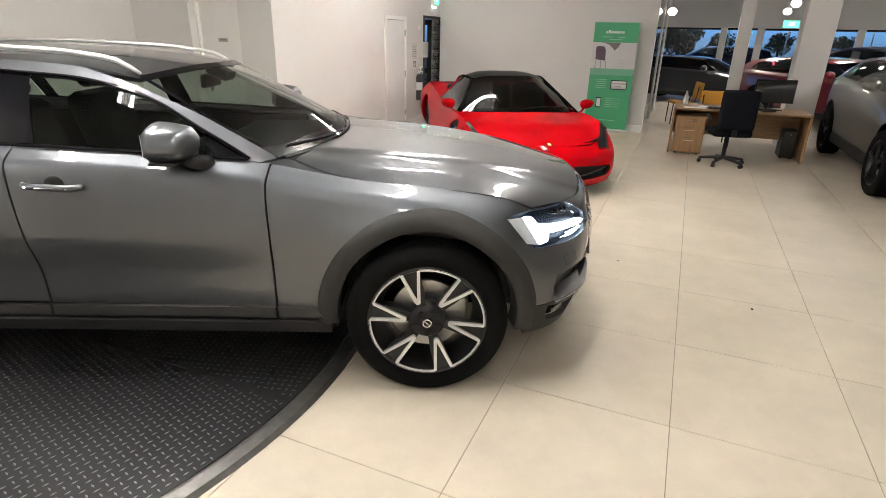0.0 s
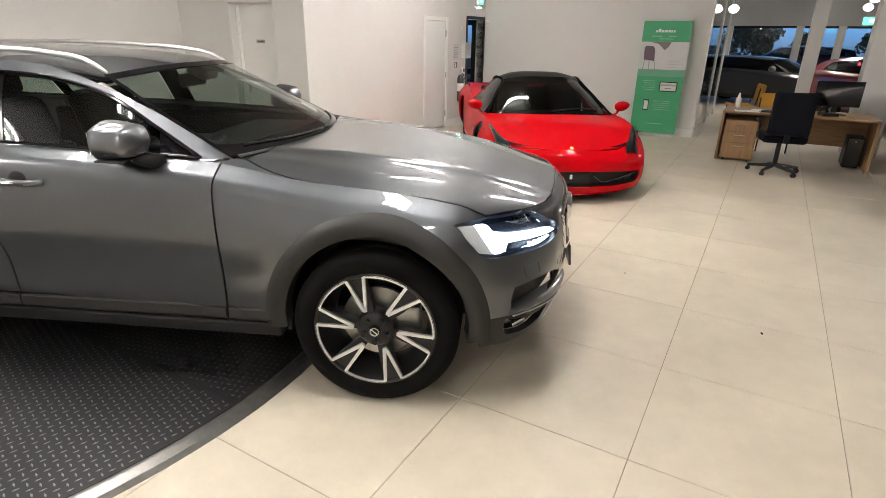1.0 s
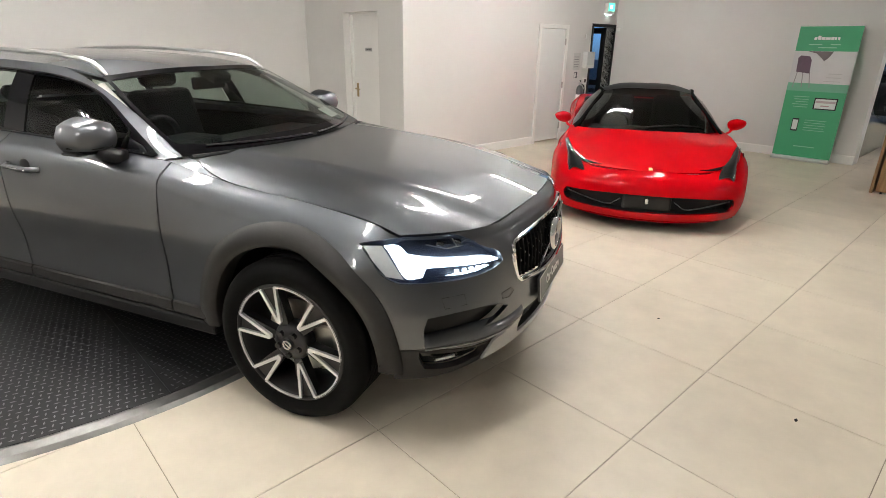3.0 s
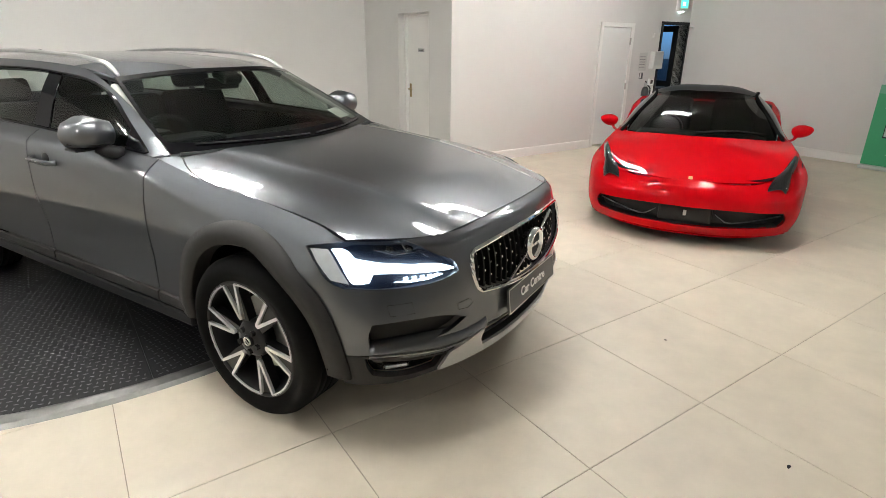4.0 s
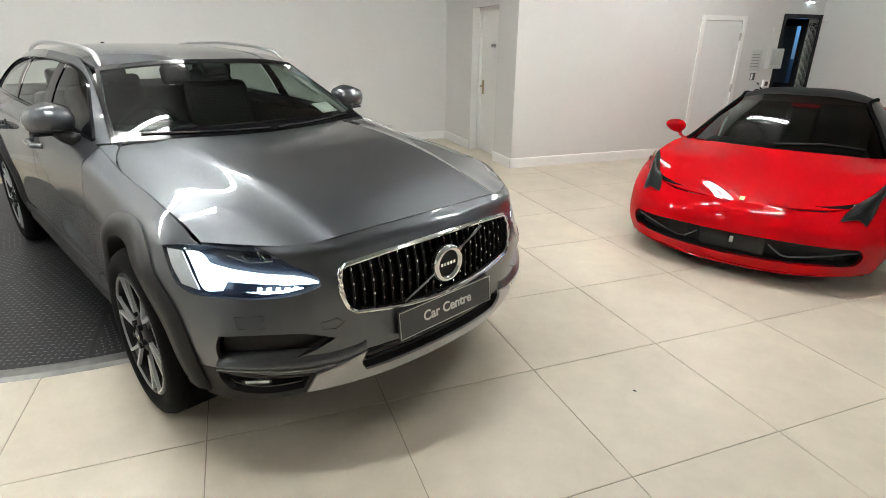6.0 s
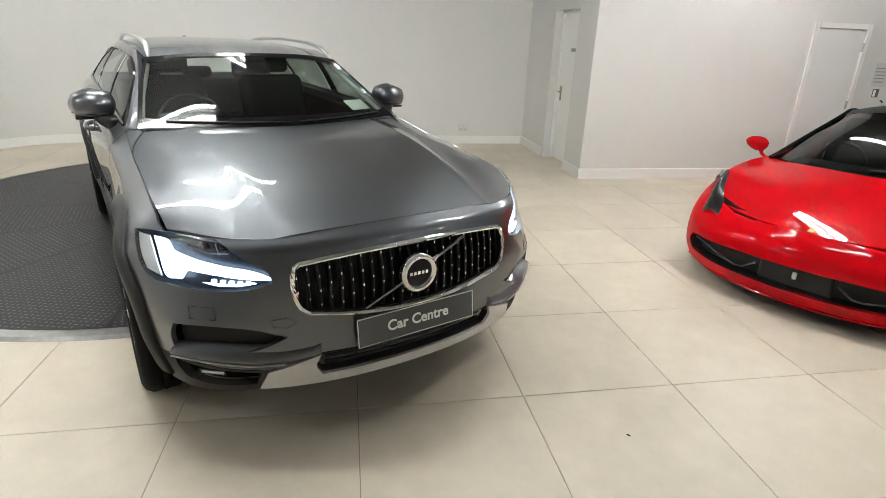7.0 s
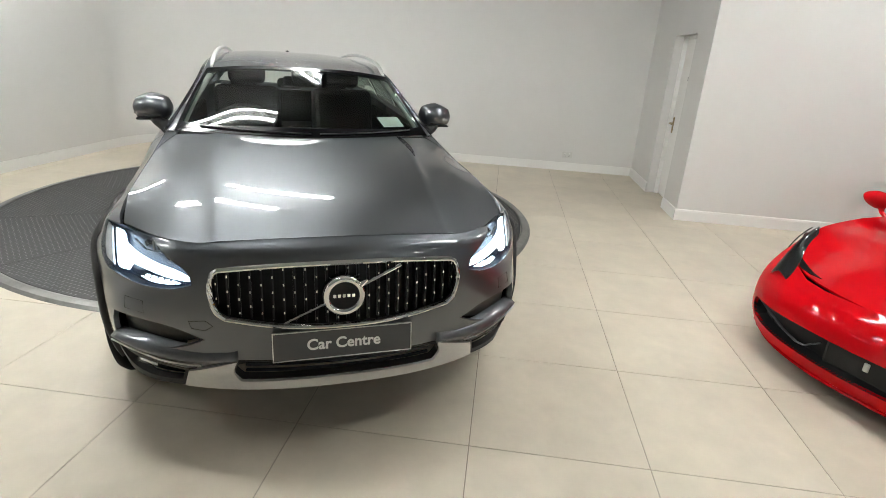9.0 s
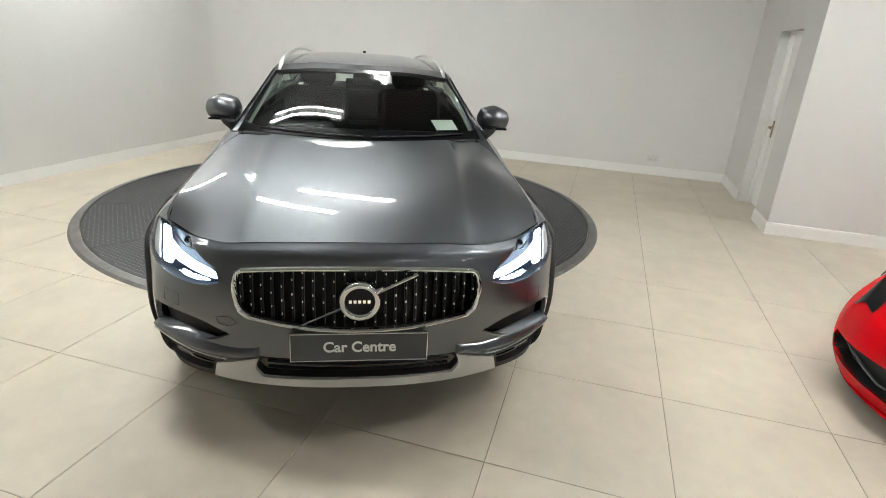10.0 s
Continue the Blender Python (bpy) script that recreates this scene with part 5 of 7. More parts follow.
def room():
    inner = corner_profile(0.0)
    bm = ribbon(inner, corner_profile(-0.2), 0, CEILING)
    tagged(part("wall_west", bm, PAINT_WALL, matrix=ROOM, soft=False), "smooth white painted wall with a rounded corner", "wall", kind="structure")
    line = corner_profile(0.0)
    line_in = corner_profile(0.016)
    tagged(part("baseboard_west", ribbon(line, line_in, 0.0, 0.12), PAINT_TRIM, matrix=ROOM), "white painted skirting board along the wall", "skirting", kind="structure")
    # return wall with the half-open door's opening, a = BLOCK_A
    t = 0.15
    d0, d1, dh = 3.93, 4.74, 1.93
    bm = pierced(BLOCK_B, WALL_B + 0.2, BLOCK_A, BLOCK_A + t, [(d0, d1, dh)], "b")
    structure("wall_return", bm, PAINT_WALL, "white painted return wall with a doorway")
    # block wall, b = BLOCK_B, two openings
    e0, e1, eh = 5.62, 6.28, 1.80
    g0, g1, gh = 7.08, 7.74, 1.86
    bm = pierced(BLOCK_A + t, FAR_A, BLOCK_B, BLOCK_B + t, [(e0, e1, eh), (g0, g1, gh)])
    structure("wall_block", bm, PAINT_WALL, "white painted wall of the boxed-in rooms, with two doorways")
    bm = box((FAR_A, -0.62, 0), (FAR_A + 0.22, BLOCK_B + t, CEILING))
    structure("wall_far", bm, PAINT_WALL, "white painted wall behind the red car")
    skirting("baseboard", [((BLOCK_A, BLOCK_B), (BLOCK_A, d0), (-1, 0)), ((BLOCK_A, d1), (BLOCK_A, WALL_B), (-1, 0)), ((BLOCK_A - 0.016, BLOCK_B), (e0 - 0.07, BLOCK_B), (0, -1)), ((e1 + 0.07, BLOCK_B), (g0, BLOCK_B), (0, -1)), ((FAR_A, -0.62), (FAR_A, BLOCK_B), (-1, 0))])

    def casing(name, along, lo, hi, h, face, label):
        bm = bmesh.new()
        w, d = 0.062, 0.018
        for x0, x1, z0, z1 in ((lo - w, lo, 0, h + w), (hi, hi + w, 0, h + w), (lo, hi, h, h + w)):
            if along == "b":
                add_box(bm, (face - d, x0, z0), (face, x1, z1), 0.004)
            else:
                add_box(bm, (x0, face - d, z0), (x1, face, z1), 0.004)
        ob = structure(name, bm, PAINT_TRIM, label, "door frame")
        return ob

    bm = bmesh.new()
    for lo, hi in (((BLOCK_A + 0.10, d1 - 0.03, 0), (BLOCK_A + t, d1, dh)), ((BLOCK_A + 0.10, d0, 0), (BLOCK_A + t, d0 + 0.03, dh)), ((BLOCK_A + 0.10, d0 + 0.03, dh - 0.03), (BLOCK_A + t, d1 - 0.03, dh))):
        add_box(bm, lo, hi, 0.003)
    structure("trim_return", bm, PAINT_TRIM, "white gloss door lining", "door frame")
    casing("trim_block", "a", e0, e1, eh, BLOCK_B, "white gloss door casing")
    # door in the return wall: hinged at the corner side, lever handle on the far edge
    door = thing("door_1", "white painted door with a brass lever handle, closed", "door", ROOM @ Matrix.Translation((BLOCK_A + 0.145, d0, 0)), kind="structure")
    part("door_leaf", box((0, 0.004, 0.008), (0.04, d1 - d0 - 0.004, dh - 0.004), 0.003), PAINT_TRIM, door)
    brass = mat("brass", (0.36, 0.28, 0.15), 0.35, metal=1.0, spread=0.08, grain=40)
    hy = d1 - d0 - 0.10
    part("lever_plate", box((-0.008, hy - 0.022, 0.80), (0.002, hy + 0.022, 0.99), 0.003), brass, door)
    part("lever_handle", tube([(-0.006, hy, 0.915), (-0.045, hy, 0.915), (-0.052, hy - 0.02, 0.915), (-0.052, hy - 0.11, 0.912)], 0.0095, 8), brass, door)
    part("door_sign", box((-0.003, 0.34, 1.43), (0.001, 0.50, 1.475), 0.001), mat("sign_grey", (0.33, 0.33, 0.33), 0.4), door, "small grey name plate")
    bm = bmesh.new()
    for k, wd in enumerate((0.05, 0.035)):
        add_box(bm, (-0.0045, 0.37 + 0.06 * k, 1.448), (-0.003, 0.37 + 0.06 * k + wd, 1.458))
    part("sign_writing", bm, BLACK, door)
    # door in the block wall: ajar, hinges on the right
    door2 = thing("door_2", "closed white painted door with three steel hinges", "door", ROOM @ Matrix.Translation((e1, BLOCK_B + 0.004, 0)), kind="structure")
    part("door_leaf", box((-(e1 - e0) + 0.006, 0, 0.03), (-0.004, 0.04, eh - 0.006), 0.003), mat("door_white", (0.74, 0.75, 0.74), 0.38, spread=0.02), door2)
    for z in (0.25, 0.92, 1.60):
        part("hinge", rod((-0.002, -0.012, z - 0.05), (-0.002, -0.012, z + 0.05), 0.013), STEEL, door2)
    # rooms behind the openings; their gloom is painted into the wall colours
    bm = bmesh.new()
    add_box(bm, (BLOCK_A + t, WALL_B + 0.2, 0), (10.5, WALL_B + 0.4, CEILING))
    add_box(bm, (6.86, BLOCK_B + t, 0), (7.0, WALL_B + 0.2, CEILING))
    structure("wall_back_rooms", bm, mat("unlit_room_tone", (0.07, 0.075, 0.085), 0.7, spread=0.08, grain=4), "walls of the unlit room behind, its gloom put into the colour")
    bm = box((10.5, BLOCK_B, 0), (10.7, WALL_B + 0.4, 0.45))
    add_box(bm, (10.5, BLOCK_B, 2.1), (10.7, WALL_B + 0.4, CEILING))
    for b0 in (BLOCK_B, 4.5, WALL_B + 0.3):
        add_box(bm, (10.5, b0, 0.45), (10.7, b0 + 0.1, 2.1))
    structure("wall_lobby_end", bm, mat("unlit_lobby_tone", (0.06, 0.08, 0.11), 0.6, spread=0.08), "window wall of the unlit lobby, dusk gloom put into the colour")
    # lobby door standing open: dark frame with a glazed leaf
    lob = thing("door_3", "dark framed glazed door standing open into the unlit lobby", "door", ROOM @ Matrix.Translation((g1, BLOCK_B + t, 0)) @ pose(0, 0, 0, 0, 0, 96), kind="structure")
    bm = bmesh.new()
    for lo, hi in (((0, -0.02, 0.01), (0.09, 0.02, gh)), ((0.60, -0.02, 0.01), (0.70, 0.02, gh)), ((0.09, -0.02, gh - 0.1), (0.60, 0.02, gh)), ((0.09, -0.02, 0.01), (0.60, 0.02, 0.14)), ((0.09, -0.02, 0.85), (0.60, 0.02, 0.95))):
        add_box(bm, lo, hi, 0.003)
    part("door_frame", bm, BLACK, lob)
    part("door_glass", box((0.09, -0.004, 0.14), (0.60, 0.004, gh - 0.1)), WINDOW_GLASS, lob)
    part("door_handle", rod((0.62, -0.05, 0.80), (0.62, -0.05, 1.10), 0.012), SATIN, lob)
    bm = bmesh.new()
    for x0, x1, z0, z1 in ((g0 - 0.05, g0, 0, gh + 0.05), (g1, g1 + 0.05, 0, gh + 0.05), (g0, g1, gh, gh + 0.05)):
        add_box(bm, (x0, BLOCK_B - 0.012, z0), (x1, BLOCK_B + t, z1), 0.003)
    structure("trim_lobby", bm, BLACK, "black door frame", "door frame")
    # hall: outer walls
    bm = bmesh.new()
    add_box(bm, (WALL_A, HALL_B - 0.2, 0), (HALL_A, HALL_B, CEILING))
    structure("wall_south", bm, PAINT_WALL, "white painted wall of the showroom")
    bm = box((HALL_A - 0.2, 3.2, 0), (HALL_A, WALL_B, CEILING))
    add_box(bm, (10.9, 1.0, 0), (11.1, BLOCK_B, CEILING))
    structure("wall_north", bm, PAINT_WALL, "white painted wall of the hall")
    # window wall
    sill_z, head_z = 0.12, 2.0
    bm = bmesh.new()
    add_box(bm, (HALL_A, HALL_B - 0.2, head_z), (HALL_A + 0.25, 3.4, CEILING))
    add_box(bm, (HALL_A, HALL_B - 0.2, 0), (HALL_A + 0.25, 3.4, sill_z))
    structure("wall_window", bm, PAINT_WALL, "white lintel and plinth of the window wall")
    edges = [3.2, 1.4, -0.15, -2.05, -3.1, -4.35, -5.75, -7.4, -9.4]
    for i, (b1, b0) in enumerate(zip(edges, edges[1:])):
        win = thing("window_%d" % (i + 1), "tall shop window looking out on the forecourt at dusk", "window", ROOM, kind="structure")
        bm = bmesh.new()
        w = 0.10
        add_box(bm, (HALL_A + 0.04, b0 - w, sill_z), (HALL_A + 0.2, b0 + w, head_z), 0.01)
        part("mullion", bm, PAINT_TRIM, win)
        part("window_frame", box((HALL_A + 0.08, b0 + w, head_z - 0.06), (HALL_A + 0.16, b1 - w, head_z)), BLACK, win)
        part("pane", box((HALL_A + 0.11, b0 + w, sill_z), (HALL_A + 0.125, b1 - w, head_z - 0.06)), WINDOW_GLASS, win).visible_shadow = False
    # columns
    for a0, a1, b0, b1 in ((7.4, 7.8, -3.14, -2.72), (11.7, 12.0, -2.36, -2.10), (11.7, 12.0, -6.55, -6.25)):
        col = box((a0, b0, 0), (a1, b1, CEILING), 0.012)
        structure("column", col, PAINT_WALL, "square white painted column")
    # glazed partition beyond the far wall
    gp = thing("glass_partition", "glass partition with slim aluminium posts", "partition", ROOM, kind="structure")
    for a in (8.02, 9.9, 11.45):
        part("post", box((a, -0.62, 0), (a + 0.05, -0.57, 2.4), 0.004), PAINT_TRIM, gp)
    for a0, a1 in ((8.07, 9.9), (9.95, 11.45)):
        part("glass_sheet", box((a0, -0.60, 0.05), (a1, -0.588, 2.4)), WINDOW_GLASS, gp)
    part("head_rail", box((8.02, -0.63, 2.4), (11.5, -0.56, 2.46), 0.004), SATIN, gp)
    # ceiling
    structure("ceiling", box((WALL_A - 0.2, HALL_B - 0.2, CEILING), (HALL_A + 0.3, WALL_B + 0.4, CEILING + 0.15)), CEIL_MAT, "plain ceiling out of view, toned grey to dim bounce and reflections", "ceiling")


def socket():
    s = thing("wall_socket", "white double wall socket low on the wall", "socket", ROOM @ Matrix.Translation((1.87, WALL_B, 0.235)))
    part("socket_plate", box((-0.075, -0.012, -0.045), (0.075, 0, 0.045), 0.004), mat("socket_white", (0.62, 0.61, 0.58), 0.35), s)
    for x in (-0.035, 0.035):
        part("socket_switch", box((x - 0.008, -0.016, 0.012), (x + 0.008, -0.011, 0.03), 0.002), CARD, s)
        bm = bmesh.new()
        for dx, dz in ((0, 0.002), (-0.011, -0.018), (0.011, -0.018)):
            add_box(bm, (x + dx - 0.003, -0.0135, dz - 0.004), (x + dx + 0.003, -0.0115, dz + 0.004))
        part("socket_holes", bm, BLACK, s)


# tube lamps under the ceiling
def tube_lamp():
    lamp = thing("tube_lamp", "twin-tube ceiling batten, lit; some are added as fill light", "ceiling lamp", group="ceiling battens")
    part("lamp_body", box((-0.62, -0.07, -0.05), (0.62, 0.07, 0.0), 0.008), PAINT_TRIM, lamp)
    for y in (-0.045, 0.045):
        part("lamp_holder", box((-0.62, y - 0.018, -0.09), (-0.60, y + 0.018, -0.05), 0.003), PAINT_TRIM, lamp)
        part("lamp_holder", box((0.60, y - 0.018, -0.09), (0.62, y + 0.018, -0.05), 0.003), PAINT_TRIM, lamp)
        part("fluorescent_tube", rod((-0.60, y, -0.075), (0.60, y, -0.075), 0.014, seg=10), TUBE_GLOW, lamp, soft=True)
    return lamp


TUBE_GLOW = mat("tube_glow", (0.9, 0.9, 0.9), 0.4, emit=(1.0, 0.975, 0.93), power=136.0)
# (-3.5, -1.5) is an added lamp that brightens the wing; hall spots are guessed
LAMP_SPOTS = [(-1.47, 1.17, 0), (-1.14, 2.06, 0), (1.80, 0.72, 0), (2.75, -0.42, 0), (4.75, 2.0, 90), (-0.85, -0.55, 0), (-3.95, 2.5, 0), (-3.5, -1.5, 0), (5.2, -5.4, 0), (9.4, -4.6, 0)]
LAMP_SPOTS += [(13.0, b, 0) for b in (-7.2, -4.6, -1.7)]


def lamps():
    first = None
    for a, b, turn in LAMP_SPOTS:
        m = ROOM @ pose(a, b, CEILING, 0, 0, turn)
        if first is None:
            first = tube_lamp()
            first.matrix_basis = m
        else:
            copy_thing(first, m)


# turntable
TABLE_C, TABLE_R, TABLE_H = (-2.81, -0.11), 2.485, 0.022


def turntable():
    t = thing("turntable", "round black tread-plate car turntable with a worn steel edge ring", "turntable", pose(TABLE_C[0], TABLE_C[1], 0))
    R, H = TABLE_R, TABLE_H
    part("edge_ring", spin([(R - 0.085, 0.0), (R - 0.085, H), (R - 0.07, H + 0.002), (R - 0.02, H - 0.004), (R, 0.0)], 160, "Z"), RING, t, "worn steel edge ring", soft=False)
    r = R - 0.092
    z = H - 0.003
    pitch, L, W, hz = 0.034, 0.0135, 0.0042, 0.0024
    sector = radians(30)
    for k in range(12):
        mid = radians(-38) + k * sector
        turn = pose(0, 0, 0, 0, 0, math.degrees(mid))
        bm = bmesh.new()
        rim = [(r * math.cos(sector * (i / 10 - 0.5)), r * math.sin(sector * (i / 10 - 0.5))) for i in range(11)]
        hub = [(0.35 * math.cos(sector * (0.5 - i / 4)), 0.35 * math.sin(sector * (0.5 - i / 4))) for i in range(5)]
        pts = [(x - 0.0012 * 0, y * (1 - 0.0016)) for x, y in rim + hub]
        top = [bm.verts.new((*p, z)) for p in pts]
        bot = [bm.verts.new((*p, 0.0)) for p in pts]
        bm.faces.new(top)
        for i in range(len(pts)):
            bm.faces.new((top[i - 1], top[i], bot[i], bot[i - 1]))
        bmesh.ops.recalc_face_normals(bm, faces=bm.faces)
        part("deck_plate", bm, TREAD, t, matrix=turn)
        # raised lozenges in alternating directions, joined because there are thousands
        verts, faces = [], []
        for i in range(int(r / pitch)):
            for j in range(-40, 41):
                x, y = (i + 0.5) * pitch, j * pitch
                d = math.hypot(x, y)
                if d > r - 0.02 or d < 0.38 or abs(y) > x * math.tan(sector / 2) - 0.02:
                    continue
                b = len(verts)
                if (i + j) % 2:
                    verts += [(x - L, y, z), (x, y - W, z), (x + L, y, z), (x, y + W, z), (x - L * 0.5, y, z + hz), (x + L * 0.5, y, z + hz)]
                else:
                    verts += [(x, y - L, z), (x + W, y, z), (x, y + L, z), (x - W, y, z), (x, y - L * 0.5, z + hz), (x, y + L * 0.5, z + hz)]
                faces += [(b, b + 1, b + 5, b + 4), (b + 1, b + 2, b + 5), (b + 2, b + 3, b + 4, b + 5), (b + 3, b, b + 4)]
        me = bpy.data.meshes.new("tread_relief")
        me.from_pydata(verts, [], faces)
        me.polygons.foreach_set("use_smooth", [True] * len(me.polygons))
        tagged(link_mesh("tread_relief", me, LOZENGE, t, matrix=turn), kind="stuff")
    part("hub_plate", spin([(0.0, z), (0.345, z), (0.345, 0.0)], 48, "Z"), TREAD, t)


# floor of large square tiles
TILE, TILE_A, TILE_B = 0.752, -0.633, -0.694


def floor():
    base = structure("floor", box((WALL_A - 0.2, HALL_B - 0.2, -0.15), (HALL_A + 0.3, WALL_B + 0.4, -0.003)), GROUT, "cream porcelain tile floor with thin dark joints", "floor")
    half = TILE / 2 - 0.0017
    me = bpy.data.meshes.new("tile")
    bm = box((-half, -half, -0.012), (half, half, 0.0))
    top = [e for e in bm.edges if all(v.co.z > -0.001 for v in e.verts)]
    bmesh.ops.bevel(bm, geom=top, offset=0.0012, segments=1, affect="EDGES")
    bm.to_mesh(me)
    bm.free()
    me.materials.append(TILE_MAT)
    far_v, far_f = [], []
    proto = [tuple(v.co) for v in me.vertices]
    pf = [tuple(p.vertices) for p in me.polygons]
    count = 0
    i0, i1 = int((WALL_A - TILE_A) / TILE) - 2, int((HALL_A - TILE_A) / TILE) + 1
    j0, j1 = int((HALL_B - TILE_B) / TILE) - 1, int((WALL_B - TILE_B) / TILE) + 1
    for i in range(i0, i1):
        for j in range(j0, j1):
            a, b = TILE_A + (i + 0.5) * TILE, TILE_B + (j + 0.5) * TILE
            if -4.6 < a < 6.2 and -4.6 < b < 5.9 and count < 300:
                tile = link_mesh("tile", me, TILE_MAT, base, matrix=Matrix.Translation((a, b, 0.0)))
                count += 1
            else:
                k = len(far_v)
                far_v += [(x + a, y + b, z) for x, y, z in proto]
                far_f += [tuple(k + q for q in f) for f in pf]
    fm = bpy.data.meshes.new("far_tiles")
    fm.from_pydata(far_v, [], far_f)
    ob = link_mesh("far_tiles", fm, TILE_MAT, base)
    tagged(ob, kind="stuff")


room()
socket()
lamps()
turntable()
floor()


# ---- the red sports car ----
RED_ROOT = pose(1.100, 3.41, 0, 0, 0, -83.5) @ Matrix.Diagonal((1, 0.975, 1, 1))
FX = (-3.35, -2.65, -2.0, -1.3, -0.6, 0.0, 0.4)
F_Y = ((0.82, 0.92, 0.90, 0.89, 0.89, 0.90, 0.86), (0.90, 0.95, 0.93, 0.915, 0.92, 0.935, 0.90), (0.93, 0.96, 0.935, 0.91, 0.915, 0.94, 0.91),
       (0.92, 0.95, 0.92, 0.885, 0.895, 0.925, 0.89), (0.80, 0.86, 0.86, 0.83, 0.82, 0.81, 0.785))
F_Z = ((0.20, 0.16, 0.13, 0.13, 0.13, 0.13, 0.125), (0.32, 0.26, 0.24, 0.24, 0.24, 0.24, 0.23), (0.48, 0.44, 0.40, 0.39, 0.39, 0.40, 0.39),
       (0.70, 0.68, 0.60, 0.55, 0.55, 0.56, 0.53), (0.83, 0.835, 0.785, 0.72, 0.70, 0.705, 0.655))
F_NOSE = (((0.715, 0.775, 0.12), (0.91, 0.53, 0.115), (0.98, 0.25, 0.11), (1.00, 0, 0.11)), ((0.742, 0.803, 0.215), (0.938, 0.553, 0.205), (1.015, 0.27, 0.20), (1.04, 0, 0.20)),
          ((0.744, 0.806, 0.37), (0.946, 0.553, 0.37), (1.025, 0.27, 0.375), (1.05, 0, 0.38)), ((0.70, 0.78, 0.475), (0.90, 0.53, 0.462), (0.985, 0.27, 0.47), (1.01, 0, 0.475)),
          ((0.655, 0.68, 0.56), (0.84, 0.46, 0.515), (0.92, 0.24, 0.525), (0.945, 0, 0.53)))


def red_row(k):
    half = [(-3.46, 0.0, F_Z[k][0]), (-3.45, 0.42, F_Z[k][0])] + list(zip(FX, F_Y[k], F_Z[k])) + list(F_NOSE[k])
    return half + [(x, -y, z) for x, y, z in half[-2::-1]]


def mirrored(rows):
    """Rows for the half y >= 0, the first on the centre line, to rows across the whole width."""
    return [[(x, -y, z) for x, y, z in r] for r in rows[:0:-1]] + [list(r) for r in rows]


def across(rows):
    return [[(x, -y, z) for x, y, z in r[:0:-1]] + list(r) for r in rows]


def neg_run(run):
    return [(x, -y, z) for x, y, z in run]


def whole_loop(surf, inset=0.0):
    a, b = surf.ka[-1] - inset, surf.kb[-1]
    n = 60
    return np.array([(inset + (a - inset) * i / n, 0) for i in range(n)] + [(a, b * i / 12) for i in range(12)] + [(a - (a - inset) * i / n, b) for i in range(n)] + [(inset, b - b * i / 12) for i in range(12)])


def five_spoke(name, radius, rim, width, material):
    hub = thing(name, "dark five-spoke sports wheel", "")
    prof = [(rim - 0.01, 0.01), (rim + 0.01, 0.0), (radius - 0.03, -0.006), (radius - 0.006, 0.012), (radius, 0.03), (radius, width - 0.03), (radius - 0.03, width), (rim - 0.01, width - 0.02)]
    part("tyre", spin(prof, 48), RUBBER, hub, soft=True)
    part("rim", spin([(rim, 0.004), (rim - 0.015, 0.01), (rim - 0.04, 0.12), (rim - 0.01, width - 0.02)], 48), material, hub, soft=True)
    part("brake_disc", spin([(0.05, 0.09), (rim - 0.06, 0.09), (rim - 0.06, 0.11), (0.05, 0.11)], 32), STEEL, hub)
    part("hub_disc", spin([(0.0, 0.01), (0.05, 0.01), (0.065, 0.03), (0.065, 0.07), (0, 0.07)], 24), material, hub)
    for i in range(5):
        a = 0.3 + i * 2 * math.pi / 5
        c, s = math.cos(a), math.sin(a)
        part("spoke", tube([(0.05 * c, 0.02, 0.05 * s), (0.6 * rim * c, 0.012, 0.6 * rim * s), (0.985 * rim * c, 0.008, 0.985 * rim * s)], [0.022, 0.016, 0.019], 6), material, hub)
    return hub


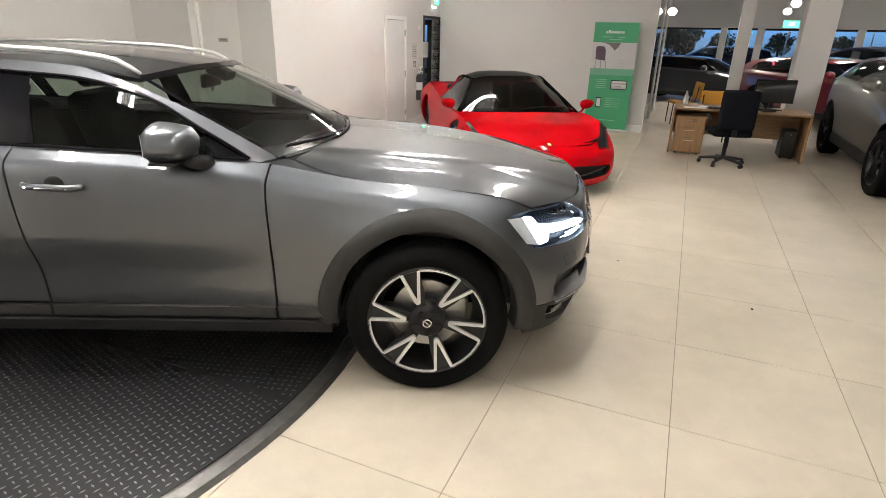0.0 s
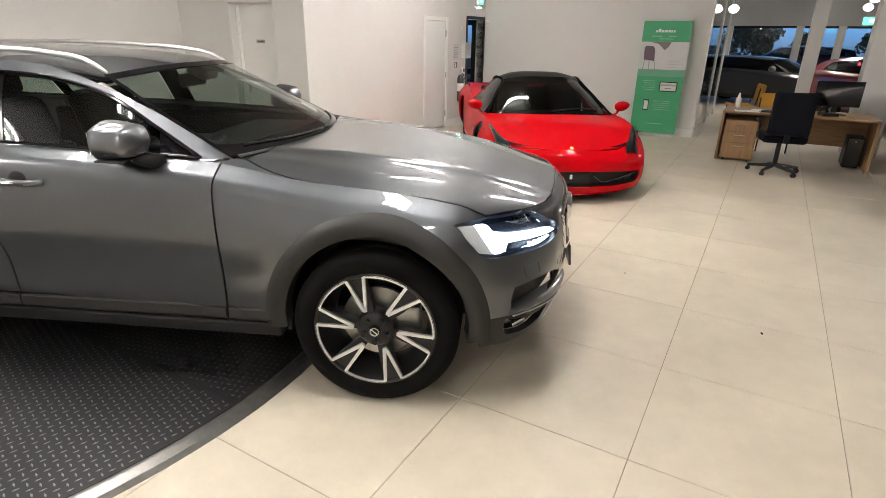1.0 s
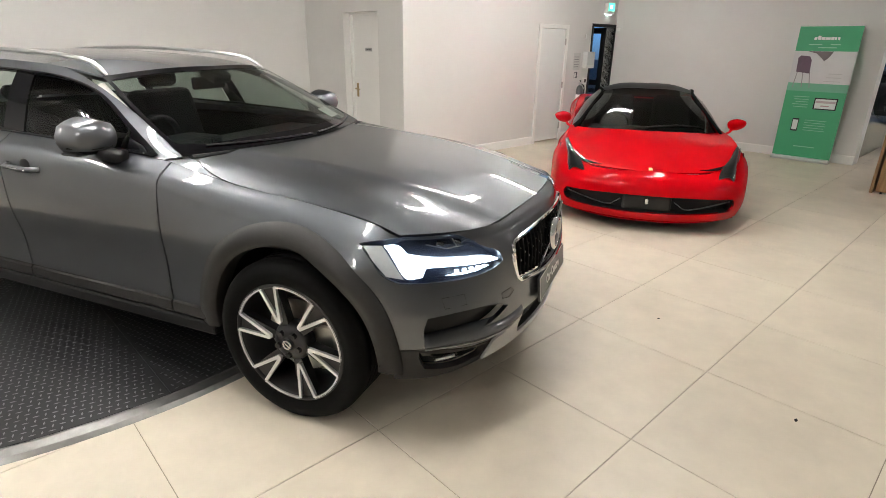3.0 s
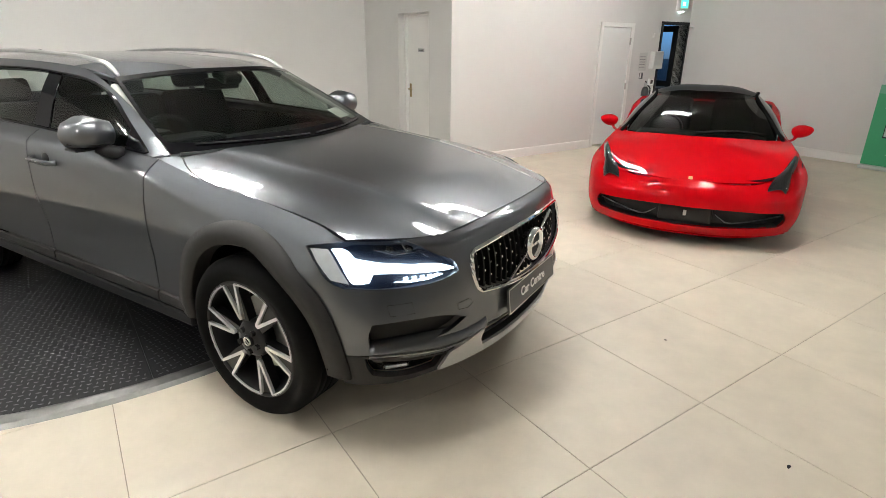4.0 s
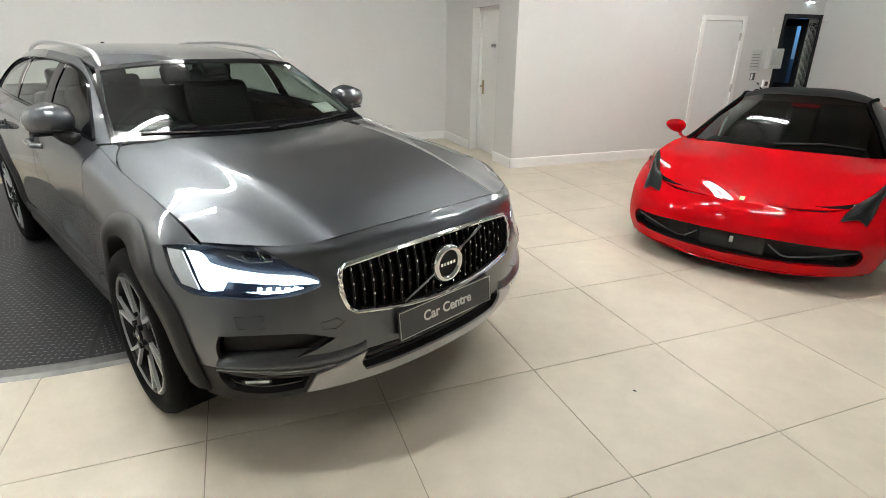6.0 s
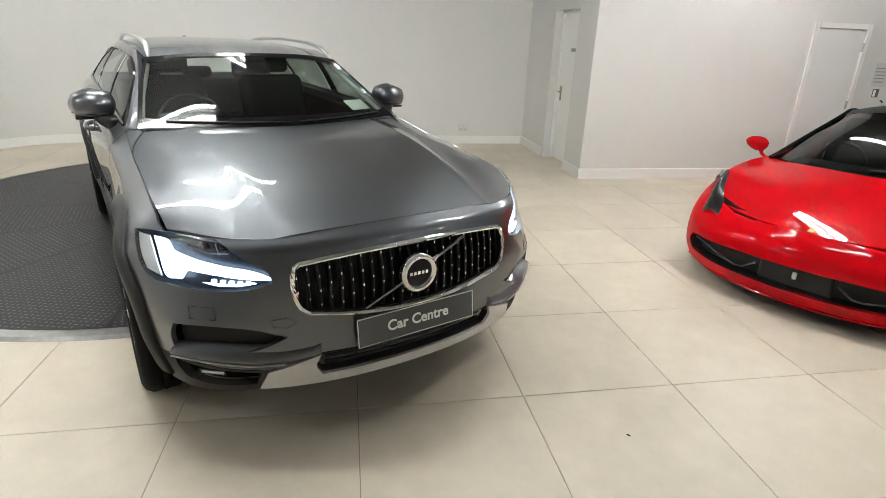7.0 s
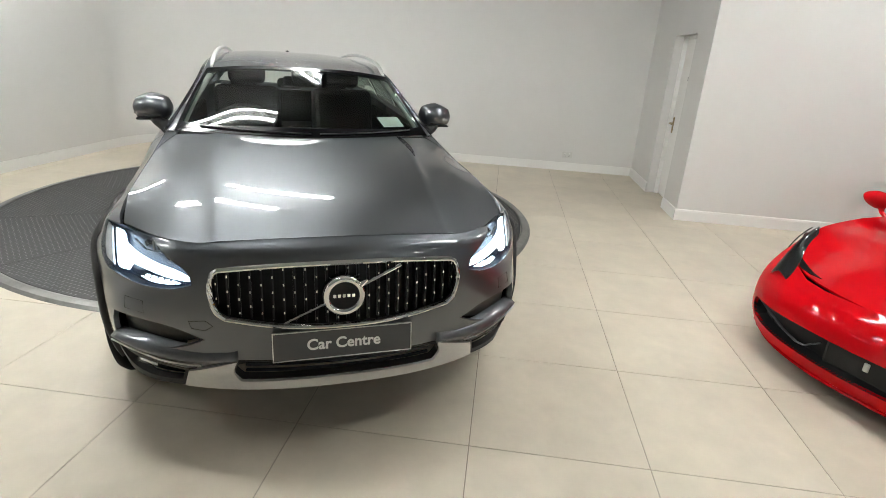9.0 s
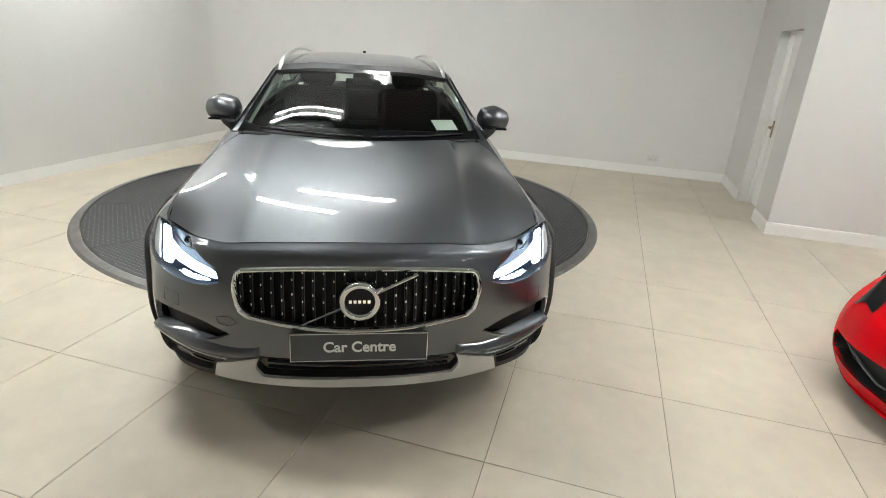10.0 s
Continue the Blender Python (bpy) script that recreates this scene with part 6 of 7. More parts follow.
def red_car():
    car = thing("sports_car", "glossy red low sports car with a black roof", "car", RED_ROOT)
    F = Surf([red_row(k) for k in range(5)], (-1.2, 0, 0.4))
    loop = whole_loop(F)
    mouth_top = [(1.0, 0.72, 0.318), (1.0, 0.45, 0.332), (1.0, 0, 0.338), (1.0, -0.45, 0.332), (1.0, -0.72, 0.318)]
    mouth_low = [(1.0, -0.71, 0.205), (1.0, -0.40, 0.186), (1.0, 0, 0.180), (1.0, 0.40, 0.186), (1.0, 0.71, 0.205)]
    mouth = [mouth_top, [(0.9, -0.72, 0.318), (0.9, -0.745, 0.285), (0.9, -0.735, 0.23), (0.9, -0.71, 0.205)], mouth_low, [(0.9, 0.71, 0.205), (0.9, 0.735, 0.23), (0.9, 0.745, 0.285), (0.9, 0.72, 0.318)]]
    holes = [outline_of(F, mouth, FRONT, 0.02)]
    for cx, r in ((0.0, 0.342), (-2.65, 0.37)):
        for side in (1, -1):
            pts = [(cx + r * math.cos(radians(a)), 0.92 * side, 0.325 + r * math.sin(radians(a))) for a in range(-35, 216, 9)]
            holes.append(F.find(pts, (1, 0.2, 1)))
    link_mesh("body_shell", skin_mesh("body_shell", F, loop, holes, 0.04, 0.0, 0.02), RED, car)
    link_mesh("mouth_backing", skin_mesh("mouth_backing", F, holes[0], (), 0.04, -0.07, 0.0), BLACK, car)
    rim3, back3 = F.at(holes[0]), F.at(holes[0]) - F.normal(holes[0]) * 0.072
    bm = bmesh.new()
    ra, rb = [bm.verts.new(p) for p in rim3], [bm.verts.new(p) for p in back3]
    for k in range(len(ra)):
        bm.faces.new((ra[k - 1], ra[k], rb[k], rb[k - 1]))
    part("mouth_wall", bm, BLACK, car)
    HF = Surf(mirrored([((-0.10, 0, 0.735), (0.28, 0, 0.675), (0.65, 0, 0.598), (0.945, 0, 0.53)), ((-0.17, 0.40, 0.731), (0.25, 0.40, 0.669), (0.6, 0.38, 0.594), (0.865, 0.36, 0.528)),
                        ((-0.30, 0.66, 0.712), (0.18, 0.64, 0.675), (0.5, 0.60, 0.605), (0.77, 0.55, 0.535)), ((-0.55, 0.815, 0.702), (0.0, 0.81, 0.705), (0.38, 0.787, 0.658), (0.655, 0.68, 0.56))]), (0, 0, 0.2))
    link_mesh("bonnet", skin_mesh("bonnet", HF, whole_loop(HF), (), 0.04, 0.0, 0.01), RED, car)
    S = Surf(across([((-0.11, 0, 0.738), (-0.17, 0.40, 0.73), (-0.40, 0.72, 0.712)), ((-0.52, 0, 0.955), (-0.58, 0.36, 0.94), (-0.75, 0.615, 0.89)), ((-0.92, 0, 1.095), (-0.97, 0.30, 1.085), (-1.08, 0.50, 1.045))]), (-1.2, 0, 0.5))
    link_mesh("windscreen", skin_mesh("windscreen", S, whole_loop(S), (), 0.08, 0.0, 0.0), RED_GLASS, car)
    R = Surf(mirrored([((-0.92, 0, 1.097), (-1.3, 0, 1.13), (-1.8, 0, 1.10), (-2.5, 0, 0.94), (-3.3, 0, 0.83)), ((-0.97, 0.30, 1.087), (-1.32, 0.33, 1.115), (-1.8, 0.33, 1.085), (-2.5, 0.32, 0.925), (-3.3, 0.40, 0.83)), ((-1.08, 0.50, 1.047), (-1.35, 0.535, 1.06), (-1.8, 0.54, 1.02), (-2.45, 0.50, 0.895), (-3.3, 0.78, 0.832))]), (-1.4, 0, 0.5))
    link_mesh("roof", skin_mesh("roof", R, whole_loop(R), (), 0.06, 0.0, 0.01), ROOF_BLACK, car, "gloss black roof")
    G = Surf([[(-0.42, 0.80, 0.712), (-0.8, 0.815, 0.712), (-1.3, 0.825, 0.722), (-1.9, 0.845, 0.77), (-2.45, 0.85, 0.822), (-3.34, 0.80, 0.832)], [(-0.62, 0.70, 0.80), (-0.9, 0.70, 0.87), (-1.3, 0.70, 0.91), (-1.8, 0.68, 0.895), (-2.4, 0.66, 0.855), (-3.32, 0.79, 0.836)], [(-0.75, 0.617, 0.892), (-1.06, 0.505, 1.04), (-1.35, 0.537, 1.06), (-1.8, 0.542, 1.02), (-2.42, 0.505, 0.895), (-3.3, 0.78, 0.834)]], (-1.2, 0, 0.6))
    for m in (False, True):
        cut = G.find([(-1.62, 0.75, 0.85)], SIDE)[0][0]
        gl = whole_loop(G)
        lo, hi = gl.copy(), gl.copy()
        lo[:, 0], hi[:, 0] = np.minimum(lo[:, 0], cut), np.maximum(hi[:, 0], cut)
        first_is_front = G.at([(0.0, 0.0)])[0][0] > -1.0
        link_mesh("side_glass", skin_mesh("side_glass", G, lo if first_is_front else hi, (), 0.06, -0.004, 0.0, m), RED_SIDE, car)
        link_mesh("rear_haunch", skin_mesh("rear_haunch", G, hi if first_is_front else lo, (), 0.05, 0.0, 0.01, m), RED, car)
        side = -1 if m else 1
        part("screen_pillar", tube(curve([(-0.36, 0.755 * side, 0.71), (-0.75, 0.622 * side, 0.893), (-1.07, 0.51 * side, 1.043), (-1.35, 0.54 * side, 1.062), (-1.8, 0.545 * side, 1.022), (-2.4, 0.51 * side, 0.90)], 26), 0.016, 8, flat=0.8), VOID, car, soft=True)
        # upright swept headlamp
        lamp = thing("headlamp", "tall swept-back clear headlamp", "")
        lamp.parent = car
        line = curve([(0.34, 0.778, 0.688), (0.47, 0.760, 0.655), (0.62, 0.725, 0.60), (0.73, 0.69, 0.535), (0.79, 0.668, 0.488)], 14)
        wide = [0.018, 0.03, 0.036, 0.04, 0.045, 0.05, 0.056, 0.064, 0.075, 0.086, 0.094, 0.098, 0.098, 0.094]

        def strip(scale, drop):
            bm = bmesh.new()
            rows = []
            for (x, y, z), w in zip(line, wide):
                w *= scale
                if z > 0.56:
                    ins = HF.at(HF.find([(x + 0.02, y - w, z)]))[0]
                else:
                    ins = F.at(F.find([(x + 0.06, y - w, z - 0.012)]))[0]
                outp = F.at(F.find([(x - 0.01, y + w * 0.45, z - w * 0.35)]))[0]
                top = Vector((x, y, z)) + Vector((0.25, 0.35, 0.9)).normalized() * (0.014 - drop)
                ins, outp = Vector(ins) + Vector((0, 0, 0.008 - drop)), Vector(outp) + Vector((0.004, 0.007 - drop, 0))
                rows.append([bm.verts.new((p.x, p.y * side, p.z)) for p in (ins, ins.lerp(top, 0.6) + Vector((0, 0, 0.004)), top, top.lerp(outp, 0.5) + Vector((0, 0.006, 0)), outp)])
            for p, q in zip(rows, rows[1:]):
                for k in range(4):
                    bm.faces.new((p[k], p[k + 1], q[k + 1], q[k]))
            bmesh.ops.recalc_face_normals(bm, faces=bm.faces)
            return bm

        part("lamp_bed", strip(0.97, 0.006), LAMP_BED, lamp, soft=True)
        part("lamp_cover", strip(1.0, 0.0), RED_LAMP, lamp, soft=True)
        for k in (10, 11):
            x, y, z = F.at(F.find([(line[k][0] + 0.05, line[k][1] - 0.06, line[k][2])]))[0]
            part("projector", spin([(0.0, 0.0), (0.012, 0.003), (0.017, 0.009), (0.017, 0.014)], 20), CHROME, lamp, matrix=Matrix.Translation((x + 0.014, y * side, z)) @ pose(0, 0, 0, 0, -30, 0) @ pose(0, 0, 0, 0, 0, 90))
        led = [(line[k][0], (line[k][1] + 0.028) * side, line[k][2] + 0.008) for k in range(1, 9)]
        part("light_row", tube(led, 0.004, 6), DARK_ALLOY, lamp)
        # slit beside the lamp, whisker in the mouth, mirror
        # the slit's shaded hollow is a matte black patch laid on the bonnet
        wedge = [(0.650, 0.645 * side, 0.56), (0.735, 0.600 * side, 0.54), (0.780, 0.50 * side, 0.53), (0.800, 0.42 * side, 0.53), (0.755, 0.50 * side, 0.54)]
        wl = outline_of(HF, [[wedge[k], wedge[(k + 1) % 5]] for k in range(5)], TOP, 0.02)
        wm = skin_mesh("bonnet_slit", HF, wl, (), 0.03, 0.003, 0.004)
        link_mesh("bonnet_slit", wm, VOID, car, "intake slit beside the lamp, its dark hollow a flat black patch")
        part("mouth_whisker", tube([(0.80, 0.71 * side, 0.285), (0.86, 0.60 * side, 0.262), (0.925, 0.47 * side, 0.238), (0.965, 0.36 * side, 0.222), (0.978, 0.31 * side, 0.228), (0.990, 0.23 * side, 0.285)], 0.009, 8, flat=0.5), WHISKER, car)
        part("mirror_arm", tube([(-0.40, 0.80 * side, 0.70), (-0.41, 0.845 * side, 0.725), (-0.43, 0.87 * side, 0.765)], [0.022, 0.018, 0.025], 8, flat=0.5), RED, car)
        bm = bmesh.new()
        bmesh.ops.create_uvsphere(bm, u_segments=20, v_segments=12, radius=1.0)
        for v in bm.verts:
            k = 0.5 + 0.5 * v.co.y
            v.co = Vector((v.co.x * (0.065 if v.co.x > 0 else 0.03) - 0.43, side * (0.905 + v.co.y * 0.092), 0.805 + v.co.z * (0.072 if v.co.z < 0 else 0.05) * (1.1 - 0.3 * k) + 0.012 * k))
        bmesh.ops.recalc_face_normals(bm, faces=bm.faces)
        part("door_mirror", bm, RED, car, soft=True)
        p = F.at(F.find([(0.33, 0.8 * side, 0.60)], (1, 0.5, 1)))[0]
        part("side_badge", rod((p[0], p[1] - 0.004 * side, p[2]), (p[0], p[1] + 0.004 * side, p[2]), 0.028, seg=16), GLOSS_BLACK, car)
    # splitter, badge shapes, wipers, dashboard
    part("splitter", tube(curve([(0.72, 0.77, 0.128), (0.905, 0.53, 0.118), (0.985, 0.26, 0.106), (1.005, 0, 0.105), (0.985, -0.26, 0.106), (0.905, -0.53, 0.118), (0.72, -0.77, 0.128)], 44), 0.013, 6, flat=0.5), RED, car)
    part("mouth_centre", box((0.90, -0.21, 0.19), (0.985, 0.21, 0.335), 0.02), CLAD, car)
    part("mouth_emblem", box((0.986, -0.013, 0.25), (0.992, 0.013, 0.295), 0.006), SATIN, car, "small silver emblem shape")
    p = HF.at(HF.find([(0.90, 0, 0.53)], TOP))[0]
    part("bonnet_badge", box((-0.024, -0.016, 0), (0.024, 0.016, 0.005), 0.002, m=Matrix.Translation(p) @ pose(0, 0, 0, 0, 16, 0)), mat("badge_yellow", (0.62, 0.50, 0.20), 0.3), car, "small yellow rectangular badge")
    part("dashboard", box((-0.62, -0.62, 0.55), (-0.28, 0.62, 0.725), 0.05, 3), DASH, car)
    part("steering_wheel", tube([(0.16 * math.cos(radians(a)), 0.16 * math.sin(radians(a)), 0) for a in range(0, 360, 15)], 0.015, 8, closed=True), FABRIC, car, matrix=pose(-0.72, -0.34, 0.72, 0, -68, 0))
    for y in (-0.34, 0.34):
        seat = thing("seat", "dark leather sports seat", "")
        seat.parent = car
        part("seat_back", box((-0.06, -0.23, 0), (0.06, 0.23, 0.68), 0.06, 3, m=pose(-1.25, y, 0.35, 0, -20, 0)), FABRIC, seat)
        part("seat_cushion", box((-1.25, y - 0.24, 0.25), (-0.75, y + 0.24, 0.40), 0.05, 3), FABRIC, seat)
    part("bulkhead", box((-1.80, -0.74, 0.18), (-1.70, 0.74, 0.92), 0.03), FABRIC, car)
    part("cabin_tub", box((-1.75, -0.76, 0.16), (-0.25, 0.76, 0.24), 0.02), FABRIC, car)
    part("underbody", box((-3.3, -0.60, 0.12), (0.85, 0.60, 0.30), 0.02), BLACK, car)
    part("wiper", tube([tuple(S.at(S.find([(-0.15, -0.02, 0.75)]))[0] + (0.01, 0, 0.012)), tuple(S.at(S.find([(-0.24, 0.3, 0.76)]))[0] + (0.01, 0, 0.012)), tuple(S.at(S.find([(-0.36, 0.6, 0.77)]))[0] + (0.01, 0, 0.012))], 0.007, 6), BLACK, car)
    w = five_spoke("wheel", 0.328, 0.255, 0.22, DARK_ALLOY)
    w.parent = car
    w.matrix_basis = pose(0, -0.868, 0.328)
    for x, y, rz in ((-2.65, -0.92, 0), (0, 0.868, 180), (-2.65, 0.92, 180)):
        copy_thing(w, pose(x, y, 0.328, 0, 0, rz))
    for cx in (0, -2.65):
        for side in (1, -1):
            bm = bmesh.new()
            rows = [[bm.verts.new((cx + 0.345 * math.cos(radians(a)), side * y, max(0.13, 0.325 + 0.345 * math.sin(radians(a))))) for y in (0.79, 0.5)] for a in range(-30, 211, 10)]
            for p, q in zip(rows, rows[1:]):
                bm.faces.new((p[0], p[1], q[1], q[0]))
            part("arch_liner", bm, BLACK, car)
    return car


ROOF_BLACK = mat("roof_black", (0.004, 0.004, 0.005), 0.35, spec=0.03, spread=0.05)
WHISKER = mat("whisker_grey", (0.13, 0.13, 0.135), 0.4, spread=0.06)
RED_SIDE = glass("sports_side_glass", (0.025, 0.028, 0.028))
RED_LAMP = glass("sports_lamp_glass", (0.55, 0.57, 0.57))
RED_GLASS = glass("sports_glass", (0.20, 0.225, 0.215))
LAMP_BED = mat("lamp_bed", (0.025, 0.026, 0.028), 0.4, metal=0.2, spread=0.3, grain=60)
red_car()


# ---- cars further off, and the furniture of the sales floor ----
def plain_car(name, label, material, m, tall=1.0, wheel_mat=None, silver_rails=False):
    """A parked family car: the same kind of skins, with fewer details."""
    sc = Matrix.Diagonal((0.92, 0.97, tall, 1))
    car = thing(name, label, "car", m)
    arches = []
    for cx in (0.0, -2.941):
        for side in (1, -1):
            arches.append(BODY.find([(cx + 0.43 * math.cos(radians(a)), 0.93 * side, 0.385 + 0.43 * math.sin(radians(a))) for a in range(-20, 201, 10)], (1, 0.2, 1)))

    def add(part_name, surf, loop, holes, mat_, lift=0.0, mirror=False, label=""):
        me = skin_mesh(part_name, surf, loop, holes, 0.08, lift, 0.01, mirror)
        me.transform(sc)
        return link_mesh(part_name, me, mat_, car, label)

    add("body_shell", BODY, whole_loop(BODY), arches, material)
    add("bonnet", HOOD, whole_loop(HOOD), (), material)
    add("roof", ROOF, whole_loop(ROOF), (), material)
    add("windscreen", SHIELD, whole_loop(SHIELD), (), DARK_GLASS)
    for mr in (False, True):
        side = -1 if mr else 1
        full = whole_loop(PILLAR)
        band = outline_of(PILLAR, [[(-0.80, 0.78, 1.075), (-1.22, 0.68, 1.317), (-1.75, 0.63, 1.398), (-2.5, 0.63, 1.405), (-3.4, 0.6, 1.31)], [(-3.4, 0.6, 1.31), (-3.5, 0.75, 1.14)], [(-3.5, 0.75, 1.14), (-2.2, 0.8, 1.11), (-0.80, 0.785, 1.06)]], SIDE, 0.05)
        add("window_surround", PILLAR, full, [band], material, 0.0, mr)
        add("side_glass", PILLAR, band, (), DARK_GLASS, -0.01, mr)
        bm = bmesh.new()
        bmesh.ops.create_uvsphere(bm, u_segments=16, v_segments=10, radius=1.0)
        for v in bm.verts:
            v.co = Vector((v.co.x * 0.08 - 0.98, side * (0.89 + v.co.y * 0.10), 1.14 * tall + v.co.z * 0.075))
        part("door_mirror", bm, material, car, soft=True)
        lampy = [(0.35, 0.88, 0.83), (0.47, 0.84, 0.70), (0.62, 0.72, 0.69), (0.75, 0.56, 0.73), (0.62, 0.66, 0.82), (0.35, 0.88, 0.83)]
        lp = outline_of(BODY, [[(x, y * side, z) for x, y, z in lampy[i:i + 2]] for i in range(5)], ALL, 0.04)
        add("headlamp", BODY, lp, (), CHROME, 0.004)
        part("sill_trim", box((-2.3, min(side * 0.80, side * 0.90), 0.25 * tall), (-0.40, max(side * 0.80, side * 0.90), 0.38 * tall), 0.02), CLAD, car)
        if silver_rails:
            part("roof_rail", tube([(-1.2, 0.54 * side, 1.44 * tall), (-1.6, 0.54 * side, 1.475 * tall), (-2.8, 0.53 * side, 1.475 * tall), (-3.2, 0.5 * side, 1.42 * tall)], 0.014, 6), SATIN, car)
    me = skin_mesh("grille", BODY, outline_of(BODY, [[(0.86, 0.4, 0.78), (0.87, 0, 0.78), (0.86, -0.4, 0.78)], [(0.86, -0.4, 0.78), (0.86, -0.4, 0.6)], [(0.86, -0.4, 0.6), (0.87, 0, 0.57), (0.86, 0.4, 0.6)], [(0.86, 0.4, 0.6), (0.86, 0.4, 0.78)]], FRONT, 0.05), (), 0.08, 0.004, 0.004)
    me.transform(sc)
    link_mesh("grille", me, BLACK, car)
    part("cabin", box((-3.3, -0.7, 0.3 * tall), (-0.7, 0.7, 0.98 * tall), 0.08), FABRIC, car)
    part("underbody", box((-3.5, -0.55, 0.25), (0.55, 0.55, 0.5), 0.05), BLACK, car)
    w = five_spoke("wheel", 0.355, 0.25, 0.22, wheel_mat or DARK_ALLOY)
    w.parent = car
    w.matrix_basis = pose(0, -0.91, 0.355)
    for x, y, rz in ((-2.706, -0.91, 0), (0, 0.91, 180), (-2.706, 0.91, 180)):
        copy_thing(w, pose(x, y, 0.355, 0, 0, rz))
    return car


SILVER_PAINT = mat("silver_beige_paint", (0.27, 0.262, 0.245), 0.33, metal=0.9, spread=0.04, grain=600, coat=1.0)
CRIMSON = mat("crimson_paint", (0.17, 0.009, 0.016), 0.3, spread=0.03, coat=1.0)
NAVY = mat("dark_blue_paint", (0.012, 0.018, 0.045), 0.3, metal=0.3, spread=0.03, coat=1.0)
INK = mat("black_paint", (0.012, 0.012, 0.014), 0.3, spread=0.03, coat=1.0)
BLUE = mat("blue_paint", (0.015, 0.06, 0.24), 0.3, metal=0.4, spread=0.03, coat=1.0)


def in_room(a, b, z=0, turn=0):
    return ROOM @ pose(a, b, z, 0, 0, turn)


def desk():
    oak = wood("oak_board", (0.33, 0.195, 0.09), (0.22, 0.12, 0.05), 1)
    oak_up = wood("oak_board_upright", (0.33, 0.195, 0.09), (0.22, 0.12, 0.05), 2)
    d = thing("desk", "oak-effect office desk with panel ends", "desk", in_room(6.03, -2.9))
    w, dep, h = 1.76, 0.78, 0.665
    part("desktop", box((0, 0, h - 0.028), (dep, w, h), 0.003), oak, d)
    for y in (0.0, w - 0.03):
        part("end_panel", box((0.02, y, 0.0), (dep - 0.02, y + 0.03, h - 0.028), 0.002), oak_up, d)
    part("modesty_panel", box((dep - 0.12, 0.03, 0.22), (dep - 0.10, w - 0.03, h - 0.028), 0.002), oak, d)
    ped = thing("drawer_pedestal", "oak-effect drawer pedestal with bright bar handles", "drawers", in_room(6.0, -1.60))
    part("pedestal_body", box((0.02, 0, 0.03), (0.52, 0.40, 0.55), 0.003), oak_up, ped)
    for z0, z1 in ((0.045, 0.25), (0.258, 0.395), (0.403, 0.54)):
        dr = part("drawer_front", box((0, 0.008, z0), (0.02, 0.392, z1), 0.002), oak_up, ped)
        part("drawer_handle", tube([(-0.002, 0.13, z1 - 0.04), (-0.022, 0.14, z1 - 0.04), (-0.022, 0.26, z1 - 0.04), (-0.002, 0.27, z1 - 0.04)], 0.006, 6), SATIN, dr)
    for x, y in ((0.06, 0.05), (0.06, 0.35), (0.46, 0.05), (0.46, 0.35)):
        part("castor", rod((x, y - 0.01, 0.016), (x, y + 0.01, 0.016), 0.016), BLACK, ped)
    mon = thing("computer_monitor", "black computer monitor on a stand", "monitor", in_room(6.45, -2.42, h, 14))
    part("screen_case", box((-0.02, -0.27, 0.10), (0.02, 0.27, 0.42), 0.006), BLACK, mon)
    part("screen_face", box((-0.0225, -0.26, 0.112), (-0.0205, 0.26, 0.41)), GLOSS_BLACK, mon)
    part("monitor_stem", box((0.01, -0.03, 0.01), (0.035, 0.03, 0.2), 0.004), BLACK, mon)
    part("monitor_base", box((-0.09, -0.12, 0), (0.09, 0.12, 0.012), 0.004), BLACK, mon)
    ph = thing("desk_telephone", "dark desk telephone with its handset", "telephone", in_room(6.25, -2.35, h, 20))
    part("phone_base", box((-0.10, -0.09, 0), (0.10, 0.09, 0.04), 0.01), BLACK, ph)
    part("handset", tube([(-0.09, 0.06, 0.06), (-0.04, 0.06, 0.075), (0.04, 0.06, 0.075), (0.09, 0.06, 0.06)], 0.02, 8), GLOSS_BLACK, ph)
    kb = thing("keyboard", "black keyboard lying on the desk", "keyboard", in_room(6.2, -1.80, h, 5))
    part("keyboard_case", box((-0.07, -0.21, 0), (0.07, 0.21, 0.018), 0.005), BLACK, kb)
    for r in range(4):
        part("key_row", box((-0.055 + 0.028 * r, -0.195, 0.018), (-0.055 + 0.028 * r + 0.022, 0.195, 0.023), 0.002), CLAD, kb)
    bt = thing("spray_bottle", "white plastic pump bottle on the desk", "bottle", in_room(6.55, -1.28, h))
    part("bottle_body", spin([(0.0, 0.0), (0.034, 0.0), (0.036, 0.01), (0.036, 0.12), (0.018, 0.15), (0.016, 0.165), (0.0, 0.165)], 24, "Z"), CARD, bt, soft=True)
    part("bottle_cap", spin([(0.0, 0.20), (0.012, 0.20), (0.016, 0.165)], 16, "Z"), CARD, bt)
    ch = thing("office_chair", "black office swivel chair on a five-star castor base", "chair", in_room(5.50, -1.87, 0, 12))
    part("seat", box((-0.24, -0.24, 0.40), (0.24, 0.24, 0.49), 0.035, 3), OFFICE, ch)
    part("backrest", box((-0.30, -0.225, 0.50), (-0.22, 0.225, 1.0), 0.035, 3), OFFICE, ch)
    part("back_bracket", box((-0.29, -0.03, 0.42), (-0.25, 0.03, 0.62), 0.01), BLACK, ch)
    for y in (-0.27, 0.27):
        part("armrest", tube([(-0.05, y, 0.44), (-0.06, y, 0.60), (0.02, y, 0.64), (0.15, y, 0.64)], 0.02, 8), BLACK, ch)
    part("gas_lift", rod((0, 0, 0.09), (0, 0, 0.40), 0.028), BLACK, ch)
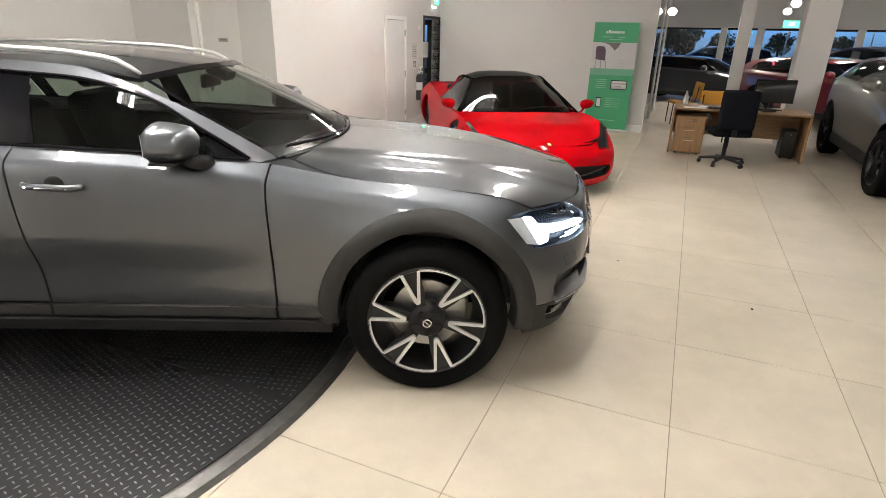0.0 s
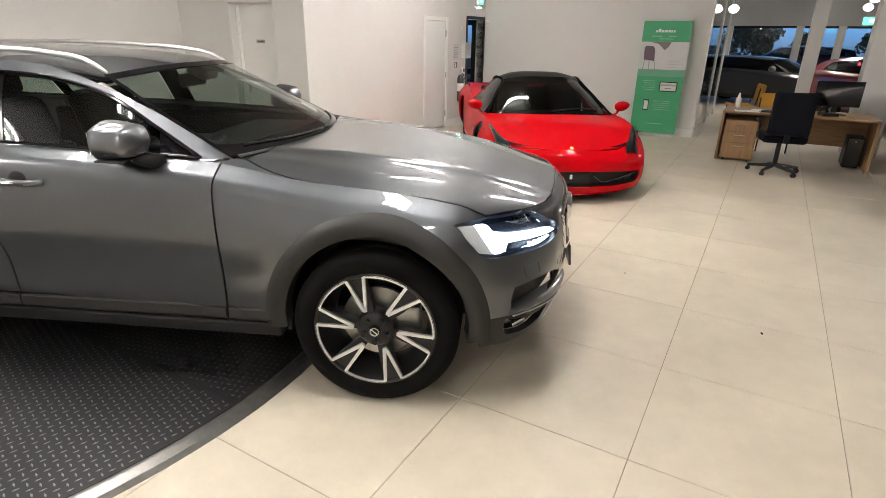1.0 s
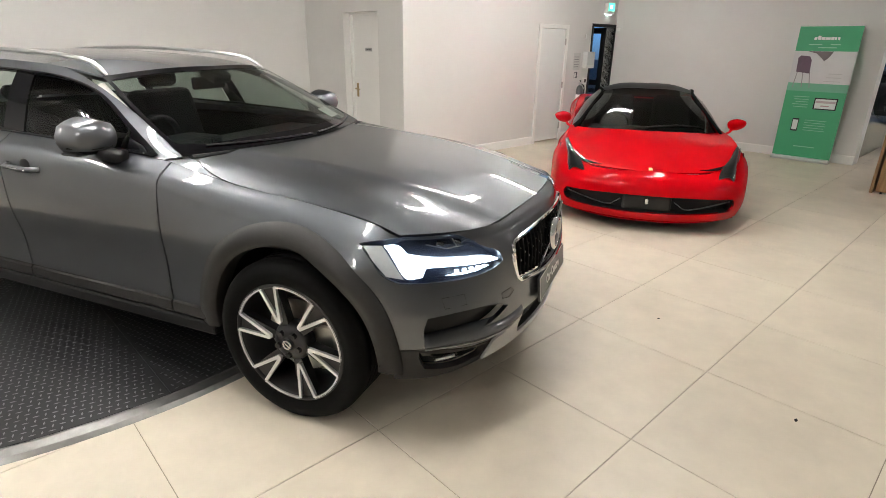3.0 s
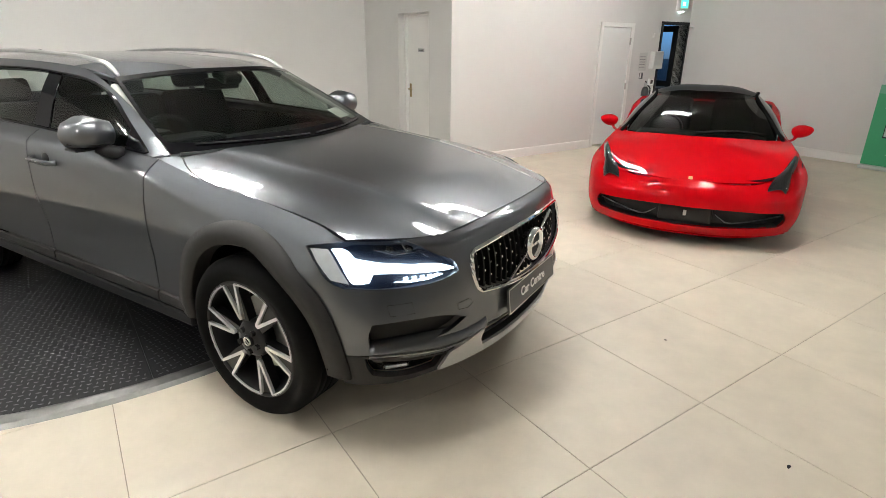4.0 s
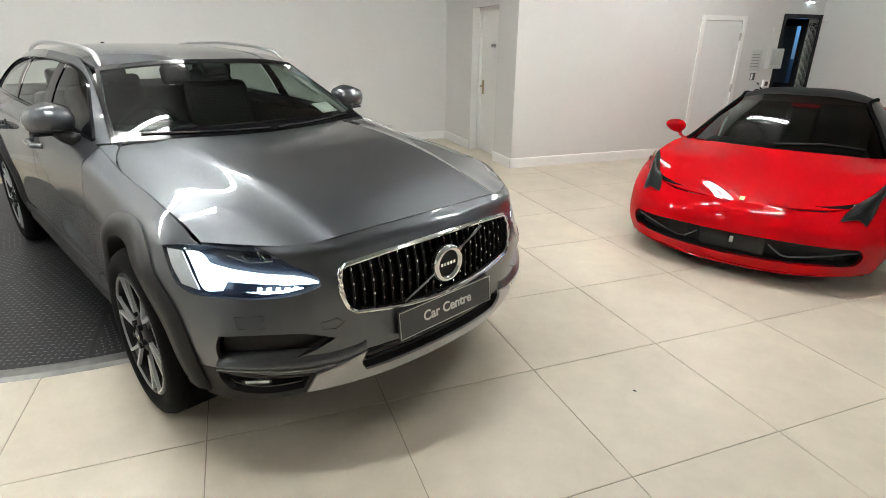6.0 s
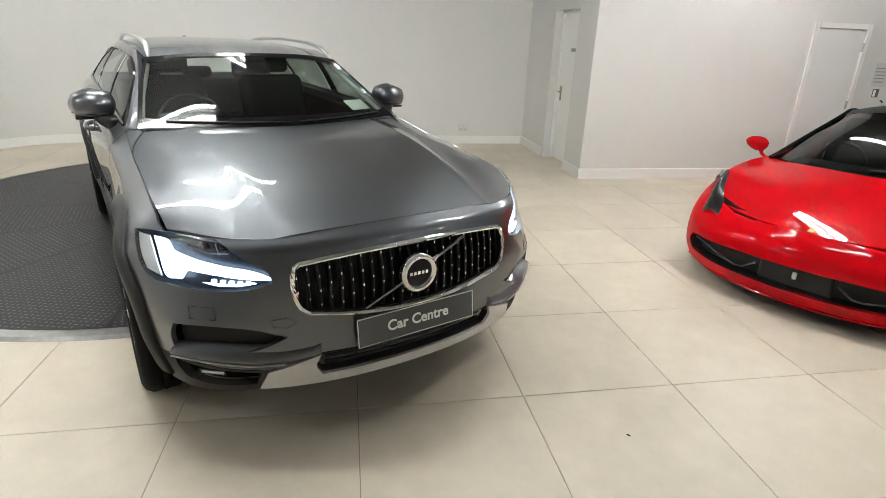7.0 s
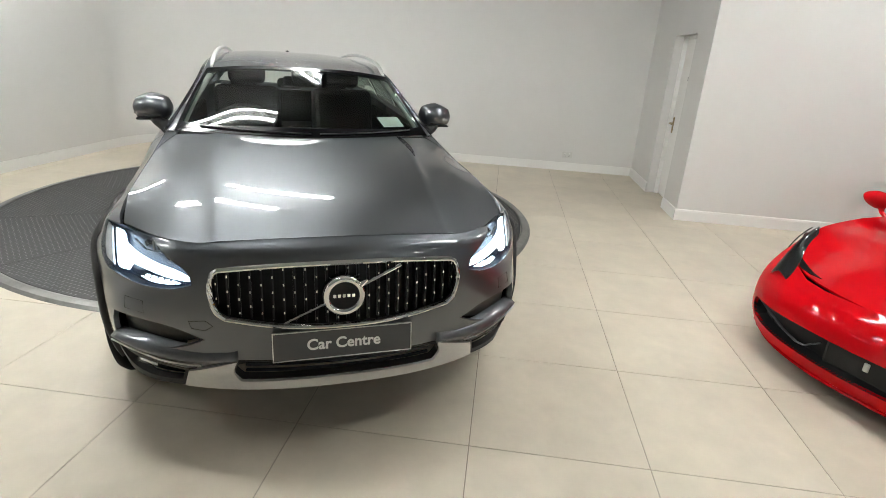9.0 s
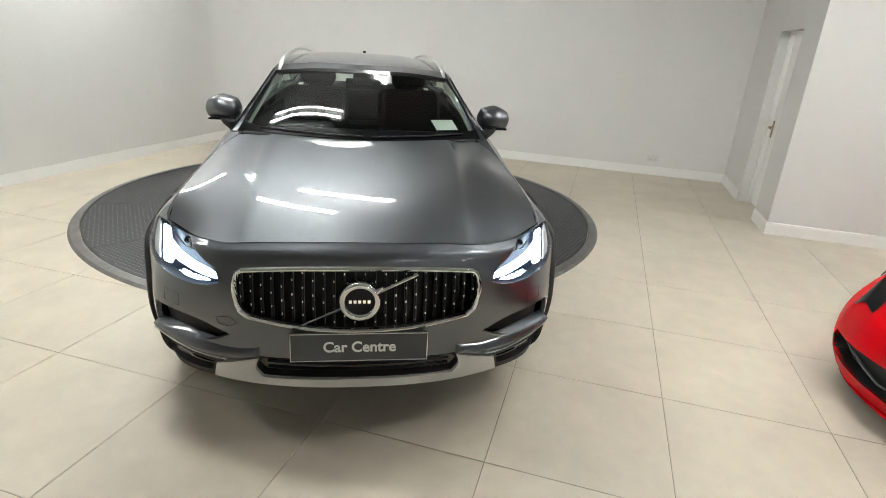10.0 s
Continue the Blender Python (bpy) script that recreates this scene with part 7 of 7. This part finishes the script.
    for i in range(5):
        a = 2 * math.pi * i / 5
        leg = part("base_leg", tube([(0.03 * math.cos(a), 0.03 * math.sin(a), 0.10), (0.30 * math.cos(a), 0.30 * math.sin(a), 0.065)], [0.026, 0.017], 6), BLACK, ch)
        part("castor", rod((0.29 * math.cos(a) - 0.02 * math.sin(a), 0.29 * math.sin(a) + 0.02 * math.cos(a), 0.027), (0.29 * math.cos(a) + 0.02 * math.sin(a), 0.29 * math.sin(a) - 0.02 * math.cos(a), 0.027), 0.027), BLACK, leg)


def desk_extras():
    pc = thing("computer_tower", "black computer tower standing on the floor under the desk", "computer", in_room(6.38, -2.83, 0))
    part("tower_case", box((0.0, 0.0, 0.012), (0.40, 0.18, 0.40), 0.006), BLACK, pc)
    part("tower_front", box((-0.012, 0.006, 0.02), (0.0, 0.174, 0.392), 0.004), GLOSS_BLACK, pc)
    part("power_button", rod((-0.015, 0.09, 0.35), (-0.012, 0.09, 0.35), 0.010), SATIN, pc)
    for x in (0.05, 0.35):
        for y in (0.03, 0.15):
            part("rubber_foot", rod((x, y, 0.0), (x, y, 0.013), 0.012), RUBBER, pc)
    for k, (a, b, turn) in enumerate(((6.14, -1.42, 8), (6.36, -1.62, -14))):
        sh = part("paper_sheet", box((-0.105, -0.148, 0.0), (0.105, 0.148, 0.002)), CARD, matrix=in_room(a, b, 0.666 if k else 0.665, turn))
        tagged(sh, "white sheet of paper lying on the desk", "paper", group="papers on the desk")
    ms = thing("computer_mouse", "black computer mouse on the desk", "mouse", in_room(6.22, -2.10, 0.665, 10))
    bm = bmesh.new()
    bmesh.ops.create_uvsphere(bm, u_segments=16, v_segments=8, radius=1.0)
    for v in bm.verts:
        v.co = Vector((v.co.x * 0.052, v.co.y * 0.031, max(0.0, v.co.z) * 0.034))
    part("mouse_shell", bm, BLACK, ms, soft=True)
    part("mouse_wheel", rod((-0.02, -0.004, 0.030), (-0.02, 0.004, 0.030), 0.008), CLAD, ms)


OFFICE = mat("office_fabric", (0.005, 0.0055, 0.009), 0.9, spec=0.1, spread=0.15, grain=200, bump=0.4, bump_scale=400)
OCHRE = mat("ochre_fabric", (0.62, 0.30, 0.035), 0.75, spread=0.06, grain=60, bump=0.3, bump_scale=300)


def visitor_chair():
    c = thing("visitor_chair", "ochre yellow visitor chair with a black frame", "chair", group="visitor chairs")
    part("seat", box((-0.22, -0.22, 0.40), (0.22, 0.22, 0.45), 0.02, 3), OCHRE, c)
    part("backrest", box((-0.03, -0.22, 0.48), (0.03, 0.22, 0.82), 0.025, 3, m=pose(-0.22, 0, 0, 0, -6, 0)), OCHRE, c)
    for x in (-0.2, 0.2):
        for y in (-0.2, 0.2):
            part("leg", tube([(x, y, 0), (x * 0.95, y * 0.95, 0.41)], 0.011, 8), BLACK, c)
    for y in (-0.2, 0.2):
        part("back_tube", tube([(-0.19, y, 0.40), (-0.22, y, 0.55), (-0.24, y, 0.75)], 0.011, 8), BLACK, c)
    return c


def banner():
    b = thing("pull_up_banner", "green pull-up banner with white print, beside the wall", "banner", in_room(7.58, 0.0, 0, 2))
    GREEN = mat("banner_green", (0.055, 0.36, 0.17), 0.5, spread=0.03, grain=6)
    WHITE = mat("banner_print", (0.78, 0.80, 0.79), 0.5, spread=0.03)
    MINT = mat("banner_small_print", (0.28, 0.56, 0.40), 0.5, spread=0.10, grain=60)
    w, h = 0.375, 1.84
    part("cassette", box((-0.07, -w, 0), (0.07, w, 0.055), 0.015), SATIN, b)
    part("banner_sheet", box((-0.004, -w + 0.005, 0.055), (0.0, w - 0.005, h), 0.0), GREEN, b)
    part("top_rail", box((-0.008, -w, h), (0.006, w, h + 0.02), 0.004), SATIN, b)
    part("support_pole", rod((0.02, 0, 0.05), (0.02, 0, h), 0.008), SATIN, b)

    def flat(name, y0, y1, z0, z1, material, lift=0.0055, label=""):
        return part(name, box((-lift, y0, z0), (-lift + 0.001, y1, z1)), material, b, label)

    flat("picture", -w + 0.005, w - 0.005, 0.98, 1.52, mat("photo_pale", (0.62, 0.62, 0.63), 0.5, spread=0.10, grain=4), label="pale photograph print")
    plum = mat("photo_plum", (0.10, 0.055, 0.085), 0.5, spread=0.25, grain=14)

    def print_shape(name, pts, material, lift, label):
        bm = bmesh.new()
        bm.faces.new([bm.verts.new((-lift, y, z)) for y, z in pts])
        part(name, bm, material, b, label)

    print_shape("picture_chair", [(0.30, 1.24), (0.13, 1.22), (0.14, 1.40), (0.17, 1.45), (0.28, 1.46), (0.31, 1.43)], plum, 0.0062, "printed plum chair back")
    print_shape("picture_sleeve", [(0.22, 1.518), (-0.10, 1.518), (-0.06, 1.44), (-0.01, 1.39), (0.03, 1.43), (0.10, 1.49)], mat("photo_mid", (0.17, 0.14, 0.15), 0.5, spread=0.3, grain=9), 0.0060, "printed dark sleeve shape")
    for y0, y1 in ((0.29, 0.31), (0.22, 0.20), (0.14, 0.10)):
        print_shape("picture_leg", [(y0, 1.24), (y0 - 0.012, 1.24), (y1 - 0.012, 1.03), (y1, 1.03)], mat("photo_leg", (0.30, 0.30, 0.30), 0.5), 0.0061, "printed thin chair leg")
    flat("picture_band", -w + 0.005, w - 0.005, 0.98, 1.09, mat("photo_green", (0.16, 0.42, 0.28), 0.5, spread=0.05), 0.0058, "green tinted band")
    for k, (y0, wd, hg) in enumerate(((0.17, 0.035, 0.036), (0.128, 0.04, 0.055), (0.082, 0.04, 0.038), (0.036, 0.058, 0.036), (-0.028, 0.036, 0.038), (-0.070, 0.026, 0.036), (-0.108, 0.026, 0.036))):
        flat("logo_shape", y0 - wd, y0, 1.665, 1.665 + hg, WHITE, 0.0062, "white mark of the logo")
    flat("print_line", -0.16, -0.04, 1.60, 1.613, MINT)
    flat("print_line", 0.06, 0.22, 1.60, 1.613, MINT)
    flat("print_line", -0.12, 0.10, 1.56, 1.572, MINT)
    for k in range(5):
        flat("print_line", 0.06, 0.06 + 0.20 - 0.02 * (k % 3), 0.90 - 0.035 * k, 0.908 - 0.035 * k, MINT)
    for k in range(5):
        flat("print_line", -0.22 + 0.015 * (k % 2), 0.05, 0.58 - 0.035 * k, 0.588 - 0.035 * k, MINT)
    for k in range(3):
        flat("picture_line", -0.26, -0.10 + 0.02 * k, 1.22 - 0.05 * k, 1.23 - 0.05 * k, mat("print_grey", (0.5, 0.5, 0.5), 0.5), 0.0062)
    flat("print_line", -0.15, 0.12, 0.20, 0.212, MINT)
    flat("tablet_print", -0.29, -0.01, 0.74, 0.90, BLACK, 0.0058, "printed tablet outline")
    flat("tablet_screen", -0.275, -0.025, 0.755, 0.885, WHITE, 0.0066)
    flat("tablet_block", -0.20, -0.10, 0.785, 0.80, mat("print_rose", (0.5, 0.32, 0.35), 0.5), 0.0072)
    flat("tablet_bar", -0.27, -0.03, 0.83, 0.86, mat("print_rose2", (0.55, 0.45, 0.47), 0.5), 0.0072)
    flat("phone_print", 0.12, 0.205, 0.42, 0.60, BLACK, 0.0058, "printed phone outline")
    flat("phone_screen", 0.13, 0.195, 0.44, 0.58, WHITE, 0.0066)


def wall_fittings():
    b = BLOCK_B
    ex = thing("fire_extinguisher", "black fire extinguisher hung on the wall", "fire extinguisher", in_room(6.72, b, 0.43))
    part("cylinder", spin([(0.0, 0.0), (0.055, 0.0), (0.06, 0.015), (0.06, 0.40), (0.045, 0.45), (0.02, 0.475), (0.0, 0.475)], 24, "Z"), mat("extinguisher_black", (0.015, 0.015, 0.017), 0.3, coat=0.5), ex, matrix=Matrix.Translation((0, -0.075, 0)), soft=True)
    part("valve", box((-0.02, -0.095, 0.47), (0.02, -0.055, 0.53), 0.006), SATIN, ex)
    part("lever", tube([(0.0, -0.075, 0.53), (-0.03, -0.10, 0.55), (-0.08, -0.12, 0.56)], 0.009, 6), BLACK, ex)
    part("hose", tube(curve([(0.02, -0.075, 0.50), (0.09, -0.09, 0.46), (0.085, -0.10, 0.30), (0.07, -0.10, 0.12)], 16), 0.011, 8), BLACK, ex)
    part("label_band", spin([(0.0612, 0.18), (0.0612, 0.32)], 24, "Z"), CARD, ex, matrix=Matrix.Translation((0, -0.075, 0)))
    ap = thing("control_box", "grey alarm control box on the wall", "control box", in_room(6.95, b, 1.18))
    part("panel_case", box((-0.12, -0.09, 0), (0.12, 0, 0.27), 0.006), mat("case_grey", (0.56, 0.56, 0.54), 0.5), ap)
    part("panel_door", box((-0.11, -0.094, 0.05), (0.11, -0.089, 0.26), 0.002), mat("case_grey_2", (0.50, 0.50, 0.48), 0.45), ap)
    nt = thing("notice_sheet", "paper notice fixed to the wall", "notice", in_room(6.66, b, 1.15))
    part("sheet", box((-0.10, -0.004, 0), (0.10, 0, 0.28)), mat("notice_paper", (0.58, 0.58, 0.56), 0.6), nt)
    for k in range(5):
        part("print_bar", box((-0.08, -0.0055, 0.05 + 0.04 * k), (0.06, -0.004, 0.062 + 0.04 * k)), mat("print_dark", (0.3, 0.3, 0.3), 0.6), nt)
    sg = thing("extinguisher_sign", "small pictogram sign above the extinguisher", "sign", in_room(6.66, b, 1.02))
    part("sign_board", box((-0.045, -0.004, 0), (0.045, 0, 0.10)), mat("sign_dark", (0.10, 0.10, 0.11), 0.5), sg)
    part("sign_field", box((-0.035, -0.0055, 0.01), (0.0, -0.004, 0.09)), CARD, sg)
    cp = thing("alarm_call_point", "small call point with a dark window", "call point", in_room(6.92, b, 0.92))
    part("point_case", box((-0.05, -0.035, 0), (0.05, 0, 0.10), 0.005), CARD, cp)
    part("point_face", box((-0.03, -0.038, 0.02), (0.03, -0.034, 0.08), 0.002), mat("point_dark", (0.05, 0.03, 0.03), 0.3), cp)
    lsw = thing("wall_sensor", "small white wall sensor", "sensor", in_room(6.85, b, 1.66))
    part("sensor_case", box((-0.02, -0.02, 0), (0.02, 0, 0.07), 0.006), PAINT_TRIM, lsw)
    es = thing("exit_sign", "green lit exit sign box above the doorway", "exit sign", in_room(7.45, b - 0.02, 2.08))
    part("sign_box", box((-0.10, -0.06, -0.01), (0.10, 0.02, 0.17), 0.006), CARD, es)
    part("sign_face", box((-0.095, -0.064, 0.04), (0.095, -0.060, 0.165)), mat("exit_green", (0.05, 0.5, 0.3), 0.4, emit=(0.10, 0.85, 0.55), power=1.6), es)
    part("sign_arrow", box((-0.05, -0.066, 0.075), (0.02, -0.064, 0.13)), mat("exit_white", (0.8, 0.85, 0.85), 0.4, emit=(0.7, 1.0, 0.95), power=1.6), es)
    part("down_light", box((-0.03, -0.05, -0.03), (0.03, 0.01, -0.01), 0.004), mat("exit_lamp", (0.9, 0.95, 0.95), 0.4, emit=(0.8, 1.0, 1.0), power=5.0), es)
    cs = thing("door_sensor", "small white sensor head beside the doorway", "sensor", in_room(7.80, b - 0.0, 1.83))
    part("sensor_head", rod((0, -0.09, 0), (0, 0.0, 0.01), 0.018), CARD, cs)


def backdrop():
    """Dusk sky behind the forecourt: a wide far sheet, deep blue, paler towards the skyline."""
    m = bpy.data.materials.new("dusk_sky")
    m.use_nodes = True
    nt = m.node_tree
    nt.nodes.remove(nt.nodes["Principled BSDF"])
    e = nt.nodes.new("ShaderNodeEmission")
    tc = nt.nodes.new("ShaderNodeTexCoord")
    sp = nt.nodes.new("ShaderNodeSeparateXYZ")
    nt.links.new(tc.outputs["Object"], sp.inputs[0])
    ramp = nt.nodes.new("ShaderNodeValToRGB")
    mr = nt.nodes.new("ShaderNodeMapRange")
    mr.inputs["From Min"].default_value, mr.inputs["From Max"].default_value = 0.0, 16.0
    nt.links.new(sp.outputs[2], mr.inputs["Value"])
    nt.links.new(mr.outputs[0], ramp.inputs[0])
    els = ramp.color_ramp.elements
    els[0].position, els[0].color = 0.0, (0.06, 0.10, 0.16, 1)
    els[1].position, els[1].color = 1.0, (0.03, 0.09, 0.24, 1)
    mid = els.new(0.25)
    mid.color = (0.09, 0.24, 0.50, 1)
    nt.links.new(ramp.outputs[0], e.inputs[0])
    e.inputs[1].default_value = 2.0
    nt.links.new(e.outputs[0], nt.nodes["Material Output"].inputs[0])
    bm = bmesh.new()
    rows = []
    for i in range(25):
        a = radians(-85 + 170 * i / 24)
        rows.append([bm.verts.new((18 + 62 * math.cos(a), -3 + 62 * math.sin(a), z)) for z in (-0.5, 26)])
    for p, q in zip(rows, rows[1:]):
        bm.faces.new((p[0], p[1], q[1], q[0]))
    tagged(part("backdrop", bm, m, matrix=ROOM), "blue dusk sky behind the forecourt", "sky", kind="structure")


def outside():
    """Forecourt, hedge and parked cars seen through the far windows at dusk."""
    g = part("ground", box((HALL_A + 0.3, -60, -0.3), (HALL_A + 90, 40, -0.05)), mat("asphalt", (0.05, 0.05, 0.055), 0.7, spread=0.2, grain=3), matrix=ROOM)
    tagged(g, "dark asphalt forecourt outside", "ground", kind="structure")
    leaf = mat("hedge_leaf", (0.035, 0.06, 0.03), 0.7, spread=0.4, grain=3)
    rnd = random.Random(4)
    for a, b, hgt in ((33, 2.5, 4.4), (34, 1.2, 4.0), (38, -0.3, 3.0), (60, -3.5, 2.6), (64, -9, 2.8), (62, -14, 2.6), (66, -20, 3.0), (60, -26, 3.0)):
        tr = thing("tree", "dark leafy tree across the forecourt", "tree", in_room(a, b, -0.05))
        part("trunk", tube([(0, 0, 0), (0.05, 0.02, hgt * 0.3), (0, 0.1, hgt * 0.6)], [0.16, 0.12, 0.05], 7), mat("bark", (0.06, 0.045, 0.035), 0.9), tr)
        verts, faces = [], []
        for k in range(900):
            th, ph = rnd.uniform(0, 2 * math.pi), math.acos(rnd.uniform(-1, 1))
            r = (rnd.random() ** 0.4) * (0.75 + 0.35 * math.sin(3 * th) * math.sin(2 * ph))
            c = Vector((1.5 * r * math.sin(ph) * math.cos(th), 1.5 * r * math.sin(ph) * math.sin(th), hgt * 0.58 + hgt * 0.42 * r * math.cos(ph)))
            u = Vector((rnd.uniform(-1, 1), rnd.uniform(-1, 1), rnd.uniform(-1, 1))).normalized() * 0.16
            v = u.orthogonal().normalized() * 0.11
            i = len(verts)
            verts += [tuple(c - u), tuple(c + v), tuple(c + u), tuple(c - v)]
            faces.append((i, i + 1, i + 2, i + 3))
        me = bpy.data.meshes.new("crown")
        me.from_pydata(verts, [], faces)
        link_mesh("crown", me, leaf, tr)
    glow_w = mat("street_glow", (1, 1, 1), 0.4, emit=(0.85, 0.93, 1.0), power=25)
    glow_r = mat("tail_glow", (0.5, 0.02, 0.03), 0.4, emit=(1.0, 0.06, 0.10), power=7)
    for a, b, z in ((40, -3.2, 3.0), (42, -6.8, 2.9), (44, -12, 3.0)):
        sl = thing("street_lamp", "street lamp lit white at dusk", "street lamp", in_room(a, b, -0.05))
        part("lamp_post", rod((0, 0, 0), (0, 0, z), 0.06, 0.04), SATIN, sl)
        part("lamp_head", box((-0.28, -0.14, z), (0.28, 0.14, z + 0.1), 0.03), CLAD, sl)
        part("lamp_lens", box((-0.24, -0.11, z - 0.03), (0.24, 0.11, z), 0.01), glow_w, sl)
    for a, b, turn, material, label in ((24.5, -0.6, 100, INK, "dark car parked on the forecourt"), (25.5, -4.6, 80, NAVY, "dark blue car parked on the forecourt"), (24.0, -8.2, 95, BLUE, "blue car parked on the forecourt"), (25.0, -12.0, 100, SILVER_PAINT, "silver car parked on the forecourt")):
        c = plain_car("parked_car", label, material, in_room(a, b, -0.05, turn))
        for y in (-0.6, 0.6):
            part("tail_lamp", box((-3.75, y - 0.13, 0.80), (-3.70, y + 0.13, 0.92), 0.01), glow_r, c)


def pendant_lamp():
    """A round glass pendant on a thin cord."""
    p = thing("pendant_lamp", "round white pendant lamp hanging lit from the ceiling", "ceiling lamp", group="pendant lamps")
    part("lamp_globe", spin([(0.0, -0.085), (0.05, -0.075), (0.085, -0.03), (0.088, 0.0), (0.06, 0.045), (0.02, 0.06)], 20, "Z"), mat("globe_glow", (0.9, 0.9, 0.88), 0.4, emit=(1.0, 0.96, 0.88), power=9.0), p, soft=True)
    part("lamp_cap", spin([(0.0, 0.10), (0.022, 0.10), (0.024, 0.055), (0.0, 0.055)], 16, "Z"), SATIN, p)
    part("lamp_cord", rod((0, 0, 0.10), (0, 0, 0.66), 0.004, seg=6), BLACK, p)
    return p


def hanging_sign():
    s = thing("exit_sign", "green lit exit sign hanging between the columns", "exit sign", in_room(12.4, -3.17, 1.90))
    part("sign_panel", box((-0.01, -0.16, 0.0), (0.01, 0.16, 0.15), 0.004), mat("hanging_green", (0.05, 0.5, 0.3), 0.4, emit=(0.15, 0.85, 0.6), power=1.5), s)
    part("sign_mark", box((-0.0125, -0.06, 0.045), (-0.0105, 0.05, 0.11)), mat("hanging_white", (0.8, 0.85, 0.85), 0.4, emit=(0.8, 1.0, 0.95), power=1.5), s)
    for y in (-0.13, 0.13):
        part("sign_rod", rod((0, y, 0.15), (0, y, CEILING - 1.90), 0.004, seg=6), SATIN, s)


def speck(x, y, r, turn, label):
    """A crumb of grit on the tiles."""
    bm = bmesh.new()
    bmesh.ops.create_icosphere(bm, subdivisions=1, radius=1.0)
    rnd = random.Random(turn)
    for v in bm.verts:
        k = rnd.uniform(0.7, 1.2)
        v.co = Vector((v.co.x * r * 1.5 * k, v.co.y * r * 0.8 * k, (v.co.z + 0.9) * r * 0.3))
    ob = part("grit", bm, DASH, matrix=pose(x, y, 0, 0, 0, turn))
    tagged(ob, label, "grit", group="grit on the floor")


desk()
desk_extras()
v = visitor_chair()
v.matrix_basis = in_room(7.2, -1.78, 0, 190)
copy_thing(v, in_room(9.5, -1.2, 0, 105))
banner()
wall_fittings()
plain_car("family_car", "silver-beige family car with dark wheels beside the column", SILVER_PAINT, in_room(4.55, -4.2, 0, 180), 0.98)
plain_car("family_car", "deep red family car parked behind the desk", CRIMSON, in_room(9.5, -4.95, 0, 215), 0.9)
plain_car("family_car", "black family car parked behind the glass partition", INK, in_room(14.0, -2.8, 0, 250), 0.82)
plain_car("family_car", "dark blue family car near the windows", NAVY, in_room(12.0, -6.2, 0, 200), 1.05)
backdrop()
outside()
pl = pendant_lamp()
pl.matrix_basis = in_room(12.5, -3.05, 2.25)
copy_thing(pl, in_room(10.2, -2.90, 2.29))
copy_thing(pl, in_room(10.0, -0.74, 2.13))
hanging_sign()
speck(1.425, 0.711, 0.007, 20, "small dark crumb of grit on a tile")
speck(2.03, -0.06, 0.010, 75, "dark scrap of grit on a tile")
